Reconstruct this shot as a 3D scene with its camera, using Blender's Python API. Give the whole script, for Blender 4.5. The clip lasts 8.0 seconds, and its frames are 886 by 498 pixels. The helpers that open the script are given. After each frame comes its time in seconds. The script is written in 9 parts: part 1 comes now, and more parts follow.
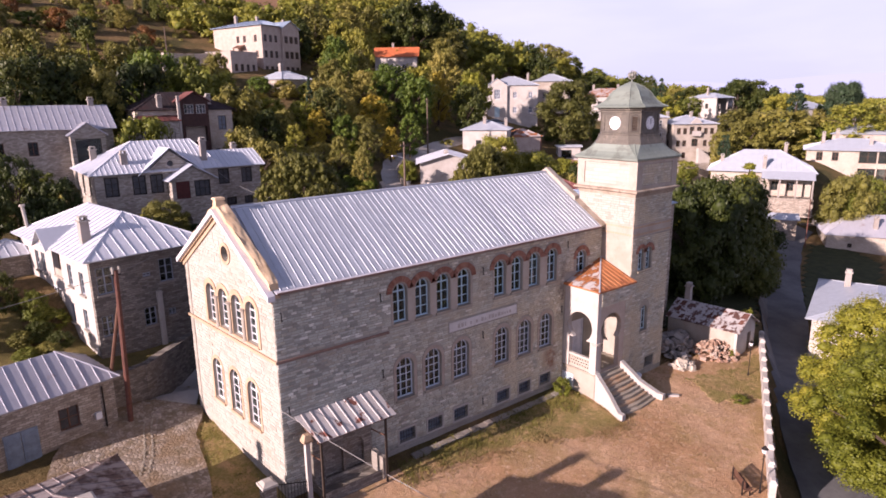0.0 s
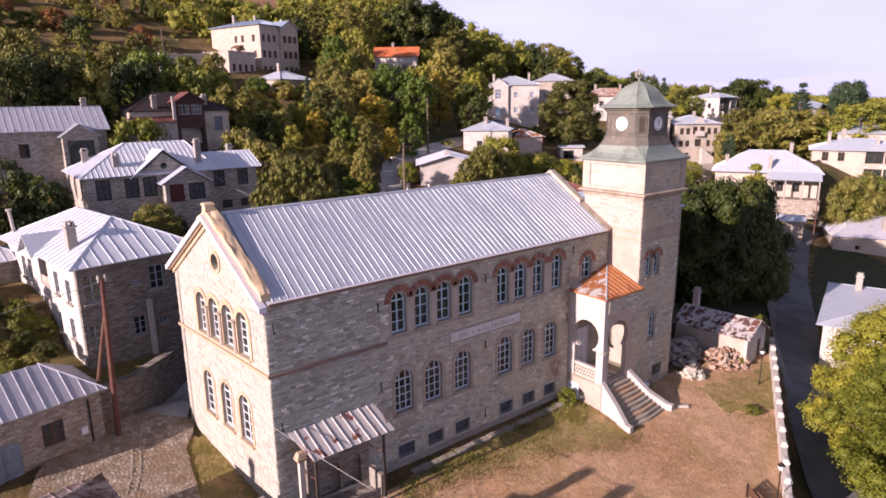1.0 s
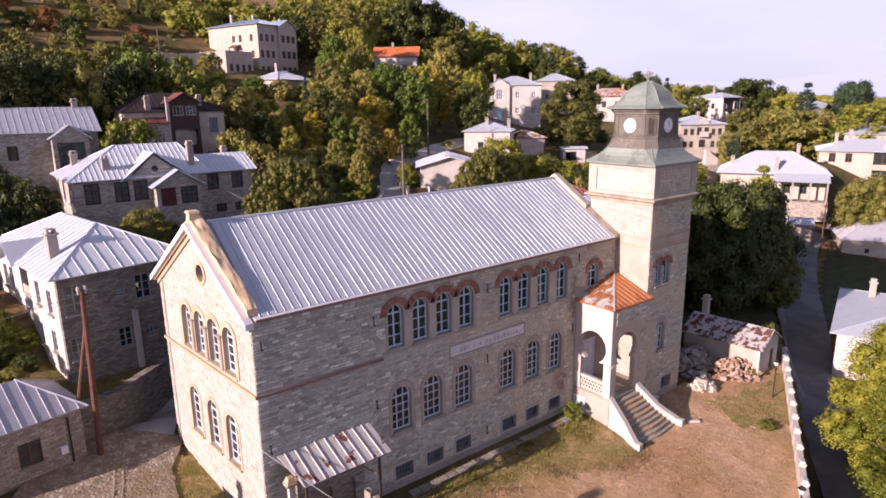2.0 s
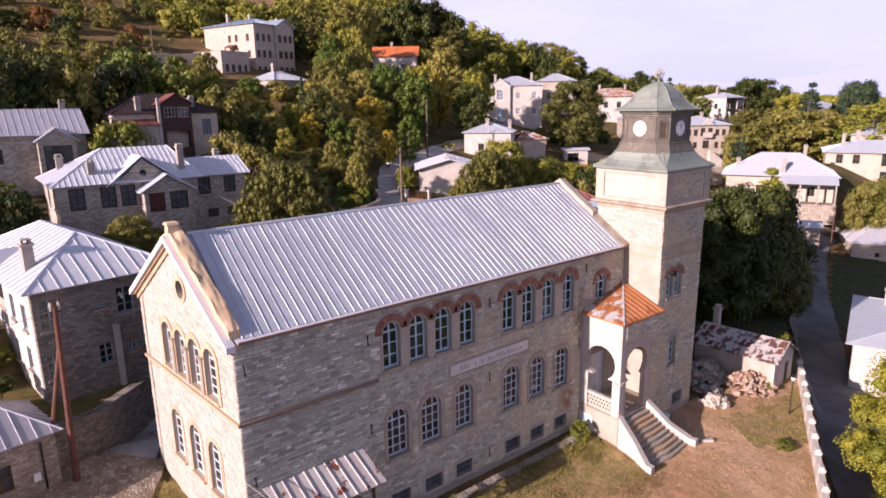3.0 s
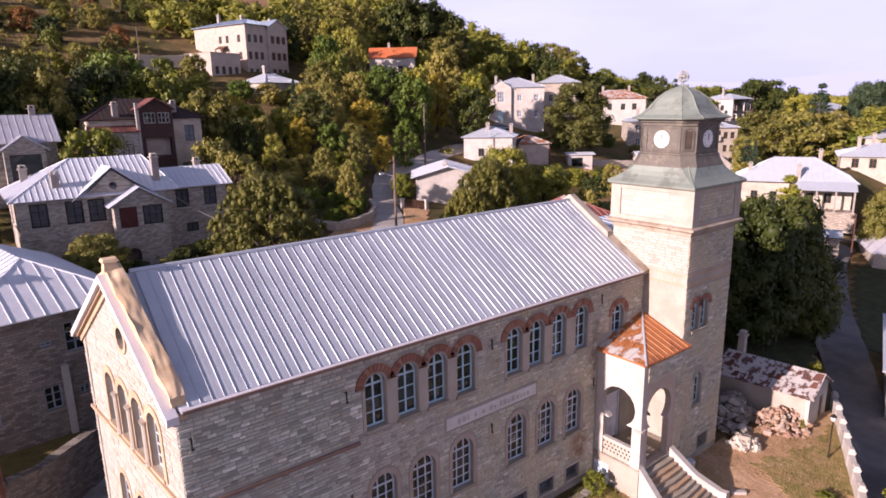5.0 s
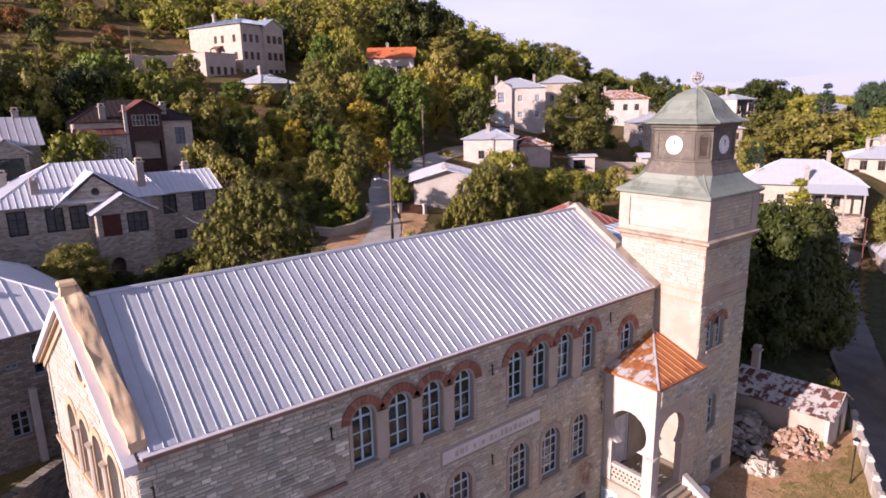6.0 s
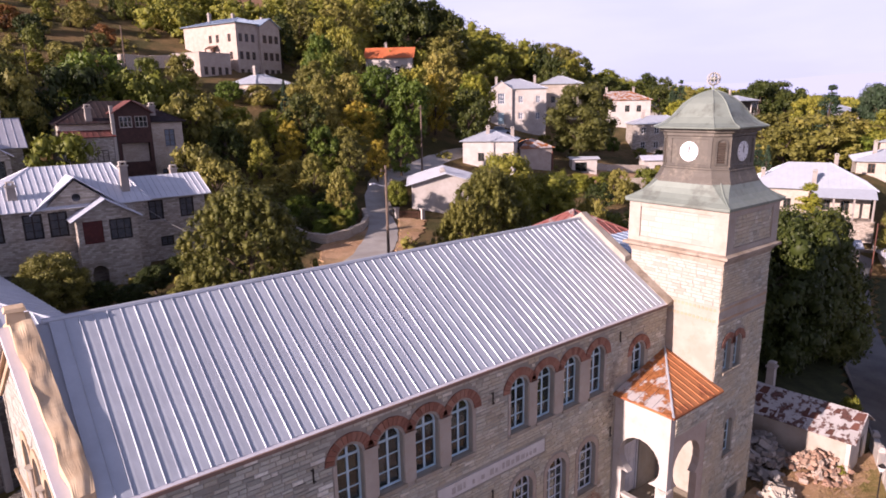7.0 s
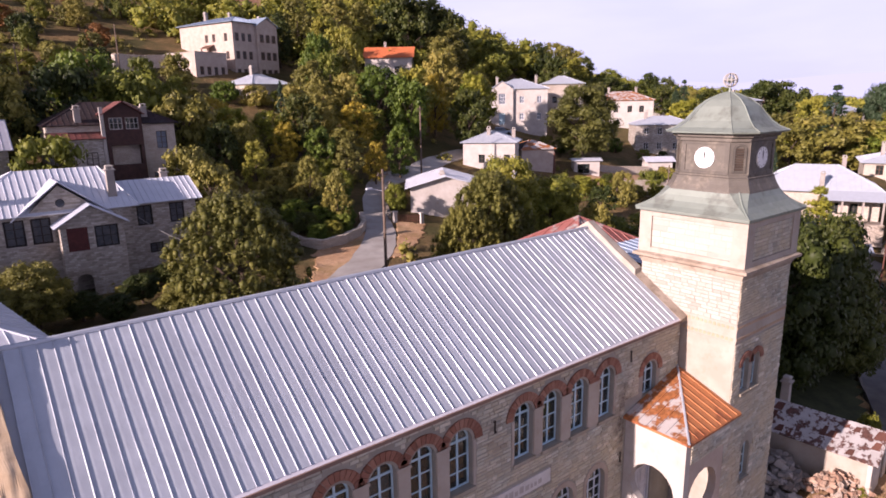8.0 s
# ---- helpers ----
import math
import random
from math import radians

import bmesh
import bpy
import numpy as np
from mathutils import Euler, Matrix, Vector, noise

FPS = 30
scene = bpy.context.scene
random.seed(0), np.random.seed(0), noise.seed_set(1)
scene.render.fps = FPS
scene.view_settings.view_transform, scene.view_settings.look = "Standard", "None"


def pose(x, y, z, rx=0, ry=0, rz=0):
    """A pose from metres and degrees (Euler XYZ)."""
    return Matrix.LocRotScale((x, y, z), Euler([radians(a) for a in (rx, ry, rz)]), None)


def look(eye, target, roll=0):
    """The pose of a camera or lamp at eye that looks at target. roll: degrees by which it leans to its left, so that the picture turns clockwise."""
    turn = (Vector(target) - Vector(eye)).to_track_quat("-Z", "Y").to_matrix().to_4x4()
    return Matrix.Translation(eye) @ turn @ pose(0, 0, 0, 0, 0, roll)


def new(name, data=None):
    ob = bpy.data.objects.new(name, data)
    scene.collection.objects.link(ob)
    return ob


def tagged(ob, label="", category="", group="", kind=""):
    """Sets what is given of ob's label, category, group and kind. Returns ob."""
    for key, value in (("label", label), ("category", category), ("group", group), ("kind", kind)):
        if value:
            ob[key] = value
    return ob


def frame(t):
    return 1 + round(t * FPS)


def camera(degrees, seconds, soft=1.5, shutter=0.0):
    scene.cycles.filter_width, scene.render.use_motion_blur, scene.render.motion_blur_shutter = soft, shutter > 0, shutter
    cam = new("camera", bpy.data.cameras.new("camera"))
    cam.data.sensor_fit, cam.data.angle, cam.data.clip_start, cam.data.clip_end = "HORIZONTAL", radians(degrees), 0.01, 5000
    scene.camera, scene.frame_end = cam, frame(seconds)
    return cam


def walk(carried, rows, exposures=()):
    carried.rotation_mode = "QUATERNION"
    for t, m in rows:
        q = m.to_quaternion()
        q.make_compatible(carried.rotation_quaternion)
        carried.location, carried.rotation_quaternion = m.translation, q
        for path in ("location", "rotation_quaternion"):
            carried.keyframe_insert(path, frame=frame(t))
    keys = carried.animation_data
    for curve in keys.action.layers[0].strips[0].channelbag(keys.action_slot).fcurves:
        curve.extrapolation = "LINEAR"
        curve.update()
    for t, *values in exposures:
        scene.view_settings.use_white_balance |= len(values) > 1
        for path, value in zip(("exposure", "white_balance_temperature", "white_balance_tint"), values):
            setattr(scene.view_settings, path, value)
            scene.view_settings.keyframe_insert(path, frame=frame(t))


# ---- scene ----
import itertools

cam = camera(71.2, 8.0, soft=1.7)
PATH = [
    (0, (-10.52, -25.868, 17.898), (-9.314, -24.342, 17.436), -0.7),
    (0.5, (-10.089, -25.339, 17.893), (-8.884, -23.811, 17.43), -0.8),
    (1, (-9.594, -24.704, 17.913), (-8.389, -23.176, 17.451), -0.8),
    (1.5, (-9.026, -24.052, 17.921), (-7.823, -22.523, 17.46), -0.8),
    (3, (-7.069, -21.684, 18.049), (-5.866, -20.154, 17.588), -0.9),
    (3.5, (-6.345, -20.853, 18.102), (-5.142, -19.322, 17.642), -0.9),
    (4, (-5.616, -20.007, 18.202), (-4.413, -18.477, 17.743), -0.9),
    (4.5, (-4.844, -19.159, 18.295), (-3.641, -17.629, 17.837), -1.0),
    (6, (-2.551, -16.694, 18.532), (-1.35, -15.162, 18.074), -1.1),
    (6.5, (-1.802, -15.863, 18.604), (-0.601, -14.331, 18.146), -1.0),
    (7, (-1.091, -15.052, 18.62), (0.111, -13.521, 18.164), -1.0),
    (7.5, (-0.41, -14.281, 18.678), (0.791, -12.748, 18.221), -1.0),
    (8, (0.112, -13.673, 18.746), (1.313, -12.141, 18.289), -1.0),
]
walk(cam, [(t, look(eye, target, roll)) for t, eye, target, roll in PATH], exposures=[(0, 1.11, 5950, 31)])

# ---- world, sun, exposure ----
SUN_EL = radians(18.0)
SUN_FROM = Vector((-1.0, 0.014, math.tan(SUN_EL)))
world = bpy.data.worlds.new("world")
scene.world = world
world.use_nodes = True
wn, wl = world.node_tree.nodes, world.node_tree.links
wn.clear()
w_out = wn.new("ShaderNodeOutputWorld")
w_bg = wn.new("ShaderNodeBackground")
w_sky = wn.new("ShaderNodeTexSky")
w_sky.sky_type = "NISHITA"
w_sky.sun_disc = False
w_sky.sun_elevation = SUN_EL
w_sky.sun_rotation = radians(271)
w_sky.air_density, w_sky.dust_density, w_sky.ozone_density = 1.0, 2.5, 1.5
w_co = wn.new("ShaderNodeTexCoord")
w_map = wn.new("ShaderNodeMapping")
w_map.inputs["Scale"].default_value = (1.5, 1.5, 7.0)
w_noise = wn.new("ShaderNodeTexNoise")
w_noise.inputs["Scale"].default_value = 2.2
w_noise.inputs["Detail"].default_value = 5
w_ramp = wn.new("ShaderNodeMapRange")
w_ramp.inputs["From Min"].default_value, w_ramp.inputs["From Max"].default_value = 0.38, 0.72
w_ramp.inputs["To Min"].default_value, w_ramp.inputs["To Max"].default_value = 0.80, 0.96
w_mix = wn.new("ShaderNodeMix")
w_mix.data_type = "RGBA"
w_mix.inputs["B"].default_value = (11.2, 11.3, 13.9, 1)
wl.new(w_co.outputs["Generated"], w_map.inputs["Vector"])
wl.new(w_map.outputs["Vector"], w_noise.inputs["Vector"])
wl.new(w_noise.outputs["Fac"], w_ramp.inputs["Value"])
# haze lies thick along the horizon and thins out overhead
w_sep = wn.new("ShaderNodeSeparateXYZ")
wl.new(w_co.outputs["Generated"], w_sep.inputs[0])
w_high = wn.new("ShaderNodeMapRange")
w_high.interpolation_type = "SMOOTHSTEP"
w_high.inputs["From Min"].default_value, w_high.inputs["From Max"].default_value = 0.22, 0.64
w_high.inputs["To Min"].default_value, w_high.inputs["To Max"].default_value = 1.0, 0.12
wl.new(w_sep.outputs["Z"], w_high.inputs["Value"])
w_fac = wn.new("ShaderNodeMath")
w_fac.operation = "MULTIPLY"
wl.new(w_ramp.outputs["Result"], w_fac.inputs[0])
wl.new(w_high.outputs["Result"], w_fac.inputs[1])
wl.new(w_fac.outputs[0], w_mix.inputs["Factor"])
wl.new(w_sky.outputs["Color"], w_mix.inputs["A"])
wl.new(w_mix.outputs["Result"], w_bg.inputs["Color"])
wl.new(w_bg.outputs["Background"], w_out.inputs["Surface"])
w_bg.inputs["Strength"].default_value = 0.0385

sun_data = bpy.data.lights.new("sun", "SUN")
sun_data.energy = 4.75
sun_data.angle = radians(0.6)
sun_data.color = (1.0, 0.83, 0.66)
sun = new("sun", sun_data)
sun.matrix_world = look(SUN_FROM * 60, (0, 0, 0))


# ---- materials ----
class Mat:
    """A node material with short helpers."""

    def __init__(self, name, rough=0.8, metal=0.0, spec=0.3):
        self.m = bpy.data.materials.new(name)
        self.m.use_nodes = True
        self.n, self.l = self.m.node_tree.nodes, self.m.node_tree.links
        self.b = self.n["Principled BSDF"]
        self.b.inputs["Roughness"].default_value = rough
        self.b.inputs["Metallic"].default_value = metal
        self.b.inputs["Specular IOR Level"].default_value = spec

    def coord(self, scale=(1, 1, 1), which="Object"):
        c = self.n.new("ShaderNodeTexCoord")
        mp = self.n.new("ShaderNodeMapping")
        mp.inputs["Scale"].default_value = scale
        self.l.new(c.outputs[which], mp.inputs["Vector"])
        return mp.outputs["Vector"]

    def world(self, scale=(1, 1, 1)):
        g = self.n.new("ShaderNodeNewGeometry")
        mp = self.n.new("ShaderNodeMapping")
        mp.inputs["Scale"].default_value = scale
        self.l.new(g.outputs["Position"], mp.inputs["Vector"])
        return mp.outputs["Vector"]

    def noise(self, vec, scale, detail=4, rough=0.6, lo=0.35, hi=0.65):
        t = self.n.new("ShaderNodeTexNoise")
        t.inputs["Scale"].default_value = scale
        t.inputs["Detail"].default_value = detail
        t.inputs["Roughness"].default_value = rough
        self.l.new(vec, t.inputs["Vector"])
        r = self.n.new("ShaderNodeMapRange")
        r.inputs["From Min"].default_value, r.inputs["From Max"].default_value = lo, hi
        self.l.new(t.outputs["Fac"], r.inputs["Value"])
        return r.outputs["Result"]

    def mix(self, fac, a, b):
        x = self.n.new("ShaderNodeMix")
        x.data_type = "RGBA"
        for key, v in (("A", a), ("B", b)):
            if isinstance(v, tuple):
                x.inputs[key].default_value = (*v, 1)
            else:
                self.l.new(v, x.inputs[key])
        if isinstance(fac, float):
            x.inputs["Factor"].default_value = fac
        else:
            self.l.new(fac, x.inputs["Factor"])
        return x.outputs["Result"]

    def math(self, op, a, b=0.0):
        x = self.n.new("ShaderNodeMath")
        x.operation = op
        for i, v in enumerate((a, b)):
            if isinstance(v, (int, float)):
                x.inputs[i].default_value = v
            else:
                self.l.new(v, x.inputs[i])
        return x.outputs[0]

    def chance(self):
        """A number that differs from piece to piece, whether joined or single."""
        g = self.n.new("ShaderNodeNewGeometry")
        o = self.n.new("ShaderNodeObjectInfo")
        return self.math("FRACT", self.math("ADD", g.outputs["Random Per Island"], o.outputs["Random"]))

    def ramp(self, fac, stops):
        r = self.n.new("ShaderNodeValToRGB")
        els = r.color_ramp.elements
        while len(els) < len(stops):
            els.new(0.5)
        for e, (p, c) in zip(els, stops):
            e.position, e.color = p, (*c, 1)
        self.l.new(fac, r.inputs["Fac"])
        return r.outputs["Color"]

    def color(self, c):
        if isinstance(c, tuple):
            self.b.inputs["Base Color"].default_value = (*c, 1)
        else:
            self.l.new(c, self.b.inputs["Base Color"])
        return self

    def bump(self, h, strength=0.4, dist=0.02):
        x = self.n.new("ShaderNodeBump")
        x.inputs["Strength"].default_value = strength
        x.inputs["Distance"].default_value = dist
        self.l.new(h, x.inputs["Height"])
        self.l.new(x.outputs["Normal"], self.b.inputs["Normal"])
        return self

    def rough(self, fac, lo, hi):
        r = self.n.new("ShaderNodeMapRange")
        r.inputs["To Min"].default_value, r.inputs["To Max"].default_value = lo, hi
        self.l.new(fac, r.inputs["Value"])
        self.l.new(r.outputs["Result"], self.b.inputs["Roughness"])
        return self


def stone_mat(name, stops, stain=(0.23, 0.15, 0.09), wash=False):
    """Single stones, each in its own shade, with grain and brown stains."""
    k = Mat(name, 0.9)
    v = k.world()
    c = k.ramp(k.chance(), stops)
    c = k.mix(k.math("MULTIPLY", k.noise(v, 14, 5), 0.35), c, stops[0][1])
    c = k.mix(k.math("MULTIPLY", k.noise(v, 0.45, 5, 0.65, 0.5, 0.75), 0.45), c, stain)
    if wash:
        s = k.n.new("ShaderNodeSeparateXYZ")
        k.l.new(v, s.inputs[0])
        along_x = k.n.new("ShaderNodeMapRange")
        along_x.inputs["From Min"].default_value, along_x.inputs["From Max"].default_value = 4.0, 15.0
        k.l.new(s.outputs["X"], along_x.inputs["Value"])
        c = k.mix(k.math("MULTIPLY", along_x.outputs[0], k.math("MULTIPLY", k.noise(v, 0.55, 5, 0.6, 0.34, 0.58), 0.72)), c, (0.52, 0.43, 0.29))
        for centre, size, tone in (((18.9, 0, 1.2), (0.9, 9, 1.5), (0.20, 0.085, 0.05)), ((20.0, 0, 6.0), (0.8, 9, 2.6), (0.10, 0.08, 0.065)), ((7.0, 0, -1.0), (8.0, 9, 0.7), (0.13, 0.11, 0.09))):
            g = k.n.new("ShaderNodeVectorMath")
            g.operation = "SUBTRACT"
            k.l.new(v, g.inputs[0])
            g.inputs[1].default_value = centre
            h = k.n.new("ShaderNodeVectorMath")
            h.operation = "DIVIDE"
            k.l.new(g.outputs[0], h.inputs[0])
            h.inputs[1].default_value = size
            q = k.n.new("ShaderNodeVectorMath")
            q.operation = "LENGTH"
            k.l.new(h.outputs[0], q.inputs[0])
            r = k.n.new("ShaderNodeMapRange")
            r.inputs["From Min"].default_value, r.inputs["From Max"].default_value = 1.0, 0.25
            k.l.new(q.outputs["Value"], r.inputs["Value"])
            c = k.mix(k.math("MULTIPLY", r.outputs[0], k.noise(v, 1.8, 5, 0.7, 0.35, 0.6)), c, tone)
    return k.color(c).bump(k.noise(v, 22, 6), 0.5, 0.02).m


def masonry_mat(name, a, b, mortar, w=0.33, h=0.135, turn=True):
    """Coursed rubble for walls that stay far off."""
    k = Mat(name, 0.9)
    c = k.n.new("ShaderNodeTexCoord")
    s = k.n.new("ShaderNodeSeparateXYZ")
    k.l.new(c.outputs["Object"], s.inputs[0])
    wob = k.noise(c.outputs["Object"], 1.6, 3, 0.5, 0.2, 0.8)
    u = k.math("ADD", k.math("ADD", s.outputs["X"], s.outputs["Y"]), k.math("MULTIPLY", wob, 0.22))
    z = k.math("ADD", s.outputs["Z"], k.math("MULTIPLY", k.noise(c.outputs["Object"], 2.3, 3, 0.5, 0.2, 0.8), 0.10))
    cb = k.n.new("ShaderNodeCombineXYZ")
    k.l.new(u, cb.inputs[0])
    k.l.new(z, cb.inputs[1])
    t = k.n.new("ShaderNodeTexBrick")
    t.inputs["Scale"].default_value = 1.0
    t.inputs["Brick Width"].default_value, t.inputs["Row Height"].default_value = w, h
    t.inputs["Mortar Size"].default_value, t.inputs["Mortar Smooth"].default_value = 0.014, 0.4
    t.inputs["Color1"].default_value, t.inputs["Color2"].default_value = (*a, 1), (*b, 1)
    t.inputs["Mortar"].default_value = (*mortar, 1)
    k.l.new(cb.outputs[0], t.inputs["Vector"])
    col = k.mix(k.math("MULTIPLY", k.noise(c.outputs["Object"], 9, 5), 0.25), t.outputs["Color"], a)
    col = k.mix(k.math("MULTIPLY", k.noise(c.outputs["Object"], 0.5, 4, 0.6, 0.48, 0.75), 0.4), col, (0.20, 0.14, 0.09))
    return k.color(col).bump(k.math("SUBTRACT", k.noise(c.outputs["Object"], 12, 5), t.outputs["Fac"]), 0.7, 0.03).m


def plaster_mat(name, a, b, stain=(0.30, 0.22, 0.15), amount=0.35):
    k = Mat(name, 0.9)
    v = k.world()
    c = k.mix(k.noise(v, 0.9, 5), a, b)
    c = k.mix(k.math("MULTIPLY", k.noise(v, 2.4, 6, 0.7, 0.52, 0.75), amount), c, stain)
    return k.color(c).bump(k.noise(v, 30, 4), 0.25, 0.01).m


def sheet_mat(name, a, b, rust=None, amount=0.0, metal=0.35, rough=0.42, lo=0.52, hi=0.6, size=0.8):
    """Painted or galvanised sheet, with a tone of its own for each sheet and rust that has eaten through."""
    k = Mat(name, rough, metal, 0.4)
    v = k.world()
    c = k.mix(k.chance(), a, b)
    c = k.mix(k.math("MULTIPLY", k.noise(v, 1.3, 6, 0.7), 0.4), c, tuple(0.8 * x for x in a))
    if rust:
        f = k.math("MULTIPLY", k.noise(v, size, 5, 0.62, lo, hi), amount)
        c = k.mix(f, c, k.mix(k.noise(v, 6, 4), rust, tuple(0.5 * x for x in rust)))
    k.rough(k.noise(v, 3, 4), rough - 0.08, rough + 0.15)
    return k.color(c).bump(k.noise(v, 3.5, 3), 0.12, 0.02).m


def leaf_mat(name, stops):
    k = Mat(name, 0.55, 0.0, 0.25)
    g = k.n.new("ShaderNodeNewGeometry")
    o = k.n.new("ShaderNodeObjectInfo")
    v = k.world()
    patch = k.noise(v, 0.35, 3, 0.5, 0.3, 0.7)
    f = k.math("ADD", k.math("MULTIPLY", g.outputs["Random Per Island"], 0.28),
               k.math("ADD", k.math("MULTIPLY", o.outputs["Random"], 0.45), k.math("MULTIPLY", patch, 0.27)))
    c = k.ramp(f, stops)
    k.color(c)
    tr = k.n.new("ShaderNodeBsdfTranslucent")
    k.l.new(c, tr.inputs["Color"])
    mx = k.n.new("ShaderNodeMixShader")
    mx.inputs[0].default_value = 0.16
    k.l.new(k.b.outputs[0], mx.inputs[1])
    k.l.new(tr.outputs[0], mx.inputs[2])
    k.l.new(mx.outputs[0], k.n["Material Output"].inputs["Surface"])
    return k.m


def plain_mat(name, a, b=None, rough=0.7, metal=0.0, scale=3.0, spec=0.3):
    k = Mat(name, rough, metal, spec)
    v = k.world()
    c = k.mix(k.noise(v, scale, 5), a, b or tuple(0.7 * x for x in a))
    return k.color(c).bump(k.noise(v, 25, 3), 0.15, 0.01).m


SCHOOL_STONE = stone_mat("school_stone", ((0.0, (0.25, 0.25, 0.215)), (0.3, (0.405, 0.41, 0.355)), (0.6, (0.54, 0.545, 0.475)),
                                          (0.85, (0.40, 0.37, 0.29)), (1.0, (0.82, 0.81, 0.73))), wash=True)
GABLE_STONE = stone_mat("gable_stone", ((0.0, (0.33, 0.30, 0.255)), (0.2, (0.39, 0.365, 0.32)), (0.6, (0.41, 0.385, 0.34)), (1.0, (0.435, 0.41, 0.365))),
                        (0.37, 0.30, 0.215))
RUBBLE_STONE = stone_mat("rubble_stone", ((0.0, (0.22, 0.13, 0.09)), (0.4, (0.36, 0.23, 0.165)), (0.75, (0.44, 0.32, 0.24)), (1.0, (0.50, 0.43, 0.36))))
SLAB_STONE = stone_mat("slab_stone", ((0.0, (0.17, 0.15, 0.135)), (0.5, (0.29, 0.265, 0.24)), (1.0, (0.42, 0.39, 0.36))))
PALE_ROCK = stone_mat("pale_rock", ((0.0, (0.34, 0.29, 0.235)), (0.5, (0.44, 0.39, 0.32)), (1.0, (0.52, 0.47, 0.40))))
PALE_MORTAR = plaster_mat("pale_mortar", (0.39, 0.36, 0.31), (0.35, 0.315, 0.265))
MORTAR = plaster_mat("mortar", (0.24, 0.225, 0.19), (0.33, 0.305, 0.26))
PLINTH = masonry_mat("plinth_stone", (0.26, 0.235, 0.205), (0.33, 0.30, 0.26), (0.22, 0.195, 0.17), 0.7, 0.26)
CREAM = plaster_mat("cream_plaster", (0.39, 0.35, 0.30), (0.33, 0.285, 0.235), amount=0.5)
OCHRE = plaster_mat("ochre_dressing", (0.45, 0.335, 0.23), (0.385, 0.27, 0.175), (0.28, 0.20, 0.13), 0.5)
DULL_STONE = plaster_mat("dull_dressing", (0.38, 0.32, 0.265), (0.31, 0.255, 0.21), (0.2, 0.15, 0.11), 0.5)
FLASHING = sheet_mat("pale_flashing", (0.62, 0.60, 0.63), (0.66, 0.64, 0.67), metal=0.1, rough=0.6)
DIM_PANE = plain_mat("blue_grey_pane", (0.16, 0.185, 0.22), (0.10, 0.12, 0.15), 0.25)
MANOR_PANE = plain_mat("smoky_pane", (0.06, 0.066, 0.076), (0.10, 0.10, 0.105), 0.2)
DARK_PANE = plain_mat("dark_pane", (0.035, 0.038, 0.042), (0.07, 0.065, 0.065), 0.15)
WHITEWASH = plaster_mat("whitewash", (0.48, 0.445, 0.41), (0.40, 0.365, 0.33), amount=0.35)
FADED_WASH = plaster_mat("faded_wash", (0.32, 0.285, 0.26), (0.255, 0.225, 0.20), amount=0.45)
PINKPLASTER = plaster_mat("warm_plaster", (0.45, 0.38, 0.325), (0.37, 0.305, 0.255))
COPING = plaster_mat("coping_stone", (0.60, 0.465, 0.31), (0.50, 0.355, 0.215), (0.27, 0.18, 0.11), 0.55)
RED_COURSE = plaster_mat("red_brown_course", (0.25, 0.165, 0.13), (0.19, 0.125, 0.10), (0.12, 0.08, 0.06), 0.5)
# rubble with shade put into its colour, for flank, lane and fountain
SHADED_WALL = masonry_mat("shaded_rubble", (0.13, 0.115, 0.10), (0.31, 0.28, 0.24), (0.12, 0.105, 0.09))
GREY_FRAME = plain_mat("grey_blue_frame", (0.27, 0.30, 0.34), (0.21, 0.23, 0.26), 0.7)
TOWER_LEDGE = plaster_mat("ledge_stone", (0.37, 0.31, 0.245), (0.26, 0.205, 0.15), (0.10, 0.075, 0.055), 0.85)
BRICK = stone_mat("red_brick", ((0.0, (0.19, 0.082, 0.055)), (0.5, (0.27, 0.125, 0.085)), (1.0, (0.34, 0.185, 0.13))), (0.17, 0.09, 0.065))
RUBBLE_WALL = masonry_mat("rubble_wall", (0.24, 0.20, 0.16), (0.50, 0.44, 0.37), (0.17, 0.14, 0.11))
PALE_WALL = masonry_mat("pale_rubble_wall", (0.44, 0.38, 0.31), (0.54, 0.48, 0.41), (0.34, 0.29, 0.235))
DARK_WALL = masonry_mat("dark_rubble_wall", (0.25, 0.22, 0.185), (0.53, 0.485, 0.425), (0.33, 0.295, 0.255))
ZINC = sheet_mat("zinc_sheet", (0.425, 0.455, 0.505), (0.50, 0.535, 0.585), metal=0.2)
PALE_ZINC = sheet_mat("pale_zinc_sheet", (0.53, 0.55, 0.60), (0.62, 0.64, 0.69), metal=0.1)
ZINC_SPOT = sheet_mat("spotted_zinc_sheet", (0.44, 0.44, 0.49), (0.53, 0.525, 0.57), (0.30, 0.14, 0.08), 0.5, lo=0.62, hi=0.72)
CANOPY_SHEET = sheet_mat("rust_patched_sheet", (0.50, 0.47, 0.46), (0.58, 0.55, 0.54), (0.24, 0.075, 0.05), 0.95, lo=0.57, hi=0.61, size=1.5)
PALE_SHEET = sheet_mat("whitened_sheet", (0.48, 0.45, 0.43), (0.58, 0.55, 0.53), (0.15, 0.062, 0.045), 0.95, lo=0.50, hi=0.56, size=2.4)
SHED_RUST = sheet_mat("dark_rust_patch", (0.075, 0.032, 0.024), (0.16, 0.066, 0.045), metal=0.0, rough=0.8)
RUST_SHEET = sheet_mat("rusted_sheet", (0.40, 0.15, 0.055), (0.47, 0.19, 0.07), (0.24, 0.07, 0.03), 0.7, 0.1, 0.7)
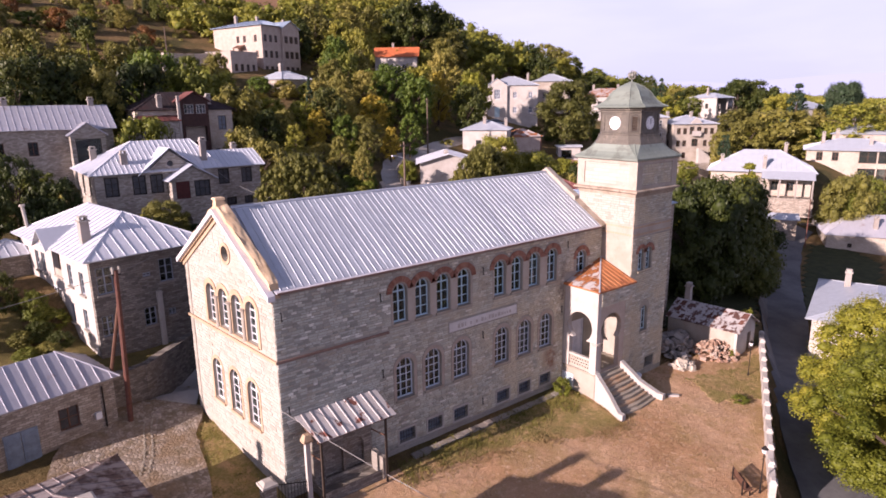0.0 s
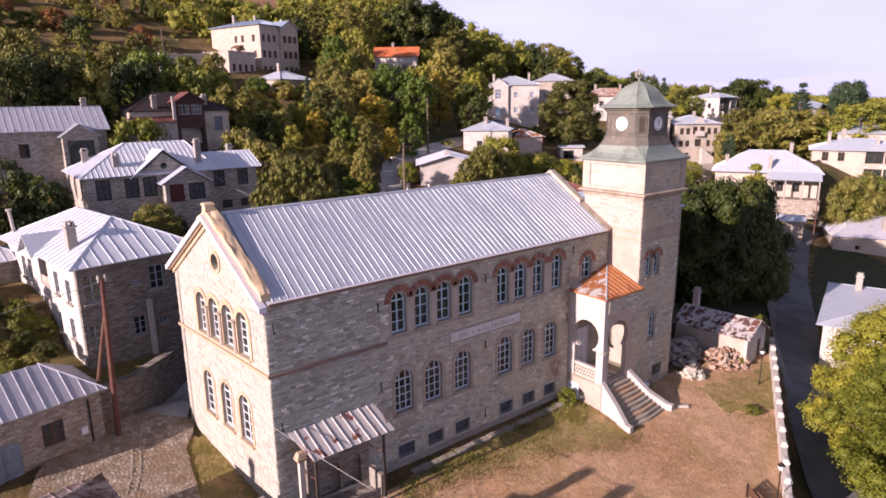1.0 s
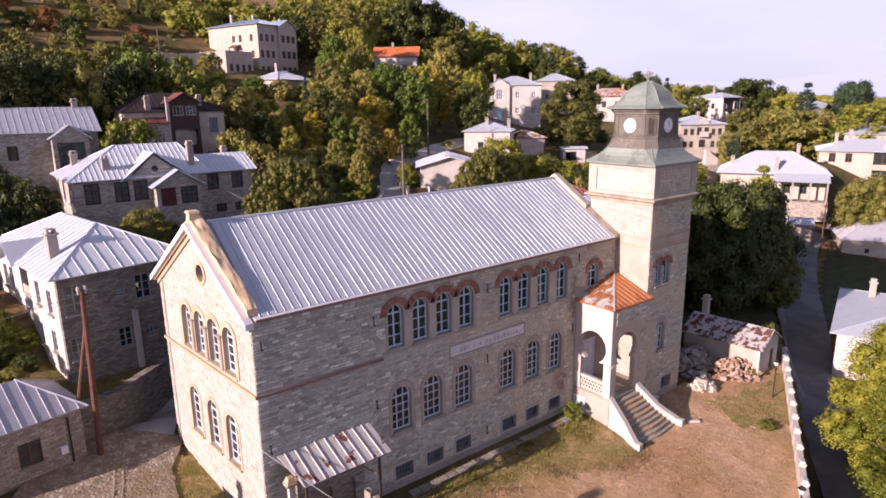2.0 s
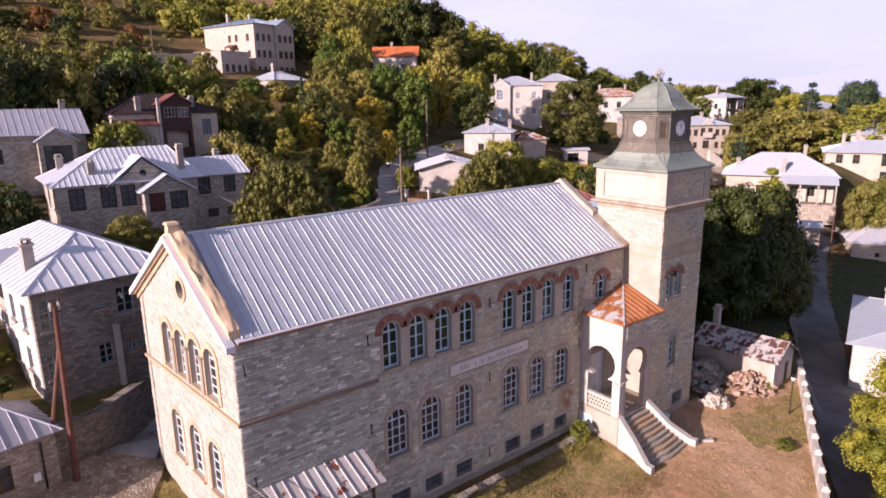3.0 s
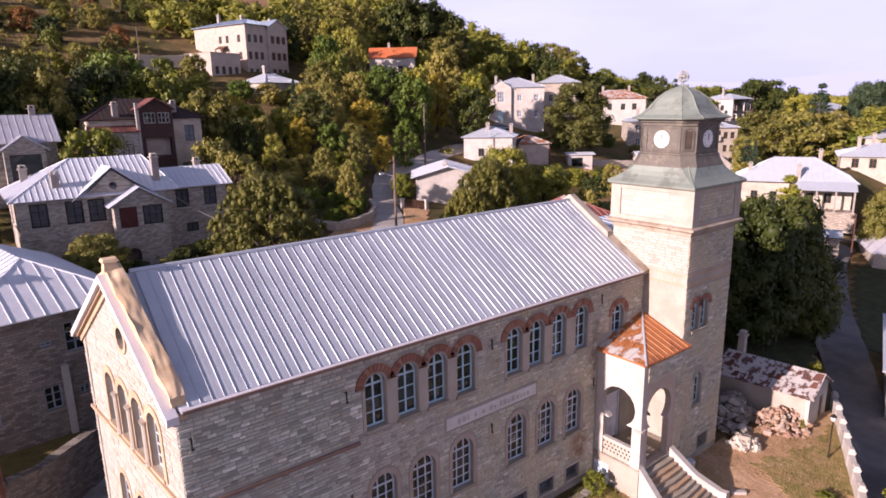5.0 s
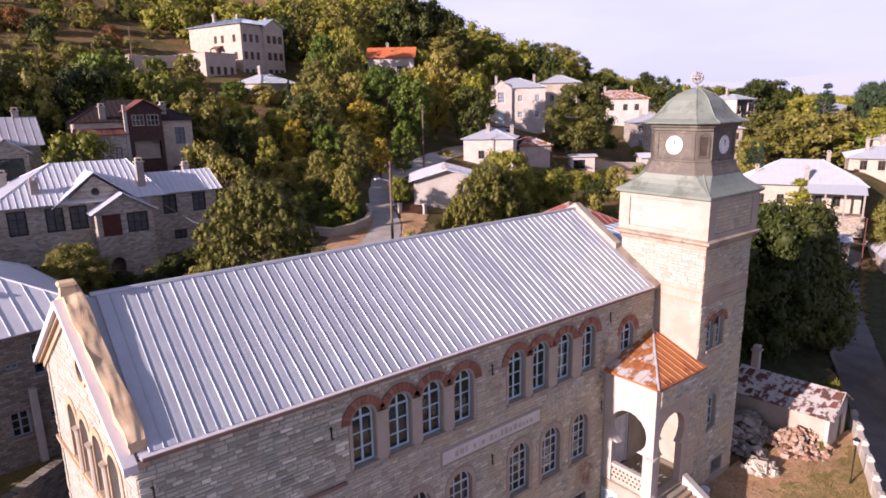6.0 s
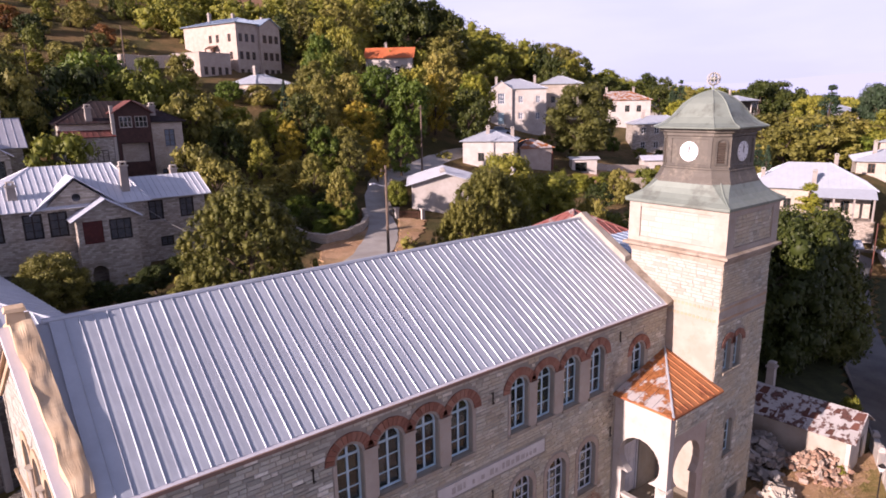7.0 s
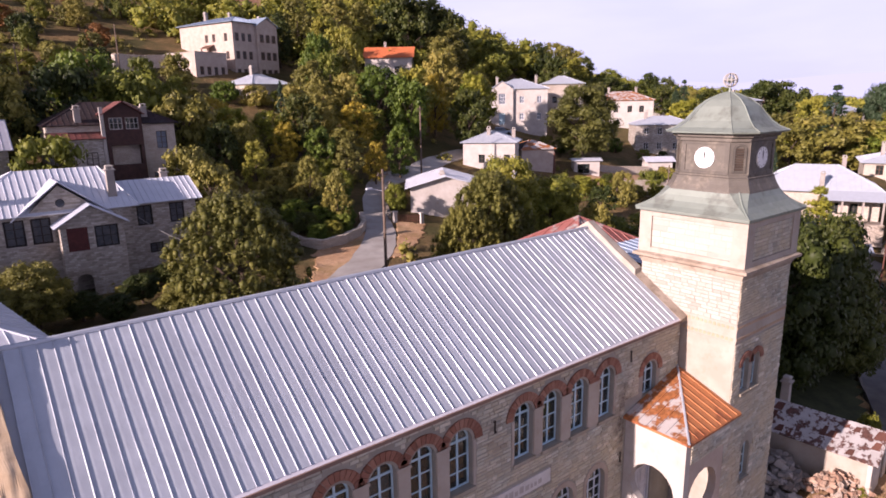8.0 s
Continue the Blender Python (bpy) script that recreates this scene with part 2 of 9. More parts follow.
RUST_WORN = sheet_mat("worn_rust_sheet", (0.42, 0.38, 0.36), (0.50, 0.46, 0.44), (0.42, 0.16, 0.055), 1.0, 0.15, 0.6, 0.46, 0.52, 1.3)
RED_SHEET = sheet_mat("faded_red_sheet", (0.24, 0.085, 0.07), (0.30, 0.115, 0.095), (0.40, 0.35, 0.33), 0.9, 0.1, 0.6, 0.53, 0.6, 1.2)
DARK_SHEET = sheet_mat("dark_rust_sheet", (0.024, 0.017, 0.018), (0.036, 0.023, 0.022), (0.055, 0.021, 0.017), 0.7, 0.1, 0.7)
DULL_RED = sheet_mat("dull_red_sheet", (0.13, 0.045, 0.038), (0.17, 0.06, 0.05), (0.07, 0.03, 0.025), 0.7, 0.1, 0.7)
SLATE_SHEET = sheet_mat("mottled_brown_sheet", (0.24, 0.205, 0.195), (0.32, 0.28, 0.27), (0.12, 0.075, 0.062), 0.95, 0.1, 0.7, 0.44, 0.56, 1.4)
BLUE_SHEET = sheet_mat("blue_grey_sheet", (0.30, 0.37, 0.46), (0.36, 0.43, 0.52))
TILE = sheet_mat("orange_tile", (0.52, 0.14, 0.045), (0.60, 0.18, 0.065), metal=0.0, rough=0.7)
LEAD_GREEN = sheet_mat("green_copper", (0.205, 0.24, 0.205), (0.255, 0.285, 0.245), (0.14, 0.145, 0.12), 0.5, 0.2, 0.55)
LEAD_DARK = sheet_mat("dark_lead", (0.095, 0.084, 0.07), (0.14, 0.124, 0.102), (0.22, 0.19, 0.15), 0.7, 0.15, 0.65, 0.48, 0.62, 1.6)
BLUE_PAINT = plain_mat("pale_blue_paint", (0.36, 0.52, 0.60), (0.45, 0.59, 0.66), 0.6)
BLUE_PAINT_DULL = plain_mat("faded_blue_paint", (0.20, 0.25, 0.31), (0.15, 0.18, 0.22), 0.75)
WHITE_PAINT = plain_mat("white_paint", (0.66, 0.66, 0.68), (0.56, 0.56, 0.58), 0.55)
PALE_FRAME = plain_mat("bluish_white_paint", (0.52, 0.58, 0.64), (0.42, 0.48, 0.54), 0.6)
DARK_WOOD = plain_mat("dark_wood", (0.045, 0.032, 0.025), (0.075, 0.055, 0.04), 0.6)
BROWN_WOOD = plain_mat("brown_wood", (0.13, 0.065, 0.04), (0.085, 0.043, 0.028), 0.75)
RED_DOOR = plain_mat("dark_red_wood", (0.10, 0.028, 0.024), (0.065, 0.02, 0.018), 0.7)
OLD_BOARD = plain_mat("old_dark_boards", (0.065, 0.033, 0.027), (0.04, 0.022, 0.019), 0.8)
POLE_WOOD = plain_mat("grey_pole_wood", (0.17, 0.125, 0.095), (0.11, 0.08, 0.06), 0.85)
RED_POLE = plain_mat("rust_red_pole", (0.125, 0.05, 0.035), (0.08, 0.035, 0.026), 0.75)
IRON = plain_mat("black_iron", (0.02, 0.02, 0.021), (0.045, 0.035, 0.03), 0.5, 0.5)
CONCRETE = plaster_mat("concrete", (0.40, 0.37, 0.33), (0.32, 0.29, 0.26))
STEP_STONE = plaster_mat("step_stone", (0.35, 0.31, 0.25), (0.25, 0.215, 0.165), (0.17, 0.12, 0.075), 0.6)
RUST_STEP = plaster_mat("rust_stained_step", (0.40, 0.26, 0.15), (0.33, 0.27, 0.20), (0.34, 0.13, 0.05), 0.8)
CLOCK_WHITE = plain_mat("clock_white", (0.80, 0.80, 0.80), (0.74, 0.74, 0.74), 0.4)
CURTAIN = plain_mat("pale_curtain", (0.56, 0.60, 0.63), (0.46, 0.50, 0.54), 0.9)
INSIDE = plain_mat("dark_interior", (0.10, 0.085, 0.07), (0.07, 0.06, 0.05), 0.9)
BARK = plain_mat("bark", (0.085, 0.06, 0.042), (0.05, 0.036, 0.026), 0.95, scale=8)
CABLE = plain_mat("cable", (0.22, 0.21, 0.20), (0.17, 0.16, 0.15), 0.6)
LETTER = plain_mat("faded_letter", (0.33, 0.30, 0.275), (0.40, 0.37, 0.34), 0.8)
SIGN_STONE = plaster_mat("sign_stone", (0.58, 0.555, 0.53), (0.49, 0.465, 0.44))

GLASS = Mat("window_glass", 0.04, 0.0, 0.5)
GLASS.b.inputs["Transmission Weight"].default_value = 0.92
GLASS.b.inputs["IOR"].default_value = 1.45
GLASS = GLASS.color((0.20, 0.24, 0.24)).m

LEAF_GREEN = leaf_mat("green_leaf", ((0.0, (0.035, 0.054, 0.008)), (0.5, (0.145, 0.158, 0.020)), (1.0, (0.31, 0.27, 0.035))))
# dark leaf lowered further to carry shade on trees behind the tower
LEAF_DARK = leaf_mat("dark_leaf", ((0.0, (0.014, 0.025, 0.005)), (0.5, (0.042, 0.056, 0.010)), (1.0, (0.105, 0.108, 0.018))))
LEAF_DEEP = leaf_mat("deep_green_leaf", ((0.0, (0.022, 0.046, 0.006)), (0.5, (0.085, 0.125, 0.013)), (1.0, (0.19, 0.215, 0.026))))
LEAF_OLIVE = leaf_mat("olive_leaf", ((0.0, (0.050, 0.053, 0.013)), (0.5, (0.172, 0.160, 0.031)), (1.0, (0.34, 0.275, 0.058))))
LEAF_SAGE = leaf_mat("sage_leaf", ((0.0, (0.030, 0.036, 0.008)), (0.5, (0.105, 0.107, 0.022)), (1.0, (0.225, 0.195, 0.040))))
LEAF_YELLOW = leaf_mat("yellowing_leaf", ((0.0, (0.13, 0.115, 0.012)), (0.5, (0.31, 0.235, 0.022)), (1.0, (0.46, 0.32, 0.035))))
LEAF_LIME = leaf_mat("lime_leaf", ((0.0, (0.055, 0.075, 0.008)), (0.5, (0.168, 0.178, 0.018)), (1.0, (0.36, 0.315, 0.034))))
NEEDLE = leaf_mat("needle", ((0.0, (0.020, 0.038, 0.020)), (0.5, (0.035, 0.060, 0.028)), (1.0, (0.060, 0.085, 0.035))))
SCRUB_RUST = leaf_mat("rusty_leaf", ((0.0, (0.10, 0.05, 0.015)), (0.5, (0.18, 0.075, 0.02)), (1.0, (0.24, 0.13, 0.03))))


def ground_mat():
    k = Mat("scrub_ground", 0.95, 0, 0.1)
    v = k.world()
    c = k.mix(k.noise(v, 0.12, 6, 0.65, 0.4, 0.6), (0.085, 0.078, 0.03), (0.27, 0.17, 0.08))
    c = k.mix(k.math("MULTIPLY", k.noise(v, 1.1, 6, 0.7), 0.6), c, (0.085, 0.075, 0.03))
    c = k.mix(k.math("MULTIPLY", k.noise(v, 9.0, 4, 0.7), 0.4), c, (0.045, 0.04, 0.02))
    return k.color(c).bump(k.noise(v, 2.5, 6, 0.7), 0.8, 0.15).m


def yard_mat():
    k = Mat("dry_yard", 0.95, 0, 0.1)
    v = k.world()
    c = k.mix(k.noise(v, 0.16, 5, 0.6, 0.36, 0.64), (0.40, 0.235, 0.125), (0.56, 0.37, 0.23))
    c = k.mix(k.math("MULTIPLY", k.noise(v, 0.33, 7, 0.72, 0.47, 0.66), 0.75), c, (0.255, 0.185, 0.065))
    c = k.mix(k.math("MULTIPLY", k.noise(v, 1.4, 6, 0.75, 0.5, 0.7), 0.5), c, (0.27, 0.155, 0.08))
    c = k.mix(k.math("MULTIPLY", k.noise(v, 3.1, 5, 0.7, 0.55, 0.66), 0.6), c, (0.62, 0.45, 0.31))
    c = k.mix(k.math("MULTIPLY", k.noise(v, 11.0, 5, 0.7, 0.42, 0.7), 0.4), c, (0.18, 0.11, 0.055))
    return k.color(c).bump(k.noise(v, 2.2, 7, 0.72), 0.45, 0.10).m


def cobble_mat():
    k = Mat("cobbled_lane", 0.9, 0, 0.15)
    v = k.world()
    t = k.n.new("ShaderNodeTexVoronoi")
    t.inputs["Scale"].default_value = 4.6
    k.l.new(v, t.inputs["Vector"])
    e = k.n.new("ShaderNodeTexVoronoi")
    e.feature = "DISTANCE_TO_EDGE"
    e.inputs["Scale"].default_value = 4.6
    k.l.new(v, e.inputs["Vector"])
    gap = k.math("LESS_THAN", e.outputs["Distance"], 0.06)
    sp = k.n.new("ShaderNodeSeparateColor")
    k.l.new(t.outputs["Color"], sp.inputs[0])
    c = k.mix(sp.outputs[0], (0.40, 0.345, 0.29), (0.19, 0.155, 0.12))
    c = k.mix(k.noise(v, 0.5, 5, 0.6, 0.42, 0.6), c, (0.23, 0.165, 0.105))
    c = k.mix(k.math("MULTIPLY", k.noise(v, 1.3, 5, 0.7, 0.5, 0.62), 0.5), c, (0.13, 0.10, 0.05))
    c = k.mix(k.math("MULTIPLY", gap, 0.55), c, (0.11, 0.085, 0.055))
    return k.color(c).bump(e.outputs["Distance"], 0.8, 0.06).m


def lawn_mat():
    k = Mat("lawn", 0.95, 0, 0.1)
    v = k.world()
    c = k.mix(k.noise(v, 0.8, 6, 0.65), (0.10, 0.10, 0.028), (0.21, 0.17, 0.06))
    c = k.mix(k.math("MULTIPLY", k.noise(v, 8, 5, 0.7), 0.5), c, (0.30, 0.21, 0.095))
    return k.color(c).bump(k.noise(v, 14, 5, 0.7), 0.9, 0.08).m


def grassy_mat():
    """Dry earth with thin olive and straw-coloured grass growing through."""
    k = Mat("thin_grass", 0.95, 0, 0.1)
    v = k.world()
    c = k.mix(k.noise(v, 0.22, 5, 0.6, 0.36, 0.64), (0.40, 0.245, 0.13), (0.50, 0.33, 0.19))
    c = k.mix(k.math("MULTIPLY", k.noise(v, 0.75, 7, 0.75, 0.36, 0.56), 0.9), c, (0.205, 0.17, 0.055))
    c = k.mix(k.math("MULTIPLY", k.noise(v, 2.6, 6, 0.75, 0.45, 0.62), 0.65), c, (0.115, 0.115, 0.032))
    c = k.mix(k.math("MULTIPLY", k.noise(v, 9.0, 5, 0.7, 0.45, 0.7), 0.5), c, (0.36, 0.27, 0.115))
    return k.color(c).bump(k.noise(v, 7, 6, 0.72), 0.6, 0.07).m


def road_mat():
    k = Mat("worn_asphalt", 0.85, 0, 0.2)
    v = k.world()
    c = k.mix(k.noise(v, 0.35, 5, 0.6, 0.4, 0.6), (0.115, 0.115, 0.118), (0.17, 0.168, 0.168))
    c = k.mix(k.math("MULTIPLY", k.noise(v, 2.2, 5, 0.7, 0.55, 0.7), 0.5), c, (0.08, 0.078, 0.078))
    return k.color(c).bump(k.noise(v, 18, 5, 0.7), 0.5, 0.02).m


# grass colour lowered to hold the shade lying on this ground
DARK_GRASS = plain_mat("shade_toned_grass", (0.05, 0.056, 0.02), (0.028, 0.034, 0.012), 0.95, scale=1.2)
THIN_GRASS = grassy_mat()
GROUND, YARD, COBBLE, LAWN, ROAD = ground_mat(), yard_mat(), cobble_mat(), lawn_mat(), road_mat()
FIELD = plain_mat("ploughed_field", (0.27, 0.14, 0.075), (0.33, 0.19, 0.10), 0.95, scale=0.15)
TRACK = plain_mat("pale_concrete_road", (0.40, 0.375, 0.345), (0.29, 0.265, 0.24), 0.85, scale=0.5)
# emission imitates haze in the air before the mountains
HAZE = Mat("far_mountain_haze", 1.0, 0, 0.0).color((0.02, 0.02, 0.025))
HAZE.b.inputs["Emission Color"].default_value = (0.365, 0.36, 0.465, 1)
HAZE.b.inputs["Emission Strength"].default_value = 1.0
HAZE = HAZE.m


# ---- building blocks ----
def mesh_of(name, bm, mat):
    me = bpy.data.meshes.new(name)
    bm.normal_update()
    bm.to_mesh(me)
    bm.free()
    for m in (mat if isinstance(mat, (list, tuple)) else [mat]):
        me.materials.append(m)
    return me


def part(name, bm, mat, parent, label="", kind=""):
    """One mesh under a thing or a part; coordinates are those of the parent's own space."""
    ob = new(name, mesh_of(name, bm, mat))
    ob.parent = parent
    return tagged(ob, label, kind=kind)


def thing(name, label, category, m=None, group="", kind=""):
    ob = new(name)
    ob.empty_display_size = 0.3
    ob.matrix_basis = m or Matrix.Identity(4)
    return tagged(ob, label, category, group, kind)


def solid(name, bm, mat, label, category, m=None, group="", kind=""):
    """A thing that is one mesh."""
    ob = new(name, mesh_of(name, bm, mat))
    ob.matrix_basis = m or Matrix.Identity(4)
    return tagged(ob, label, category, group, kind)


def quad_box(bm, lower, upper):
    """A closed block between two loops of equal length."""
    a = [bm.verts.new(p) for p in lower]
    b = [bm.verts.new(p) for p in upper]
    n = len(a)
    bm.faces.new(a[::-1])
    bm.faces.new(b)
    for i in range(n):
        bm.faces.new((a[i], a[(i + 1) % n], b[(i + 1) % n], b[i]))
    return a + b


def box(bm, x0, x1, y0, y1, z0, z1, m=None, taper=0.0):
    t = taper
    lo = [(x0, y0, z0), (x1, y0, z0), (x1, y1, z0), (x0, y1, z0)]
    hi = [(x0 + t, y0 + t, z1), (x1 - t, y0 + t, z1), (x1 - t, y1 - t, z1), (x0 + t, y1 - t, z1)]
    if m:
        lo, hi = [m @ Vector(p) for p in lo], [m @ Vector(p) for p in hi]
    return quad_box(bm, lo, hi)


def bar(bm, a, b, r, sides=6, r2=None):
    """A round bar from a to b."""
    a, b = Vector(a), Vector(b)
    q = (b - a).to_track_quat("Z", "Y")
    ring = lambda c, rr: [c + q @ Vector((rr * math.cos(2 * math.pi * i / sides), rr * math.sin(2 * math.pi * i / sides), 0)) for i in range(sides)]
    quad_box(bm, ring(a, r), ring(b, r if r2 is None else r2))


def cable(bm, a, b, sag, r=0.015, n=14):
    a, b = Vector(a), Vector(b)
    pts = [a.lerp(b, i / n) - Vector((0, 0, sag * 4 * (i / n) * (1 - i / n))) for i in range(n + 1)]
    side = (b - a).cross(Vector((0, 0, 1))).normalized() * r
    rings = [[bm.verts.new(p + side * u + Vector((0, 0, r * v))) for u, v in ((1, 0), (0, 1), (-1, 0), (0, -1))] for p in pts]
    for p, q in zip(rings, rings[1:]):
        for k in range(4):
            bm.faces.new((p[k], p[(k + 1) % 4], q[(k + 1) % 4], q[k]))
    bm.faces.new(rings[0][::-1])
    bm.faces.new(rings[-1])


def arch(x0, x1, z0, z1, n=10, spring=None):
    """The outline of a round-headed opening, anticlockwise from its lower left corner."""
    r, c = (x1 - x0) / 2, (x0 + x1) / 2
    s = z1 - r if spring is None else spring
    top = [(c + r * math.cos(math.pi * i / n), s + (z1 - s) * math.sin(math.pi * i / n)) for i in range(n + 1)]
    return [(x0, z0), (x1, z0)] + top


def rect(x0, x1, z0, z1):
    return [(x0, z0), (x1, z0), (x1, z1), (x0, z1)]


def slab(bm, outline, holes, d0, d1, m=None):
    """A wall slab in the plane x-z between depths d0 and d1, with openings right through it."""
    m = m or Matrix.Identity(4)
    for d in (d0, d1):
        edges, verts = [], []
        for loop in [outline] + holes:
            vs = [bm.verts.new(m @ Vector((x, d, z))) for x, z in loop]
            verts.append(vs)
            edges += [bm.edges.new((vs[i], vs[(i + 1) % len(vs)])) for i in range(len(vs))]
        bmesh.ops.triangle_fill(bm, use_beauty=True, use_dissolve=False, edges=edges)
        if d == d0:
            front = verts
    for f, b in zip(front, verts):
        for i in range(len(f)):
            j = (i + 1) % len(f)
            bm.faces.new((f[i], f[j], b[j], b[i]))
    bmesh.ops.recalc_face_normals(bm, faces=bm.faces)


def ring(bm, inner, outer, d0, d1, m=None):
    """A frame between two outlines with as many corners each."""
    m = m or Matrix.Identity(4)
    vs = [[bm.verts.new(m @ Vector((x, d, z))) for x, z in loop] for loop in (inner, outer) for d in (d0, d1)]
    n = len(inner)
    for i in range(n):
        j = (i + 1) % n
        for a, b in ((0, 2), (2, 3), (3, 1), (1, 0)):
            bm.faces.new((vs[a][i], vs[a][j], vs[b][j], vs[b][i]))
    bmesh.ops.recalc_face_normals(bm, faces=bm.faces)


def window(parent, m, x0, x1, z0, z1, mat, round_head=True, cols=2, rows=4, deep=0.22, sill=None, curtain=False, name="window", label="", w=0.07, glass=None):
    """A glazed window set into its opening: frame with bars, pane, sill."""
    c = (x0 + x1) / 2
    out = arch(x0, x1, z0, z1) if round_head else rect(x0, x1, z0, z1)
    r = (x1 - x0) / 2
    if round_head:
        inn = arch(x0 + w, x1 - w, z0 + w, z1 - w)
    else:
        inn = rect(x0 + w, x1 - w, z0 + w, z1 - w)
    bm = bmesh.new()
    ring(bm, inn, out, deep, deep + 0.08, m)
    spring = z1 - r if round_head else z1
    for i in range(1, cols):
        x = x0 + (x1 - x0) * i / cols
        h = math.sqrt(max(r * r - (x - c) ** 2, 0)) if round_head else 0
        box(bm, x - 0.028 - 0.012 * (cols == 2), x + 0.028 + 0.012 * (cols == 2), deep + 0.005, deep + 0.07, z0 + w / 2, spring + h - w / 2, m)
    top = spring if round_head else z1
    for i in range(1, rows + (1 if round_head else 0)):
        z = z0 + (top - z0) * i / rows
        t = 0.04 if i == rows else 0.022
        box(bm, x0 + w / 2, x1 - w / 2, deep + 0.01, deep + 0.06, z - t, z + t, m)
    fr = part(name, bm, mat, parent, label)
    bm = bmesh.new()
    slab(bm, inn, [], deep + 0.03, deep + 0.042, m)
    p = part("pane", bm, glass or GLASS, fr)
    p.visible_shadow = False
    if sill:
        bm = bmesh.new()
        box(bm, x0 - 0.08, x1 + 0.08, -0.10, deep, z0 - 0.13, z0 - 0.003, m)
        part("sill", bm, sill, fr)
    if curtain:
        bm = bmesh.new()
        box(bm, x0 + w, x1 - w, deep + 0.12, deep + 0.15, z0 + w + (z1 - z0) * 0.02, spring, m)
        part("curtain", bm, CURTAIN, fr, "pale closed curtain")
    return fr


def ribs(bm, poly, gap, h=0.05, w=0.035, start=0.5):
    """Standing seams up a convex roof slope, whose first two corners are its eave."""
    p = [Vector(v) for v in poly]
    e = (p[1] - p[0]).normalized()
    nrm = (p[1] - p[0]).cross(p[2] - p[0]).normalized()
    s = nrm.cross(e)
    uv = [((q - p[0]).dot(e), (q - p[0]).dot(s)) for q in p]
    lo, hi = min(u for u, _ in uv), max(u for u, _ in uv)
    u = lo + gap * start
    while u < hi:
        ts = []
        for (ua, va), (ub, vb) in zip(uv, uv[1:] + uv[:1]):
            if (ua - u) * (ub - u) < 0:
                ts.append(va + (vb - va) * (u - ua) / (ub - ua))
        if len(ts) >= 2 and max(ts) - min(ts) > 0.15:
            a, b = p[0] + e * u + s * min(ts), p[0] + e * u + s * max(ts)
            quad_box(bm, [a - e * w, a + e * w, b + e * w, b - e * w],
                     [v + nrm * h for v in (a - e * w * 0.6, a + e * w * 0.6, b + e * w * 0.6, b - e * w * 0.6)])
        u += gap


def seams_on(slope, poly, gap, mat, h=0.05, w=0.03):
    """The standing seams of a roof slope, as one part of it."""
    bm = bmesh.new()
    ribs(bm, poly, gap, h * 0.75, w * 0.8)
    if bm.faces:
        part("seams", bm, mat, slope, kind="stuff")
    else:
        bm.free()


def plate(bm, poly, t=0.06):
    """A roof slope of some thickness."""
    p = [Vector(v) for v in poly]
    n = (p[1] - p[0]).cross(p[2] - p[0]).normalized()
    quad_box(bm, [q - n * t for q in p], p)


def chimney(parent, x, y, z0, z1, w=0.55, mat=None, cap=True):
    bm = bmesh.new()
    box(bm, x - w / 2, x + w / 2, y - w / 2, y + w / 2, z0, z1, taper=0.02)
    ch = part("chimney", bm, mat or FADED_WASH, parent)
    if cap:
        bm = bmesh.new()
        box(bm, x - w / 2 - 0.07, x + w / 2 + 0.07, y - w / 2 - 0.07, y + w / 2 + 0.07, z1, z1 + 0.09)
        for sx in (-1, 1):
            box(bm, x + sx * w * 0.33 - 0.06, x + sx * w * 0.33 + 0.06, y - w * 0.4, y + w * 0.4, z1 + 0.09, z1 + 0.30)
        box(bm, x - w / 2, x + w / 2, y - w / 2, y + w / 2, z1 + 0.30, z1 + 0.37, taper=0.08)
        part("chimney_cap", bm, CONCRETE, ch)
    return ch


def smooth(a, b, x):
    t = min(max((x - a) / (b - a), 0.0), 1.0)
    return t * t * (3 - 2 * t)


# ---- the lie of the land ----
PROFILE = ((-4000, -40), (-300, -30), (-60, -8), (-14, -2.3), (-5, -1.6), (0, -1.05), (10, 0.1), (14, 1.4), (22, 5.8), (34, 6.3), (42, 7.6),
           (54, 11), (92, 23.5), (150, 44), (230, 74), (330, 92), (600, 70), (4000, -40))
FALL = ((-4000, 1), (95, 1), (126, 1.0), (140, 0.86), (152, 0.70), (163, 0.62), (190, 0.52), (230, 0.40), (270, 0.33), (380, 0.21), (600, 0.08), (4000, 0.0))
WALL_A, WALL_B = Vector((20.2, -14.2)), Vector((38.9, -4.85))


def table(rows, v):
    for (a, za), (b, zb) in zip(rows, rows[1:]):
        if v <= b:
            return za + (zb - za) * (v - a) / (b - a)
    return rows[-1][1]


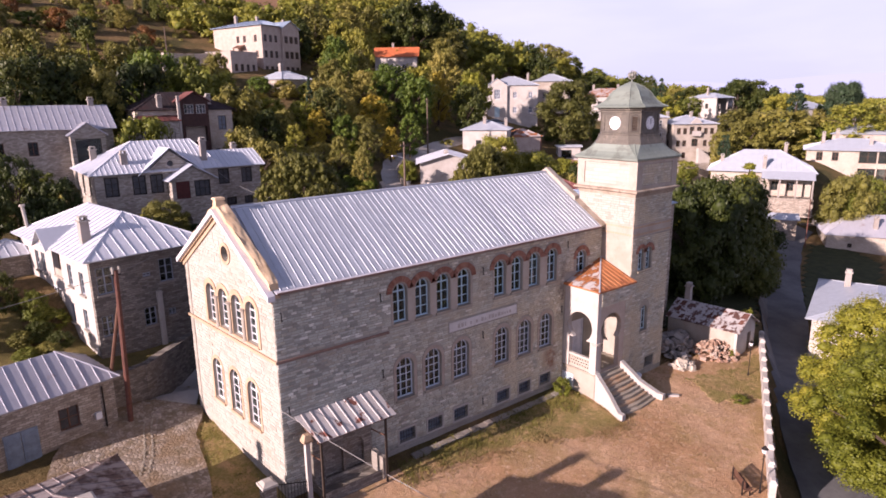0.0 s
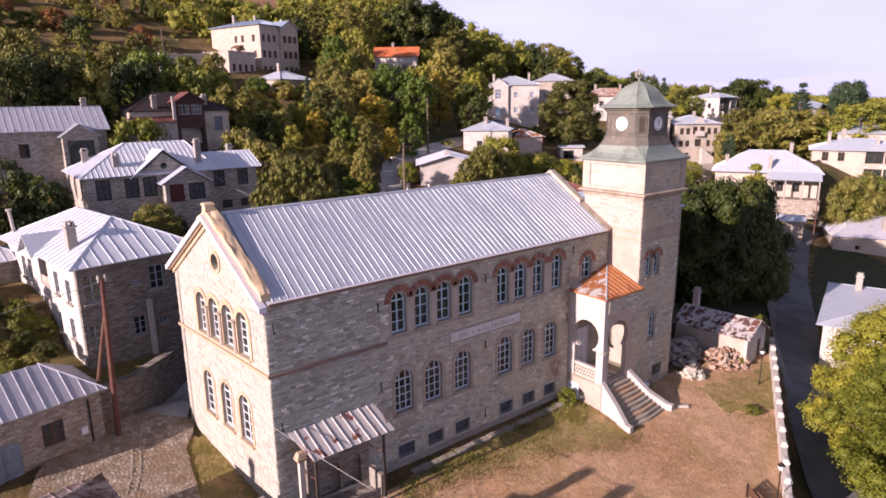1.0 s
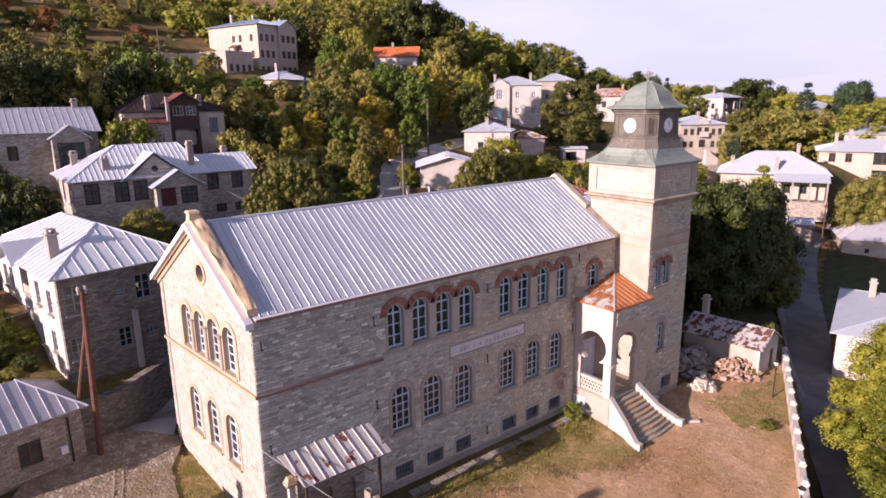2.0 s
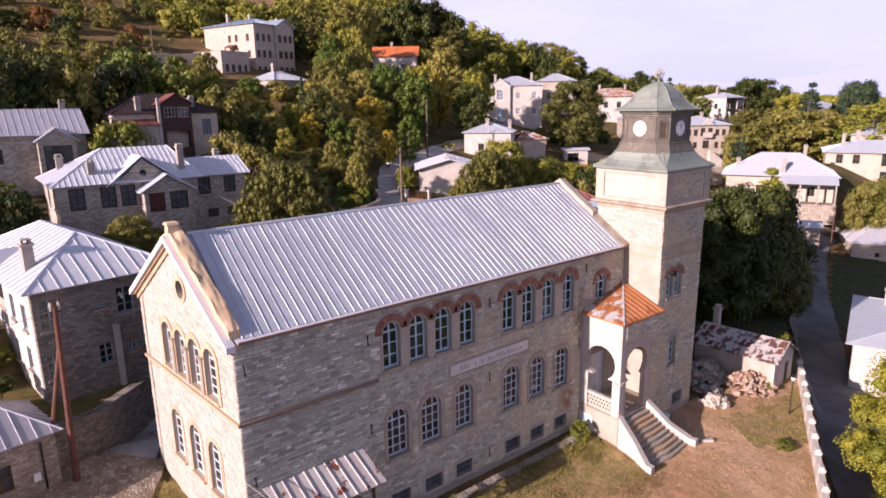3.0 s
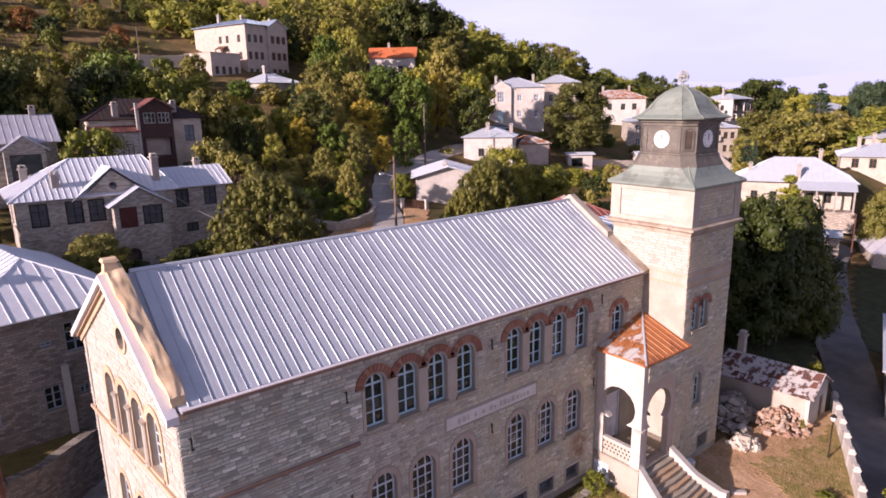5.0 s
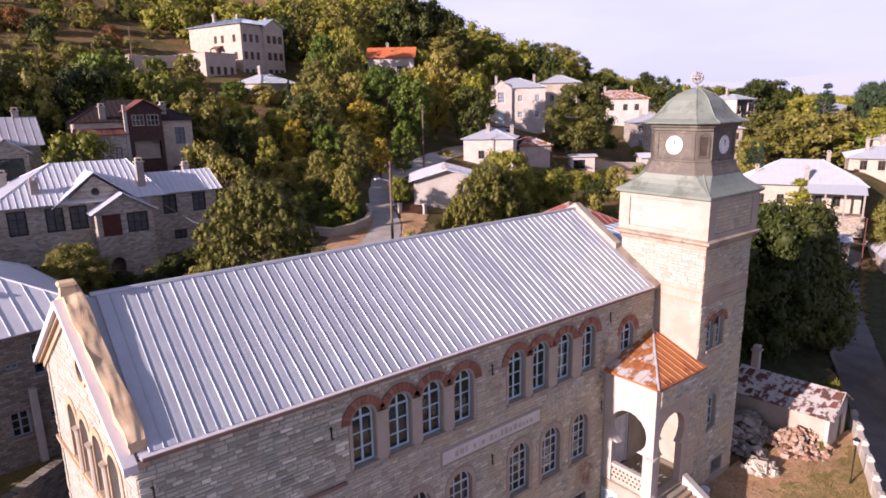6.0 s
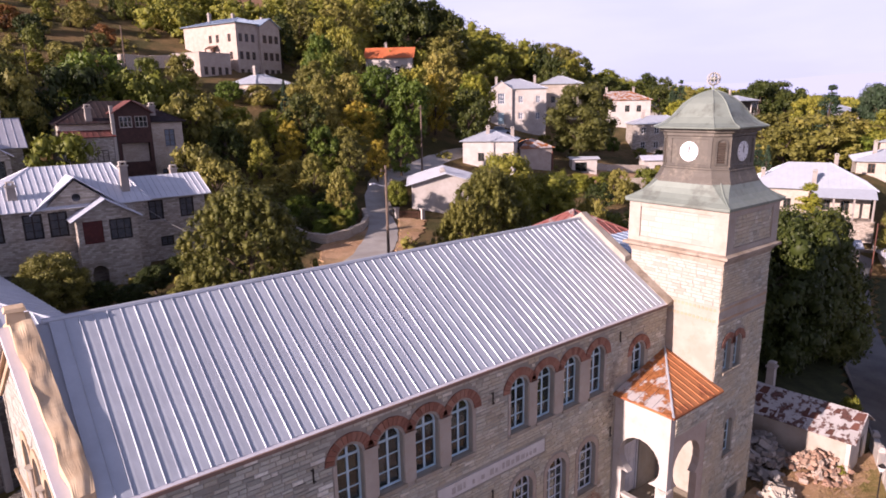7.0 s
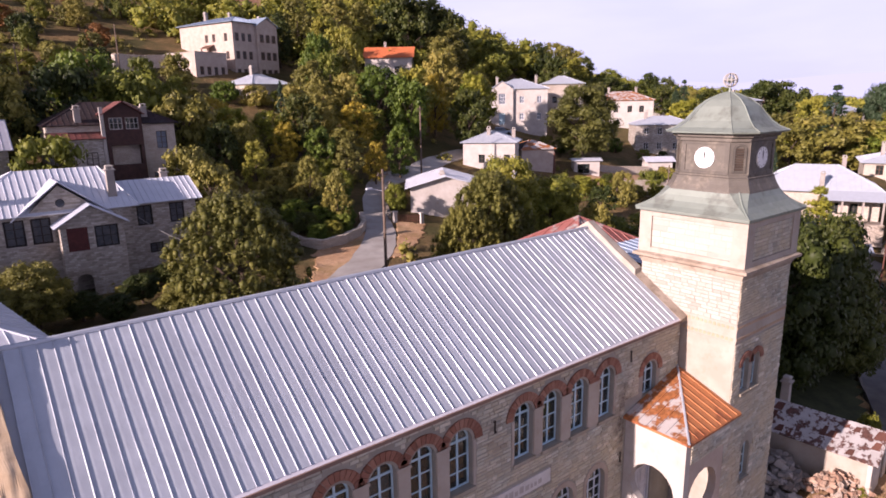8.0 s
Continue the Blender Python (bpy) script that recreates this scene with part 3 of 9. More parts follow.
def land(x, y):
    """The height of the ground."""
    p = sum(table(PROFILE, y + d) for d in (-2, -1, 0, 1, 2)) / 5
    p -= 1.0 * smooth(36, 50, x) + 1.6 * smooth(50, 90, x)
    if y > 20:
        p = 4 + (p - 4) * table(FALL, x)
    p -= 1.6 * smooth(11.5, 14, y) * smooth(20, 16.5, y) * smooth(7, 3, x)
    p -= 4.5 * math.exp(-((x - 98) / 22) ** 2 - ((y - 79) / 15) ** 2)
    p += 5.0 * smooth(90, 106, x) * smooth(-14, 4, y) * smooth(32, 18, y)
    p += 0.7 * smooth(-2, -6, x) * smooth(11.5, 15, y) * smooth(30, 20, y)
    p -= 3.0 * math.exp(-((x - 116) / 12) ** 2 - ((y - 45) / 9) ** 2)
    d = (WALL_B - WALL_A).normalized()
    q = Vector((x, y)) - WALL_A
    side = d.x * q.y - d.y * q.x
    p -= 2.0 * smooth(-0.3, -0.9, side) * smooth(90, 62, x)
    return p + 0.35 * noise.noise(Vector((x * 0.06, y * 0.06, 0))) * smooth(20, 60, y) + 0.06 * noise.noise(Vector((x * 0.5, y * 0.5, 3)))


def steps(lo, hi, fine0, fine1, d):
    inner = list(np.arange(fine0, fine1 + 0.01, d))
    out, x, s = [], fine1, d
    while x < hi:
        s *= 1.22
        x += s
        out.append(min(x, hi))
    left, x, s = [], fine0, d
    while x > lo:
        s *= 1.22
        x -= s
        left.append(max(x, lo))
    return left[::-1] + inner + out


def ground_sheet():
    xs, ys = steps(-3800, 3800, -24, 130, 1.1), steps(-3800, 3800, -24, 130, 1.1)
    verts = [(x, y, land(x, y)) for y in ys for x in xs]
    n = len(xs)
    faces = [(j * n + i, j * n + i + 1, (j + 1) * n + i + 1, (j + 1) * n + i) for j in range(len(ys) - 1) for i in range(n - 1)]
    me = bpy.data.meshes.new("ground")
    me.from_pydata(verts, [], faces)
    me.materials.append(GROUND)
    for p in me.polygons:
        p.use_smooth = True
    return tagged(new("ground", me), "hillside of dry grass, scrub and earth", "ground", kind="structure")


ground_sheet()


def strip(name, line, widths, mat, label, category, lift=0.05, across=4, step=1.2, edge=0.0):
    """A road or path laid on the ground along a line."""
    pts = [Vector(p) for p in line]
    rows = []
    for k, (a, b) in enumerate(zip(pts, pts[1:])):
        cnt = max(1, int((b - a).length / step))
        for i in range(cnt + (k == len(pts) - 2)):
            t = i / cnt
            p0, p3 = pts[max(k - 1, 0)], pts[min(k + 2, len(pts) - 1)]
            pos = 0.5 * ((2 * a) + (b - p0) * t + (2 * p0 - 5 * a + 4 * b - p3) * t * t + (3 * a - p0 - 3 * b + p3) * t ** 3)
            rows.append((pos, widths[k] + (widths[k + 1] - widths[k]) * t))
    bm = bmesh.new()
    grid = []
    for i, (p, w) in enumerate(rows):
        d = (rows[min(i + 1, len(rows) - 1)][0] - rows[max(i - 1, 0)][0]).normalized()
        s = Vector((-d.y, d.x))
        line_v = []
        for j in range(across + 1):
            f = j / across * 2 - 1
            q = p + s * f * (w / 2 + edge * noise.noise(Vector((p.x * 0.4, p.y * 0.4, f))))
            line_v.append(bm.verts.new((q.x, q.y, land(q.x, q.y) + lift)))
        line_v.insert(0, bm.verts.new((line_v[0].co.x, line_v[0].co.y, line_v[0].co.z - 0.6)))
        line_v.append(bm.verts.new((line_v[-1].co.x, line_v[-1].co.y, line_v[-1].co.z - 0.6)))
        grid.append(line_v)
    for r0, r1 in zip(grid, grid[1:]):
        for j in range(len(r0) - 1):
            bm.faces.new((r0[j], r1[j], r1[j + 1], r0[j + 1]))
    bmesh.ops.recalc_face_normals(bm, faces=bm.faces)
    return solid(name, bm, mat, label, category, kind="structure")


def patch(name, outline, mat, label, category, lift=0.05, d=0.8):
    """A patch of ground cover inside an outline."""
    xs, ys = [p[0] for p in outline], [p[1] for p in outline]

    def inside(x, y):
        c = False
        for (xa, ya), (xb, yb) in zip(outline, outline[1:] + outline[:1]):
            if (ya > y) != (yb > y) and x < (xb - xa) * (y - ya) / (yb - ya) + xa:
                c = not c
        return c
    bm = bmesh.new()
    made = {}

    def v(i, j):
        if (i, j) not in made:
            x, y = min(xs) + i * d, min(ys) + j * d
            made[i, j] = bm.verts.new((x, y, land(x, y) + lift))
        return made[i, j]
    for i in range(int((max(xs) - min(xs)) / d) + 1):
        for j in range(int((max(ys) - min(ys)) / d) + 1):
            x, y = min(xs) + (i + 0.5) * d, min(ys) + (j + 0.5) * d
            if inside(x + 0.5 * noise.noise(Vector((x, y, 1))), y + 0.5 * noise.noise(Vector((x, y, 7)))):
                bm.faces.new((v(i, j), v(i + 1, j), v(i + 1, j + 1), v(i, j + 1)))
    rim = [e for e in bm.edges if e.is_boundary]
    got = bmesh.ops.extrude_edge_only(bm, edges=rim)
    for g in got["geom"]:
        if isinstance(g, bmesh.types.BMVert):
            g.co.z -= 0.4
    return solid(name, bm, mat, label, category, kind="structure")


patch("yard", [(0.5, -0.9), (23, -2), (31, -2.5), (37.5, -4.2), (38.4, -5.2), (21, -14.7), (12, -24), (-6, -24), (-5, -12), (-1, -4)], YARD,
      "dry earth schoolyard with sparse yellow grass", "yard", 0.06, 0.6)
patch("foot_grass", [(5.8, -1.05), (19.8, -1.05), (20.0, -5.6), (17.0, -5.2), (13.5, -3.4), (9.0, -2.6), (5.8, -2.0)], THIN_GRASS, "olive-brown grass along the foot of the school", "grass", 0.085, 0.16)
patch("dry_patch", [(28.5, -4.6), (33.0, -5.8), (37.6, -5.7), (35.0, -7.3), (30.5, -9.3), (26.8, -7.6)], THIN_GRASS, "straw-coloured grass in front of the rubble", "grass", 0.085, 0.2)
patch("grass_verge", [(-3.2, 0.5), (0.3, 0.0), (-0.6, 8.5), (-2.6, 8.0)], THIN_GRASS, "short dry grass beside the gable wall", "grass", 0.07, 0.2)
patch("garden_lawn", [(-14, 14.5), (-8, 15), (-8.5, 22), (-14, 24)], LAWN, "green lawn in a walled garden", "lawn", 0.06, 0.5)
patch("dirt_shoulder", [(16.8, 23.6), (19.6, 27.0), (21.6, 30.2), (23.0, 33.0), (23.9, 34.2), (26.7, 35.2), (29.2, 36.4), (31.0, 37.6), (32.0, 37.2), (29.5, 34.0), (26.0, 30.4), (22.0, 26.8), (18.0, 22.8)], YARD, "bare brown earth beside the lane", "earth", 0.085, 0.25)
patch("gate_earth", [(28.0, 29.4), (31.6, 33.4), (33.2, 36.0), (35.0, 38.2), (37.0, 36.6), (35.2, 34.2), (31.8, 31.0), (29.2, 28.4)], YARD, "bare brown earth before the garden gate", "earth", 0.085, 0.25)
patch("bare_terrace", [(73.0, 44.4), (77.6, 48.4), (82.0, 50.8), (92.4, 47.2), (90.0, 43.8), (84.0, 42.2), (78.0, 42.8)], YARD, "bare pale earth of a garden terrace", "earth", 0.06, 0.6)
# two dark patches laid where the ground is in shade
patch("shade_grass", [(29.5, 0.8), (34.0, 1.2), (37.6, 1.4), (40.0, -3.0), (45.0, -1.6), (52.0, 1.6), (60.0, 5.0), (62.0, 11.0), (46.0, 12.0), (33.0, 9.0)], DARK_GRASS, "grass under the trees by the road, shade put into its colour", "grass", 0.06, 0.6)
patch("roadside_grass", [(58.5, -0.4), (66.0, 2.6), (76.0, 6.4), (84.0, 8.9), (88.0, 7.0), (84.0, 0.0), (70.0, -3.5), (60.0, -3.0)], DARK_GRASS, "dark grass below the road, shade put into its colour", "grass", 0.06, 0.7)
patch("field", [(40, 150), (75, 140), (120, 190), (110, 240), (40, 230)], FIELD, "reddish-brown bare field high on the slope", "field", 0.3, 5)
strip("lane", [(-7.5, -6), (-5.2, 0), (-3.9, 5), (-3.0, 10), (-0.8, 14.0), (2.5, 15.8), (8, 17.5), (14, 19.6), (19.4, 23.4), (23.0, 26.7), (27.0, 30.4), (30.6, 34.8), (32.4, 37.6), (34.5, 41.8), (36.7, 45.4),
               (39.4, 48.6), (43.6, 51.7), (48.2, 54.0), (52.2, 55.5), (56.6, 57.2), (62, 59.2), (70, 60)],
      [2.6, 2.6, 2.8, 3.2, 3.6, 3.6, 3.4, 3.4, 3.2, 3.2, 3.4, 3.1, 2.7, 2.4, 2.4, 2.6, 2.8, 2.8, 2.8, 2.8, 2.8, 2.8], TRACK, "pale worn concrete lane climbing between houses", "road", 0.105, 5, 1.0, 0.3)
strip("cobbled_path", [(-9.2, -3), (-7.2, 0), (-6.0, 4), (-5.4, 8), (-3.0, 11.5)], [6.0, 6.4, 7.0, 7.2, 5.2], COBBLE, "rough cobbled lane with a stone gutter", "path", 0.155, 6, 0.7, 0.4)
strip("road", [(10, -30), (19, -21.3), (26.8, -15.2), (37.6, -8.8), (48.4, -2.9), (55, 0.2), (62, 3.4), (69, 6.4), (76, 8.9), (83, 11.2), (90, 12.6)],
      [4.4, 4.4, 4.2, 4.2, 4.4, 4.6, 4.6, 4.2, 3.6, 3.0, 2.8], ROAD, "worn grey asphalt road below the yard wall", "road", 0.16, 5, 1.2, 0.15)


# ---- the school ----
EAVE, RIDGE, MID, DEEP, LONG = 9.6, 12.82, 4.87, 9.9, 23.87
SKEW = 0.093
school = thing("school_building", "long two-storey pale stone school with seamed metal roof", "building")
FRONT = Matrix.Identity(4)
g_len = math.hypot(1, SKEW)
# gable wall: x runs from the far corner to the near one, y inwards
GABLE = Matrix(((SKEW / g_len, 1 / g_len, 0, -SKEW * DEEP), (-1 / g_len, SKEW / g_len, 0, DEEP), (0, 0, 1, 0), (0, 0, 0, 1)))
G_W = DEEP * g_len
FOOT = -2.2

UPPER = [(6.55, 7.45), (8.0, 8.95), (9.45, 10.4), (10.95, 11.9), (13.8, 14.72), (15.22, 16.15), (16.75, 17.68), (18.4, 19.3)]
LOWER = [(6.62, 7.78), (8.55, 9.72), (10.62, 11.78), (13.88, 15.05), (15.87, 17.03), (17.83, 18.98)]
CELLAR = [(6.68, 7.76), (8.65, 9.72), (10.60, 11.66), (14.06, 15.14), (16.0, 17.05), (17.96, 18.98)]
UZ, LZ, CZ = (6.52, 8.66), (2.1, 4.43), (-0.55, 0.22)
PORCH_DOOR = (21.0, 22.3, 0.47, 3.25)

front_holes = [arch(a, b, *UZ) for a, b in UPPER] + [arch(a, b, *LZ) for a, b in LOWER] + [rect(a, b, *CZ) for a, b in CELLAR]
front_holes += [arch(21.3, 22.25, 6.6, 8.1), rect(*PORCH_DOOR)]
bm = bmesh.new()
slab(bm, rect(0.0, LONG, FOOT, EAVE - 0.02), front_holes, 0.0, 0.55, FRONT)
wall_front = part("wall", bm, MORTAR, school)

G_UP = [(10 - b, 10 - a) for a, b in ((6.25, 7.35), (4.75, 5.85), (3.25, 4.35), (1.7, 2.8))]
G_LOW = [(10 - b, 10 - a) for a, b in ((6.3, 7.5), (4.2, 5.4), (2.2, 3.4))]
gx = lambda y: G_W * (1 - y / DEEP)
apex_u = gx(MID)
circle = [(gx(4.5) + 0.40 * math.cos(2 * math.pi * i / 20), 10.65 + 0.40 * math.sin(2 * math.pi * i / 20)) for i in range(20)]
g_holes = [arch(a, b, 6.5, 8.68) for a, b in G_UP] + [arch(a, b, 1.85, 4.33) for a, b in G_LOW] + [circle]
bm = bmesh.new()
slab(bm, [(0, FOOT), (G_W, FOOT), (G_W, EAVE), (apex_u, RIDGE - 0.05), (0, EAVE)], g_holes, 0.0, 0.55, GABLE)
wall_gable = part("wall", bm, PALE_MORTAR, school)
bm = bmesh.new()
box(bm, -SKEW * DEEP, 33.4, DEEP - 0.5, DEEP, FOOT, EAVE - 0.02)
part("wall", bm, MORTAR, school)
bm = bmesh.new()
for z in (0.25, 5.2):
    box(bm, 0.6, LONG - 0.05, 0.6, DEEP - 0.6, z, z + 0.22)
box(bm, 12.3, 12.6, 0.6, DEEP - 0.6, FOOT, EAVE - 0.1)
part("floor", bm, INSIDE, school)


def masonry(parent, m, x0, x1, z0, z1, blocks, mat, course=(0.105, 0.165), long=(0.20, 0.52), seed=1, limit=None, pick=0, pick_test=None, proud=(0.012, 0.04)):
    """Coursed stones on a wall face, around the openings. Stones that pass pick_test become pieces of their own."""
    rnd = random.Random(seed)
    verts, faces, singles = [], [], []
    z = z0
    while z < z1 - 0.05:
        h = min(rnd.uniform(*course), z1 - z)
        lo, hi = x0, x1
        if limit:
            lo, hi = limit(z, z + h)
        free = [(lo, hi)]
        for blk in blocks:
            span = blk(z, z + h)
            if not span:
                continue
            nxt = []
            for a, b in free:
                if span[1] <= a or span[0] >= b:
                    nxt.append((a, b))
                    continue
                if span[0] - a > 0.06:
                    nxt.append((a, span[0]))
                if b - span[1] > 0.06:
                    nxt.append((span[1], b))
            free = nxt
        for a, b in free:
            x = a
            while x < b - 0.03:
                w = rnd.uniform(*long)
                if b - x - w < long[0] * 0.7:
                    w = b - x
                j, e, d = 0.009, 0.012, rnd.uniform(*proud)
                xa, xb, za, zb = x + j, x + w - j, z + j, z + h - j + rnd.uniform(-0.008, 0.004)
                if xb - xa > 0.05:
                    one = [(xa, 0.01, za), (xb, 0.01, za), (xb, 0.01, zb), (xa, 0.01, zb),
                           (xa + e, -d, za + e), (xb - e, -d, za + e * rnd.uniform(0.5, 1.5)), (xb - e * rnd.uniform(0.5, 2), -d, zb - e), (xa + e, -d, zb - e)]
                    one = [tuple(m @ Vector(p)) for p in one]
                    if pick_test and len(singles) < pick and pick_test(x, z):
                        singles.append(one)
                    else:
                        k = len(verts)
                        verts += one
                        faces += [(k + 4, k + 5, k + 6, k + 7), (k, k + 1, k + 5, k + 4), (k + 1, k + 2, k + 6, k + 5), (k + 2, k + 3, k + 7, k + 6), (k + 3, k, k + 4, k + 7)]
                x += w
        z += h
    me = bpy.data.meshes.new("stonework")
    me.from_pydata(verts, [], faces)
    me.materials.append(mat)
    ob = new("stonework", me)
    ob.parent = parent
    tagged(ob, kind="stuff")
    return singles


def stone_pieces(name, singles, mat, parent):
    for one in singles:
        me = bpy.data.meshes.new(name)
        me.from_pydata(one, [], [(4, 5, 6, 7), (0, 1, 5, 4), (1, 2, 6, 5), (2, 3, 7, 6), (3, 0, 4, 7)])
        me.materials.append(mat)
        new(name, me).parent = parent


def keep_out(x0, x1, z0, z1, head=0.0):
    """A stretch of wall that no stone covers; head: how much a round head above z1 narrows with height."""
    c, r = (x0 + x1) / 2, (x1 - x0) / 2

    def test(a, b):
        if b <= z0 + 0.01 or a >= z1 + head - 0.01:
            return None
        if head and a > z1:
            w = r * math.sqrt(max(1 - ((a - z1) / head) ** 2, 0))
            return (c - w, c + w) if w > 0.03 else None
        return (x0, x1)
    return test


# windows of the long front
BRICKS = []


def brick_arch(cx, zs, r, m, wide=0.30, n=13, deep=0.05, half=1.0):
    """Radial bricks over a round head."""
    for i in range(n):
        a0, a1 = math.pi * i / n + 0.012, math.pi * (i + 1) / n - 0.012
        ring_pts = [(cx + q * math.cos(a), zs + q * math.sin(a)) for q, a in ((r, a1), (r, a0), (r + wide, a0), (r + wide, a1))]
        BRICKS.append([tuple(m @ Vector((x, 0.01, z))) for x, z in ring_pts] + [tuple(m @ Vector((x, -deep, z))) for x, z in ring_pts])


front_blocks, pale = [], {1, 6}
for i, (a, b) in enumerate(UPPER):
    window(school, FRONT, a, b, *UZ, BLUE_PAINT, True, 2, 3, 0.20, STEP_STONE, i in pale, label="pale blue round-headed wooden window")
    r = (b - a) / 2
    brick_arch((a + b) / 2, UZ[1] - r, r + 0.10, FRONT, 0.31)
for a, b in ((UPPER[0], UPPER[3]), (UPPER[4], UPPER[7])):
    front_blocks.append(keep_out(a[0] - 0.16, b[1] + 0.16, UZ[0] - 0.14, UZ[1] - 0.45))
for a, b in UPPER:
    front_blocks.append(keep_out(a - 0.40, b + 0.40, UZ[1] - 0.45, UZ[1] - 0.42, 0.92))
for i, (a, b) in enumerate(LOWER):
    window(school, FRONT, a, b, *LZ, PALE_FRAME, True, 3, 4, 0.20, STEP_STONE, i in (2, 4), label="white round-headed wooden window")
    front_blocks.append(keep_out(a - 0.20, b + 0.20, LZ[0] - 0.14, LZ[1] - 0.58, 0.86))
for a, b in CELLAR:
    front_blocks.append(keep_out(a - 0.10, b + 0.10, CZ[0] - 0.12, CZ[1] + 0.14))
front_blocks += [keep_out(10.22, 15.72, 5.06, 5.72), keep_out(21.0, 22.5, 6.5, 7.7, 0.85), keep_out(20.1, 23.9, -2, 6.6), keep_out(20.1, 22.2, 6.1, 6.75)]
window(school, FRONT, 21.3, 22.25, 6.6, 8.1, BLUE_PAINT, True, 2, 2, 0.20, None, label="small blue round-headed window above the porch roof")
brick_arch(21.775, 8.1 - 0.475, 0.575, FRONT, 0.28, 11)
for a, b in zip(UPPER, UPPER[1:]):
    if b[0] - a[1] < 1:
        bm = bmesh.new()
        box(bm, a[1] + 0.03, b[0] - 0.03, -0.035, 0.0, UZ[0] - 0.05, UZ[1] - 0.46)
        box(bm, a[1] - 0.01, b[0] + 0.01, -0.06, 0.0, UZ[1] - 0.46, UZ[1] - 0.36)
        part("window_pier", bm, CREAM, school, "cream plastered pier between windows")
for a, b in ((UPPER[0], UPPER[3]), (UPPER[4], UPPER[7])):
    bm = bmesh.new()
    box(bm, a[0] - 0.14, a[0] - 0.02, -0.03, 0, UZ[0] - 0.05, UZ[1] - 0.5)
    part("window_jamb", bm, CREAM, school)
    bm = bmesh.new()
    box(bm, b[1] + 0.02, b[1] + 0.14, -0.03, 0, UZ[0] - 0.05, UZ[1] - 0.5)
    part("window_jamb", bm, CREAM, school)
for a, b in LOWER:
    bm = bmesh.new()
    ring(bm, arch(a - 0.01, b + 0.01, LZ[0], LZ[1] + 0.01), arch(a - 0.19, b + 0.19, LZ[0] - 0.001, LZ[1] + 0.24), -0.03, 0.01)
    part("window_surround", bm, DULL_STONE, school, "worn dull stone surround")
for a, b in CELLAR:
    bm = bmesh.new()
    ring(bm, rect(a, b, *CZ), rect(a - 0.09, b + 0.09, CZ[0] - 0.1, CZ[1] + 0.12), -0.04, 0.01)
    fr = part("cellar_window", bm, CONCRETE, school, "small barred cellar window")
    bm = bmesh.new()
    for k in range(1, 6):
        bar(bm, (a + (b - a) * k / 6, 0.10, CZ[0]), (a + (b - a) * k / 6, 0.10, CZ[1]), 0.014, 5)
    for k in (1, 2):
        bar(bm, (a, 0.10, CZ[0] + (CZ[1] - CZ[0]) * k / 3), (b, 0.10, CZ[0] + (CZ[1] - CZ[0]) * k / 3), 0.014, 5)
    part("grille", bm, IRON, fr)
    bm = bmesh.new()
    box(bm, a, b, 0.25, 0.27, *CZ)
    part("pane", bm, DIM_PANE, fr)

# plinth, string course, pavement at the foot
bm = bmesh.new()
box(bm, 0.0, 20.2, -0.05, -0.001, FOOT, -0.72)
part("plinth", bm, PLINTH, school, "grey plinth of large stones")
front_blocks.append(keep_out(0, 24, FOOT, -0.72))
for k in range(21):
    bm = bmesh.new()
    box(bm, 7.0 + k * 0.6, 7.56 + k * 0.6, -1.02 - 0.04 * (k % 3), -0.58, -1.6, land(7.3 + k * 0.6, -0.8) + 0.13 + 0.02 * (k % 2), taper=0.015)
    part("kerb_stone", bm, PLINTH, school)
bm = bmesh.new()
box(bm, -0.07, 6.2, -0.09, -0.001, 6.10, 6.22)
part("string_course", bm, RED_COURSE, school, "thin red-brown string course")
front_blocks.append(keep_out(-1, 6.25, 6.08, 6.25))

# small round-headed door shadows and iron ties
for x, z in ((5.75, 8.15), (12.85, 8.3), (20.3, 8.75), (5.75, 3.95), (12.85, 4.35), (0.35, 8.35), (0.4, 3.6), (12.85, 0.05), (19.9, 4.4)):
    bm = bmesh.new()
    bar(bm, (x, -0.06, z - 0.24), (x, -0.06, z + 0.24), 0.028, 6)
    bar(bm, (x - 0.07, -0.06, z + 0.22), (x + 0.02, -0.06, z + 0.12), 0.022, 5)
    bar(bm, (x + 0.07, -0.06, z - 0.22), (x - 0.02, -0.06, z - 0.12), 0.022, 5)
    part("wall_tie", bm, IRON, school, "black iron wall tie")

bm = bmesh.new()
box(bm, 10.3, 15.64, -0.05, 0.0, 5.12, 5.65)
board = part("inscription_panel", bm, SIGN_STONE, school, "pale stone panel with faded lettering")
bm = bmesh.new()
rnd = random.Random(5)
x = 10.9
while x < 15.1:
    w = rnd.uniform(0.10, 0.22)
    if not 11.9 < x < 12.15 and rnd.random() < 0.8:
        box(bm, x, x + w, -0.056, -0.049, 5.25, 5.25 + rnd.uniform(0.16, 0.26))
    x += w + 0.07
part("lettering", bm, LETTER, board, kind="stuff")

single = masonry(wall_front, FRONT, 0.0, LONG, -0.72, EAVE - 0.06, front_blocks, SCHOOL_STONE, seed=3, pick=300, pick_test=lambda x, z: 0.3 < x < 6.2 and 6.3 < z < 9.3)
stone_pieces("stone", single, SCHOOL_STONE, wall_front)

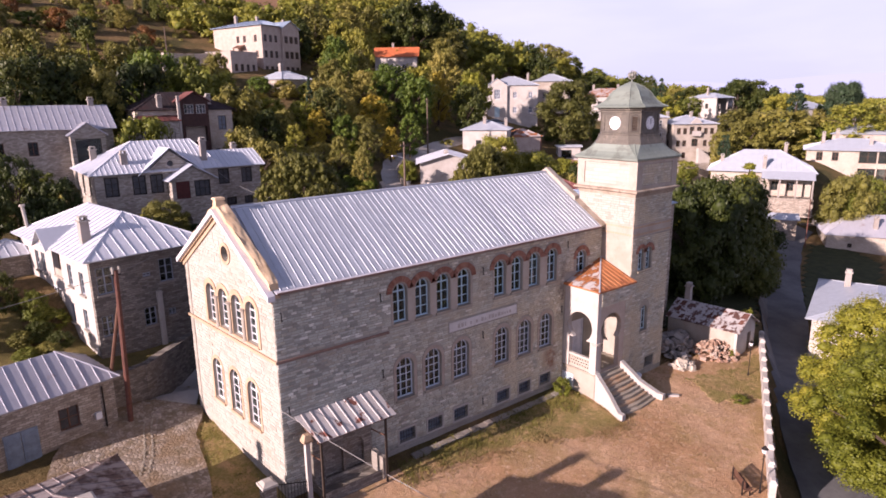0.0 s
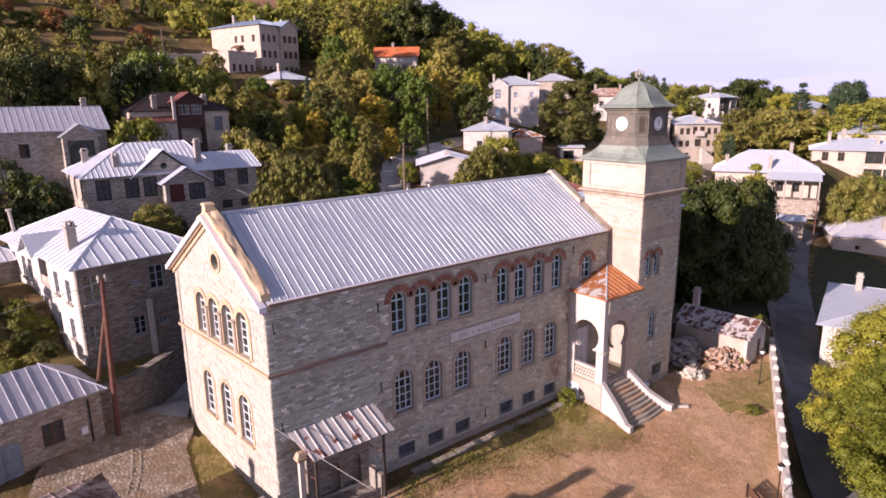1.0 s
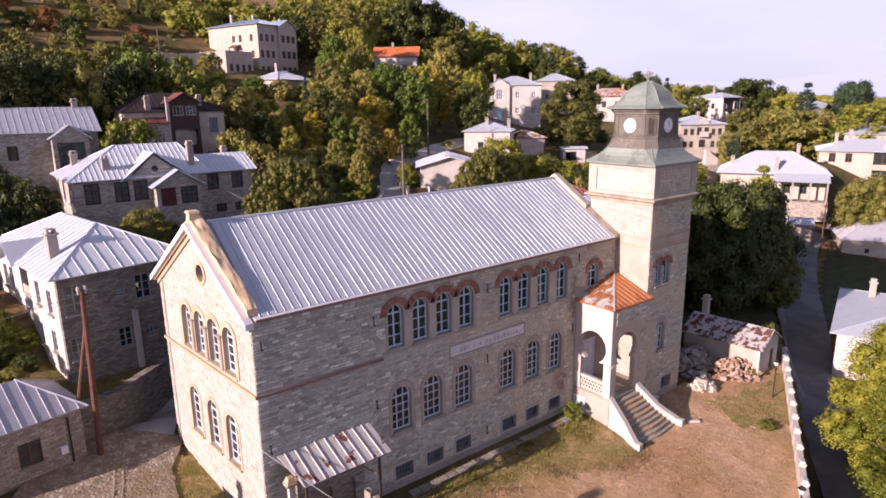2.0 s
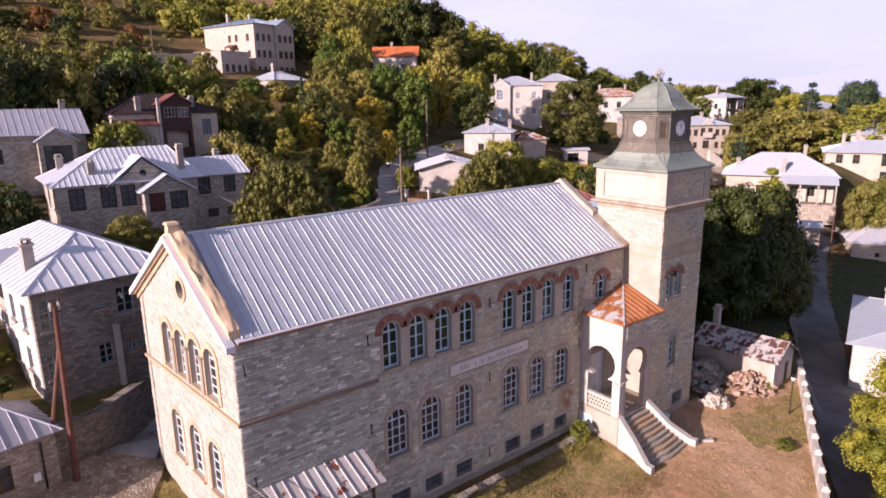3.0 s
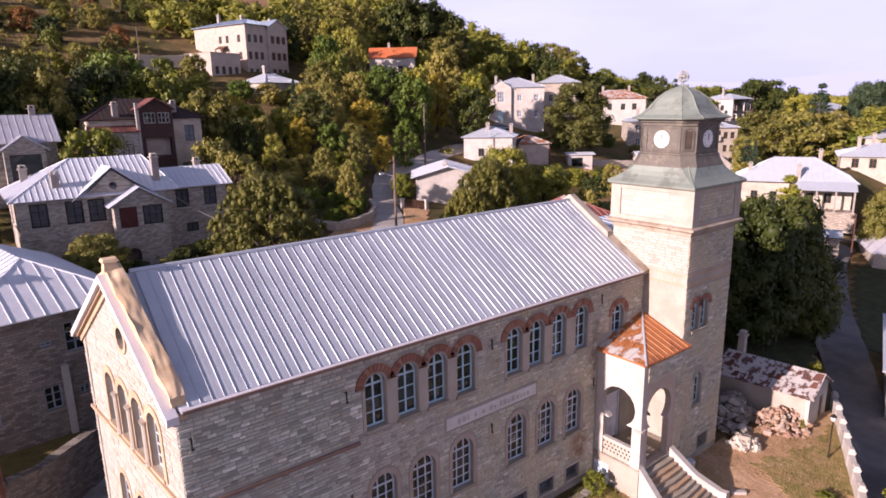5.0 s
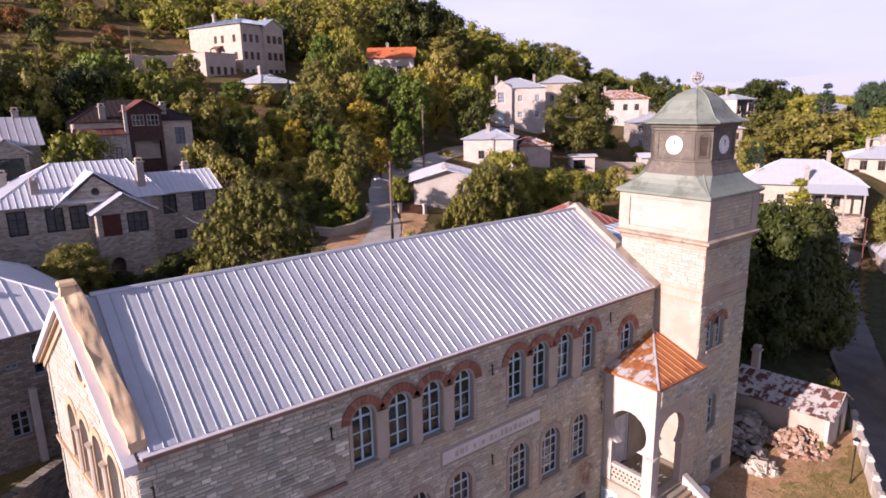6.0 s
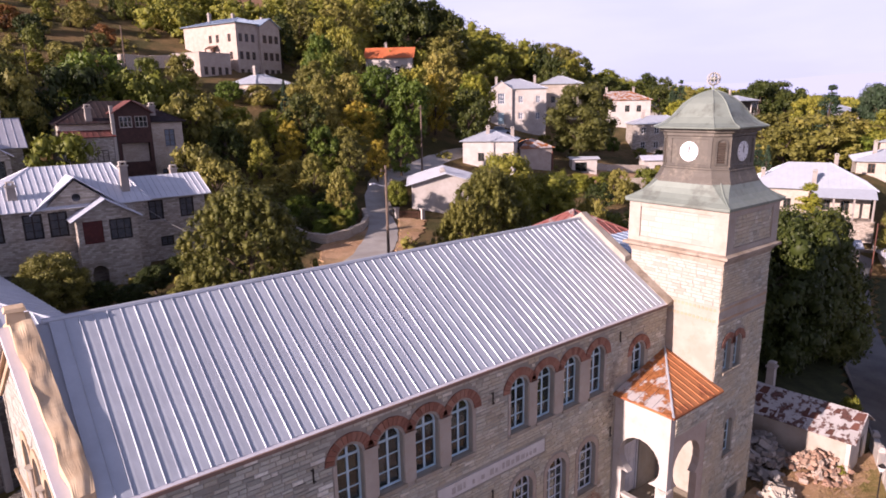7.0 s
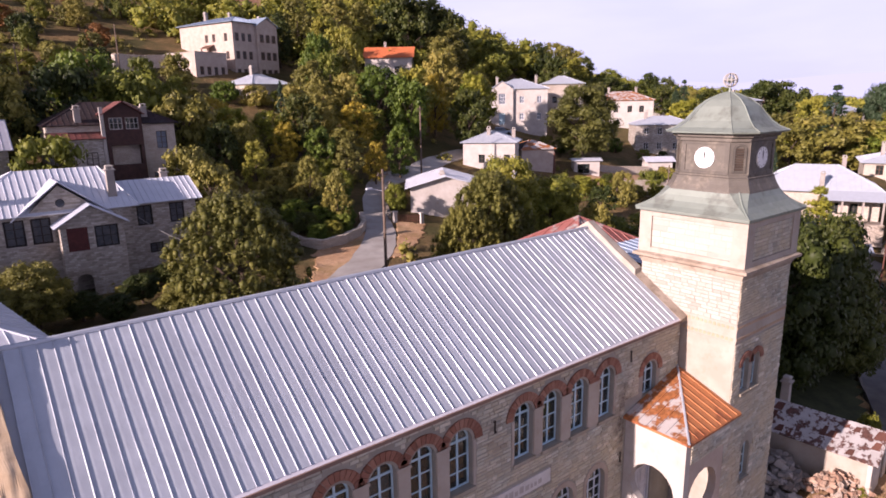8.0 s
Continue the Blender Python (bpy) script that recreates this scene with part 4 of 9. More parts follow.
# gable face
gable_blocks = []
for i, (a, b) in enumerate(G_UP):
    window(school, GABLE, a, b, 6.5, 8.68, WHITE_PAINT, True, 2, 4, 0.18, OCHRE, label="white round-headed wooden window")
    gable_blocks.append(keep_out(a - 0.26, b + 0.26, 6.3, 8.15, 0.82))
for a, b in G_LOW:
    window(school, GABLE, a, b, 1.85, 4.33, WHITE_PAINT, True, 2, 4, 0.15, OCHRE, label="white round-headed wooden window")
    gable_blocks.append(keep_out(a - 0.2, b + 0.2, 1.6, 3.75, 0.78))
gable_blocks.append(keep_out(gx(4.5) - 0.6, gx(4.5) + 0.6, 10.1, 11.2))
for a, b in G_UP:
    bm = bmesh.new()
    ring(bm, arch(a, b, 6.5, 8.68), arch(a - 0.25, b + 0.25, 6.42, 8.95), -0.05, 0.01, GABLE)
    part("window_surround", bm, OCHRE, school)
for a, b in G_LOW:
    bm = bmesh.new()
    ring(bm, arch(a, b, 1.85, 4.33), arch(a - 0.18, b + 0.18, 1.78, 4.52), -0.03, 0.01, GABLE)
    part("window_surround", bm, OCHRE, school)
bm = bmesh.new()
ring(bm, circle, [(gx(4.5) + (x - gx(4.5)) * 1.42, 10.65 + (z - 10.65) * 1.42) for x, z in circle], -0.05, 0.01, GABLE)
part("window_surround", bm, OCHRE, school, "round ochre stone surround")
for a, b in zip(G_UP, G_UP[1:]):
    bm = bmesh.new()
    c = (a[0] + b[1]) / 2
    p0, p1 = GABLE @ Vector((c, -0.06, 6.48)), GABLE @ Vector((c, -0.06, 8.0))
    bar(bm, p0, p0 + Vector((0, 0, 0.12)), 0.17, 10, 0.14)
    bar(bm, p0 + Vector((0, 0, 0.12)), p1, 0.12, 10)
    bar(bm, p1, p1 + Vector((0, 0, 0.14)), 0.13, 10, 0.19)
    part("half_column", bm, CREAM, school)
bm = bmesh.new()
box(bm, -0.08, G_W + 0.08, -0.10, -0.001, 6.10, 6.24, GABLE)
part("string_course", bm, OCHRE, school)
gable_blocks.append(keep_out(-1, G_W + 1, 6.08, 6.26))
# round window bars
bm = bmesh.new()
slab(bm, circle, [], 0.30, 0.31, GABLE)
rw = part("round_window", bm, GLASS, school, "small round window in the gable")


def gable_limit(z0, z1):
    if z1 <= EAVE:
        return 0.0, G_W
    f = (z1 - EAVE) / (RIDGE - EAVE)
    return apex_u * f + 0.1, G_W - (G_W - apex_u) * f - 0.1


masonry(wall_gable, GABLE, 0, G_W, FOOT, RIDGE - 0.4, gable_blocks, GABLE_STONE, (0.14, 0.22), (0.25, 0.7), 8, gable_limit, proud=(0.008, 0.028))

# gable mouldings and coping
slope = math.atan2(RIDGE - EAVE, MID)


def raking(bm, side, d0, d1, n0, n1, u_start):
    """A moulding along one gable rake; n0..n1: height square to the slope, d0..d1: depth."""
    if side < 0:
        a, b = Vector((-u_start, EAVE - u_start * (RIDGE - EAVE) / apex_u)), Vector((apex_u, RIDGE))
    else:
        a, b = Vector((G_W + u_start, EAVE - u_start * (RIDGE - EAVE) / (G_W - apex_u))), Vector((apex_u, RIDGE))
    z0, z1 = (n0 / math.cos(slope), n1 / math.cos(slope))
    lo = [(a.x, d0, a.y + z0), (b.x, d0, b.y + z0), (b.x, d1, b.y + z0), (a.x, d1, a.y + z0)]
    hi = [(a.x, d0, a.y + z1), (b.x, d0, b.y + z1), (b.x, d1, b.y + z1), (a.x, d1, a.y + z1)]
    quad_box(bm, [GABLE @ Vector(p) for p in lo], [GABLE @ Vector(p) for p in hi])


bm = bmesh.new()
for s in (-1, 1):
    raking(bm, s, -0.10, -0.002, -0.42, -0.13, 0.05)
    raking(bm, s, -0.22, -0.002, -0.22, -0.13, 0.14)
bmesh.ops.recalc_face_normals(bm, faces=bm.faces)
part("gable_moulding", bm, OCHRE, school, "ochre raking moulding under the gable coping")
bm = bmesh.new()
for s in (-1, 1):
    raking(bm, s, -0.36, -0.002, -0.13, 0.08, 0.30)
bmesh.ops.recalc_face_normals(bm, faces=bm.faces)
part("gable_cornice", bm, FLASHING, school, "gable cornice covered with pale metal flashing")
bm = bmesh.new()
for s in (-1, 1):
    raking(bm, s, -0.10, 0.40, 0.08, 0.34, 0.02)
bmesh.ops.recalc_face_normals(bm, faces=bm.faces)
bmesh.ops.subdivide_edges(bm, edges=bm.edges[:], cuts=11, use_grid_fill=True)
for v in bm.verts:
    q = v.co * 1.6
    v.co += Vector((0.11 * noise.noise(q), 0, 0.09 * noise.noise(q * 1.7 + Vector((5, 0, 0)))))
    v.co += Vector((0.03, 0, 0.03)) * noise.noise(v.co * 6)
part("coping", bm, COPING, school, "weathered tan coping on the gable")
bm = bmesh.new()
p = GABLE @ Vector((apex_u, 0.05, RIDGE))
box(bm, p.x - 0.20, p.x + 0.26, p.y - 0.24, p.y + 0.24, RIDGE + 0.2, RIDGE + 0.52, taper=0.03)
box(bm, p.x - 0.24, p.x + 0.30, p.y - 0.28, p.y + 0.28, RIDGE + 0.52, RIDGE + 0.62, taper=0.05)
part("gable_block", bm, COPING, school)
for y, s in ((-0.15, 1), (DEEP + 0.12, -1)):
    bm = bmesh.new()
    x = -SKEW * y
    box(bm, x - 0.30, x + 0.30, y - 0.12, y + 0.12, EAVE - 0.26, EAVE - 0.10, taper=0.02)
    part("kneeler", bm, OCHRE, school)

# eaves and roof
bm = bmesh.new()
box(bm, 0.2, LONG, -0.10, 0.3, EAVE - 0.16, EAVE - 0.05)
part("eaves_course", bm, BRICK, school, "thin red brick course under the eaves")
roof = None
bm = bmesh.new()
S_END = 23.45
k_front = (RIDGE - EAVE) / (MID + 0.2)
plate(bm, [(0.1, -0.22, EAVE - 0.06), (S_END, -0.22, EAVE - 0.06), (S_END, MID, RIDGE), (-0.2, MID, RIDGE)], 0.05)
plate(bm, [(S_END, DEEP + 0.22, EAVE - 0.06), (-SKEW * DEEP, DEEP + 0.22, EAVE - 0.06), (-0.2, MID, RIDGE), (S_END, MID, RIDGE)], 0.05)
roof = part("roof", bm, ZINC, school, "grey standing-seam metal roof")
bm = bmesh.new()
bar(bm, (0.2, MID, RIDGE + 0.05), (S_END, MID, RIDGE + 0.05), 0.09, 8)
part("ridge_cap", bm, ZINC, roof)
bm = bmesh.new()
box(bm, 0.15, S_END, -0.30, -0.20, EAVE - 0.13, EAVE - 0.02)
part("gutter", bm, RED_COURSE, roof, "rusty red-brown eaves gutter")
n_sheet = 63
pitch = (S_END - 0.35) / n_sheet
eave_v, ridge_v = Vector((0, -0.26, EAVE - 0.045)), Vector((0, MID - 0.03, RIDGE + 0.015))
up = (ridge_v - eave_v).normalized()
nrm = Vector((1, 0, 0)).cross(up).normalized()
if nrm.z < 0:
    nrm = -nrm


def sheet_mesh(seed):
    """One roof sheet with the seam at its side, laid out from the eave's left corner."""
    rnd = random.Random(seed)
    bm = bmesh.new()
    L = (ridge_v - eave_v).length - 0.13
    wob = [rnd.uniform(-0.012, 0.012) for _ in range(6)]
    prev = None
    for i in range(6):
        s = L * i / 5
        prof = [(0.0, 0.0), (0.011, 0.031), (0.020, 0.031), (0.030, 0.002), (pitch * 0.5, 0.006), (pitch, 0.0)]
        row = [bm.verts.new(Vector((x + (wob[i] if j in (1, 2) else 0), 0, 0)) + up * s + nrm * (0.02 + h + wob[i] * 0.4)) for j, (x, h) in enumerate(prof)]
        if prev:
            for a, b, c, d in zip(prev, prev[1:], row[1:], row):
                bm.faces.new((a, b, c, d))
        else:
            bm.faces.new([bm.verts.new(v.co - nrm * 0.03) for v in (row[0], row[-1])] + [row[-1], row[-2], row[-3], row[-4], row[-5], row[0]])
        prev = row
    return mesh_of("roof_sheet", bm, ZINC)


sheets = [sheet_mesh(k) for k in range(7)]
for i in range(n_sheet):
    ob = new("roof_sheet", sheets[(i * 5) % 7])
    ob.parent = roof
    ob.location = eave_v + up * 0.13 + Vector((0.35 + i * pitch, 0, 0))
bm = bmesh.new()
lip = [eave_v + Vector((x, 0, 0)) + up * t + nrm * 0.012 for x, t in ((0.12, -0.03), (S_END, -0.03), (S_END, 0.18), (0.12, 0.18))]
plate(bm, lip, 0.03)
part("eave_flashing", bm, FLASHING, roof, "plain pale flashing strip along the eave")
bm = bmesh.new()
ribs(bm, [(S_END, DEEP + 0.22, EAVE - 0.06), (-SKEW * DEEP, DEEP + 0.22, EAVE - 0.06), (-0.2, MID, RIDGE), (S_END, MID, RIDGE)], 0.37)
part("rear_seams", bm, ZINC, roof, kind="stuff")

# the parapet where the roof meets the tower end
Z_T = EAVE + (RIDGE - EAVE) * (2.1 + 0.2) / (MID + 0.2)
bm = bmesh.new()
for y0, y1, z0, z1 in ((2.1, MID, Z_T, RIDGE), (DEEP + 0.3, MID, EAVE, RIDGE)):
    quad_box(bm, [(23.42, y0, z0 - 0.3), (23.86, y0, z0 - 0.3), (23.86, y1, z1 - 0.3), (23.42, y1, z1 - 0.3)],
             [(23.42, y0, z0 + 0.34), (23.86, y0, z0 + 0.34), (23.86, y1, z1 + 0.34), (23.42, y1, z1 + 0.34)])
bmesh.ops.recalc_face_normals(bm, faces=bm.faces)
bmesh.ops.subdivide_edges(bm, edges=bm.edges[:], cuts=4, use_grid_fill=True)
for v in bm.verts:
    v.co += Vector((0.04, 0, 0.05)) * noise.noise(v.co * 1.9)
part("coping", bm, CREAM, school, "pale stone coping at the tower end")
bm = bmesh.new()
quad_box(bm, [(23.43, -0.28, EAVE - 0.12), (23.925, -0.28, EAVE - 0.12), (23.925, 2.12, Z_T - 0.1), (23.43, 2.12, Z_T - 0.1)],
         [(23.43, -0.28, EAVE + 0.0), (23.925, -0.28, EAVE + 0.09), (23.925, 2.12, Z_T + 0.14), (23.43, 2.12, Z_T + 0.05)])
bmesh.ops.recalc_face_normals(bm, faces=bm.faces)
part("valley_flashing", bm, TOWER_LEDGE, school, "dark mortar flashing where roof meets tower")

# rear wing behind the tower
bm = bmesh.new()
box(bm, 27.2, 34.2, 9.95, 14.1, FOOT, 9.75)
part("wall", bm, RUBBLE_WALL, school)
PEAK = (30.7, 11.4, 11.65)
RW = [(26.9, 8.0, 9.7), (34.5, 8.0, 9.7), (34.5, 14.4, 9.7), (26.9, 14.4, 9.7)]
for poly in ([RW[k], RW[(k + 1) % 4], PEAK] for k in range(4)):
    bm = bmesh.new()
    plate(bm, poly, 0.06)
    seams_on(part("roof_slope", bm, RED_SHEET, school, "faded red sheet roof slope"), poly, 0.55, RED_SHEET)
    bm = bmesh.new()
    bar(bm, poly[0], PEAK, 0.09, 6)
    part("hip_cap", bm, RED_SHEET, school)
poly = [(28.3, 1.2, 9.75), (35.2, 1.2, 9.75), (35.2, 7.9, 10.6), (28.3, 7.9, 10.6)]
bm = bmesh.new()
plate(bm, poly, 0.06)
seams_on(part("roof_slope", bm, BLUE_SHEET, school, "blue-grey sheet lean-to roof"), poly, 0.55, BLUE_SHEET)
bm = bmesh.new()
box(bm, 28.4, 35.0, 1.4, 7.7, FOOT, 9.6)
part("wall", bm, RUBBLE_WALL, school)

# brick arches, each brick a piece of its own
for one in BRICKS:
    me = bpy.data.meshes.new("brick")
    me.from_pydata(one, [], [(4, 5, 6, 7), (0, 1, 5, 4), (1, 2, 6, 5), (2, 3, 7, 6), (3, 0, 4, 7)])
    me.materials.append(BRICK)
    new("brick", me).parent = wall_front


# ---- the clock tower ----
TX0, TX1, TY0, TY1 = 23.93, 28.26, -2.43, 2.11
TCX, TCY = (TX0 + TX1) / 2, (TY0 + TY1) / 2
tower = thing("clock_tower", "square pale stone clock tower with green copper roof", "tower", pose(TCX, TCY, FOOT))
hw, hd = (TX1 - TX0) / 2, (TY1 - TY0) / 2
T_SIDES = {"left": Matrix(((0, 1, 0, -hw), (-1, 0, 0, 0), (0, 0, 1, -FOOT), (0, 0, 0, 1))), "front": Matrix(((1, 0, 0, 0), (0, 1, 0, -hd), (0, 0, 1, -FOOT), (0, 0, 0, 1)))}
T_TOP = 11.71
T_WIN = ((24.72 - TCX, 25.32 - TCX, 6.62, 8.15), (25.60 - TCX, 26.2 - TCX, 6.62, 8.15), (25.45 - TCX, 26.12 - TCX, 2.2, 4.0))
bm = bmesh.new()
slab(bm, rect(-hw + 0.5, hw, FOOT, T_TOP), [arch(*w) for w in T_WIN] + [rect(0.15, 1.15, -0.75, 0.0)], 0, 0.5, T_SIDES["front"])
t_front = part("wall", bm, MORTAR, tower)
bm = bmesh.new()
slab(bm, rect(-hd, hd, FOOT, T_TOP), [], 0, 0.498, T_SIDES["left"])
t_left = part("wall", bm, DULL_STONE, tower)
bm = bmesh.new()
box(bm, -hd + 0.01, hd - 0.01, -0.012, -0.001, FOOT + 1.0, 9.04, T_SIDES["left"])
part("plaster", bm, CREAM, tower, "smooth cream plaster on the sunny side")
bm = bmesh.new()
box(bm, hw - 0.5, hw, -hd + 0.5, hd, 0, T_TOP - FOOT)
part("wall", bm, RUBBLE_WALL, tower)
bm = bmesh.new()
box(bm, -hw + 0.5, hw - 0.5, hd - 0.5, hd, 0, T_TOP - FOOT)
part("wall", bm, RUBBLE_WALL, tower)
BRICKS = []
t_blocks = []
for w in T_WIN:
    window(tower, T_SIDES["front"], *w, BLUE_PAINT, True, 2, 3, 0.18, STEP_STONE, label="narrow pale blue round-headed window")
    t_blocks.append(keep_out(w[0] - 0.12, w[1] + 0.12, w[2] - 0.14, w[3] - 0.3))
    wide = 0.27 if w[2] > 5 else 0.2
    t_blocks.append(keep_out(w[0] - wide - 0.06, w[1] + wide + 0.06, w[3] - 0.3, w[3] - 0.28, 0.28 + 0.38))
    if w[2] > 5:
        brick_arch((w[0] + w[1]) / 2, w[3] - 0.3, 0.36, T_SIDES["front"], 0.25, 9)
t_blocks += [keep_out(-3, 3, 9.05, 9.85), keep_out(0.05, 1.25, -0.85, 0.1)]
masonry(t_front, T_SIDES["front"], -hw, hw, -0.9, T_TOP, t_blocks, SCHOOL_STONE, seed=21)
masonry(t_left, T_SIDES["left"], -hd, hd, 9.85, T_TOP, [], GABLE_STONE, (0.13, 0.19), (0.25, 0.6), 22, proud=(0.010, 0.035))
for one in BRICKS:
    me = bpy.data.meshes.new("brick")
    me.from_pydata(one, [], [(4, 5, 6, 7), (0, 1, 5, 4), (1, 2, 6, 5), (2, 3, 7, 6), (3, 0, 4, 7)])
    me.materials.append(BRICK)
    new("brick", me).parent = t_front
bm = bmesh.new()
box(bm, -hw - 0.015, hw + 0.015, -hd - 0.015, hd - 0.3, 9.05 - FOOT, 9.83 - FOOT)
band = part("brick_band", bm, CREAM, tower, "smooth dressed band with dentils round the tower")
bm = bmesh.new()
for k in range(-11, 12):
    for z in (9.12, 9.62):
        box(bm, k * 0.19 - 0.06, k * 0.19 + 0.06, -hd - 0.035, -hd - 0.012, z - FOOT, z + 0.12 - FOOT)
        box(bm, -hw - 0.035, -hw - 0.012, k * 0.19 - 0.06, k * 0.19 + 0.06, z - FOOT, z + 0.12 - FOOT)
part("dentil_course", bm, OCHRE, band, kind="stuff")
bm = bmesh.new()
box(bm, -hw - 0.03, hw + 0.03, -hd - 0.03, hd, 0, 0.7)
part("plinth", bm, PLINTH, tower)


def ring_box(bm, e, z0, z1, e2=None):
    e2 = e if e2 is None else e2
    quad_box(bm, [(sx * (hw + e), sy * (hd + e), z0 - FOOT) for sx, sy in ((-1, -1), (1, -1), (1, 1), (-1, 1))],
             [(sx * (hw + e2), sy * (hd + e2), z1 - FOOT) for sx, sy in ((-1, -1), (1, -1), (1, 1), (-1, 1))])


for e0, za, zb, e1 in ((0.04, 11.70, 11.82, 0.04), (0.10, 11.82, 11.91, 0.10), (0.06, 11.91, 11.95, 0.06), (0.17, 11.95, 12.02, 0.24), (0.32, 12.02, 12.13, 0.32), (0.32, 12.13, 12.24, 0.02)):
    bm = bmesh.new()
    ring_box(bm, e0, za, zb, e1)
    part("cornice_course", bm, TOWER_LEDGE, tower, "weathered stone cornice course")
bm = bmesh.new()
for sx in (-1, 1):
    for sy in (-1, 1):
        box(bm, sx * (hw - 0.16) - 0.3, sx * (hw - 0.16) + 0.3, sy * (hd - 0.16) - 0.3, sy * (hd - 0.16) + 0.3, 12.2 - FOOT, 14.0 - FOOT)
for z0, z1 in ((12.2, 12.42), (13.82, 14.0)):
    ring_box(bm, 0.125, z0, z1)
part("belfry_frame", bm, CREAM, tower, "cream dressed corner piers of the upper stage")
bm = bmesh.new()
ring_box(bm, 0.05, 12.3, 13.9)
belfry = part("belfry_wall", bm, CREAM, tower)
masonry(belfry, Matrix.Translation((0, -0.05, 0)) @ T_SIDES["front"], -hw + 0.36, hw - 0.36, 12.44, 13.8, [], SCHOOL_STONE, (0.13, 0.2), seed=31)
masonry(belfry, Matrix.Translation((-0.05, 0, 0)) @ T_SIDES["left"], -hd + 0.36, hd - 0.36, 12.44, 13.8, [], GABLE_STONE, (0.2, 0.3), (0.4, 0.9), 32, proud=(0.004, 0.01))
bm = bmesh.new()
ring_box(bm, 0.14, 14.0, 14.1, 0.24)
part("upper_cornice", bm, CREAM, tower)


def octo(h, c, z):
    """A square of half-width h with corners cut by c."""
    return [(-h + c, -h, z - FOOT), (h - c, -h, z - FOOT), (h, -h + c, z - FOOT), (h, h - c, z - FOOT), (h - c, h, z - FOOT), (-h + c, h, z - FOOT), (-h, h - c, z - FOOT), (-h, -h + c, z - FOOT)]


def lofted(bm, rings):
    prev = None
    for r in rings:
        row = [bm.verts.new(p) for p in r]
        if prev:
            n = len(row)
            for i in range(n):
                bm.faces.new((prev[i], prev[(i + 1) % n], row[(i + 1) % n], row[i]))
        prev = row
    bm.faces.new(prev)
    return prev


bm = bmesh.new()
prof = [(2.52, 0.02, 14.08), (2.54, 0.02, 14.2), (2.30, 0.10, 14.36), (2.09, 0.24, 14.57), (1.95, 0.38, 14.80), (1.85, 0.52, 15.05), (1.80, 0.58, 15.12)]
lofted(bm, [octo(*p) for p in prof])
part("skirt_roof", bm, LEAD_GREEN, tower, "flared grey-green copper skirt roof")
bm = bmesh.new()
for sx in (-1, 1):
    for sy in (-1, 1):
        for a, b in zip(prof[1:], prof[2:]):
            bar(bm, (sx * (a[0] - a[1] / 2), sy * (a[0] - a[1] / 2), a[2] - FOOT + 0.01), (sx * (b[0] - b[1] / 2), sy * (b[0] - b[1] / 2), b[2] - FOOT + 0.01), 0.035, 5)
part("hip_roll", bm, LEAD_GREEN, tower, kind="stuff")
DR, DC = 1.57, 0.52
bm = bmesh.new()
lofted(bm, [octo(DR + 0.30, DC + 0.04, 14.98), octo(DR + 0.27, DC + 0.03, 15.10), octo(DR + 0.16, DC + 0.02, 15.34), octo(DR + 0.10, DC + 0.01, 15.54), octo(DR + 0.10, DC + 0.01, 15.62), octo(DR + 0.03, DC, 15.65), octo(DR + 0.03, DC, 15.72), octo(DR, DC, 15.74), octo(DR, DC, 17.05),
            octo(DR + 0.06, DC, 17.08), octo(DR + 0.06, DC, 17.2), octo(DR + 0.18, DC + 0.04, 17.25), octo(DR + 0.18, DC + 0.04, 17.34), octo(DR + 0.3, DC + 0.08, 17.40)])
drum = part("clock_stage", bm, LEAD_DARK, tower, "dark lead-clad clock stage")
bm = bmesh.new()
for turn in range(4):
    m = pose(0, 0, 0, 0, 0, 90 * turn)
    for x0, x1 in ((-DR + DC, -DR + DC + 0.2), (DR - DC - 0.2, DR - DC)):
        box(bm, x0, x1, -DR - 0.04, -DR - 0.001, 15.74 - FOOT, 17.04 - FOOT, m)
    for z0, z1 in ((15.74, 15.86), (16.94, 17.04)):
        box(bm, -DR + DC + 0.2, DR - DC - 0.2, -DR - 0.04, -DR - 0.001, z0 - FOOT, z1 - FOOT, m)
part("panel_moulding", bm, LEAD_DARK, drum, kind="stuff")
bm = bmesh.new()
half_c = DC * math.sqrt(2) / 2
dist = (2 * DR - DC) / math.sqrt(2)
for turn in range(4):
    m = pose(0, 0, 0, 0, 0, 45 + 90 * turn)
    bm = bmesh.new()
    ring(bm, arch(-0.17, 0.17, 15.9 - FOOT, 16.92 - FOOT), arch(-0.26, 0.26, 15.84 - FOOT, 17.0 - FOOT), -dist - 0.05, -dist, m)
    part("louvre_frame", bm, LEAD_DARK, drum)
    for k in range(9):
        z = 15.94 - FOOT + k * 0.1
        bl = bmesh.new()
        quad_box(bl, [m @ Vector(p) for p in ((-0.16, -dist - 0.045, z), (0.16, -dist - 0.045, z), (0.16, -dist - 0.003, z + 0.05), (-0.16, -dist - 0.003, z + 0.05))],
                 [m @ Vector(p) for p in ((-0.16, -dist - 0.045, z + 0.02), (0.16, -dist - 0.045, z + 0.02), (0.16, -dist - 0.003, z + 0.07), (-0.16, -dist - 0.003, z + 0.07))])
        part("louvre_slat", bl, DARK_WOOD, drum)

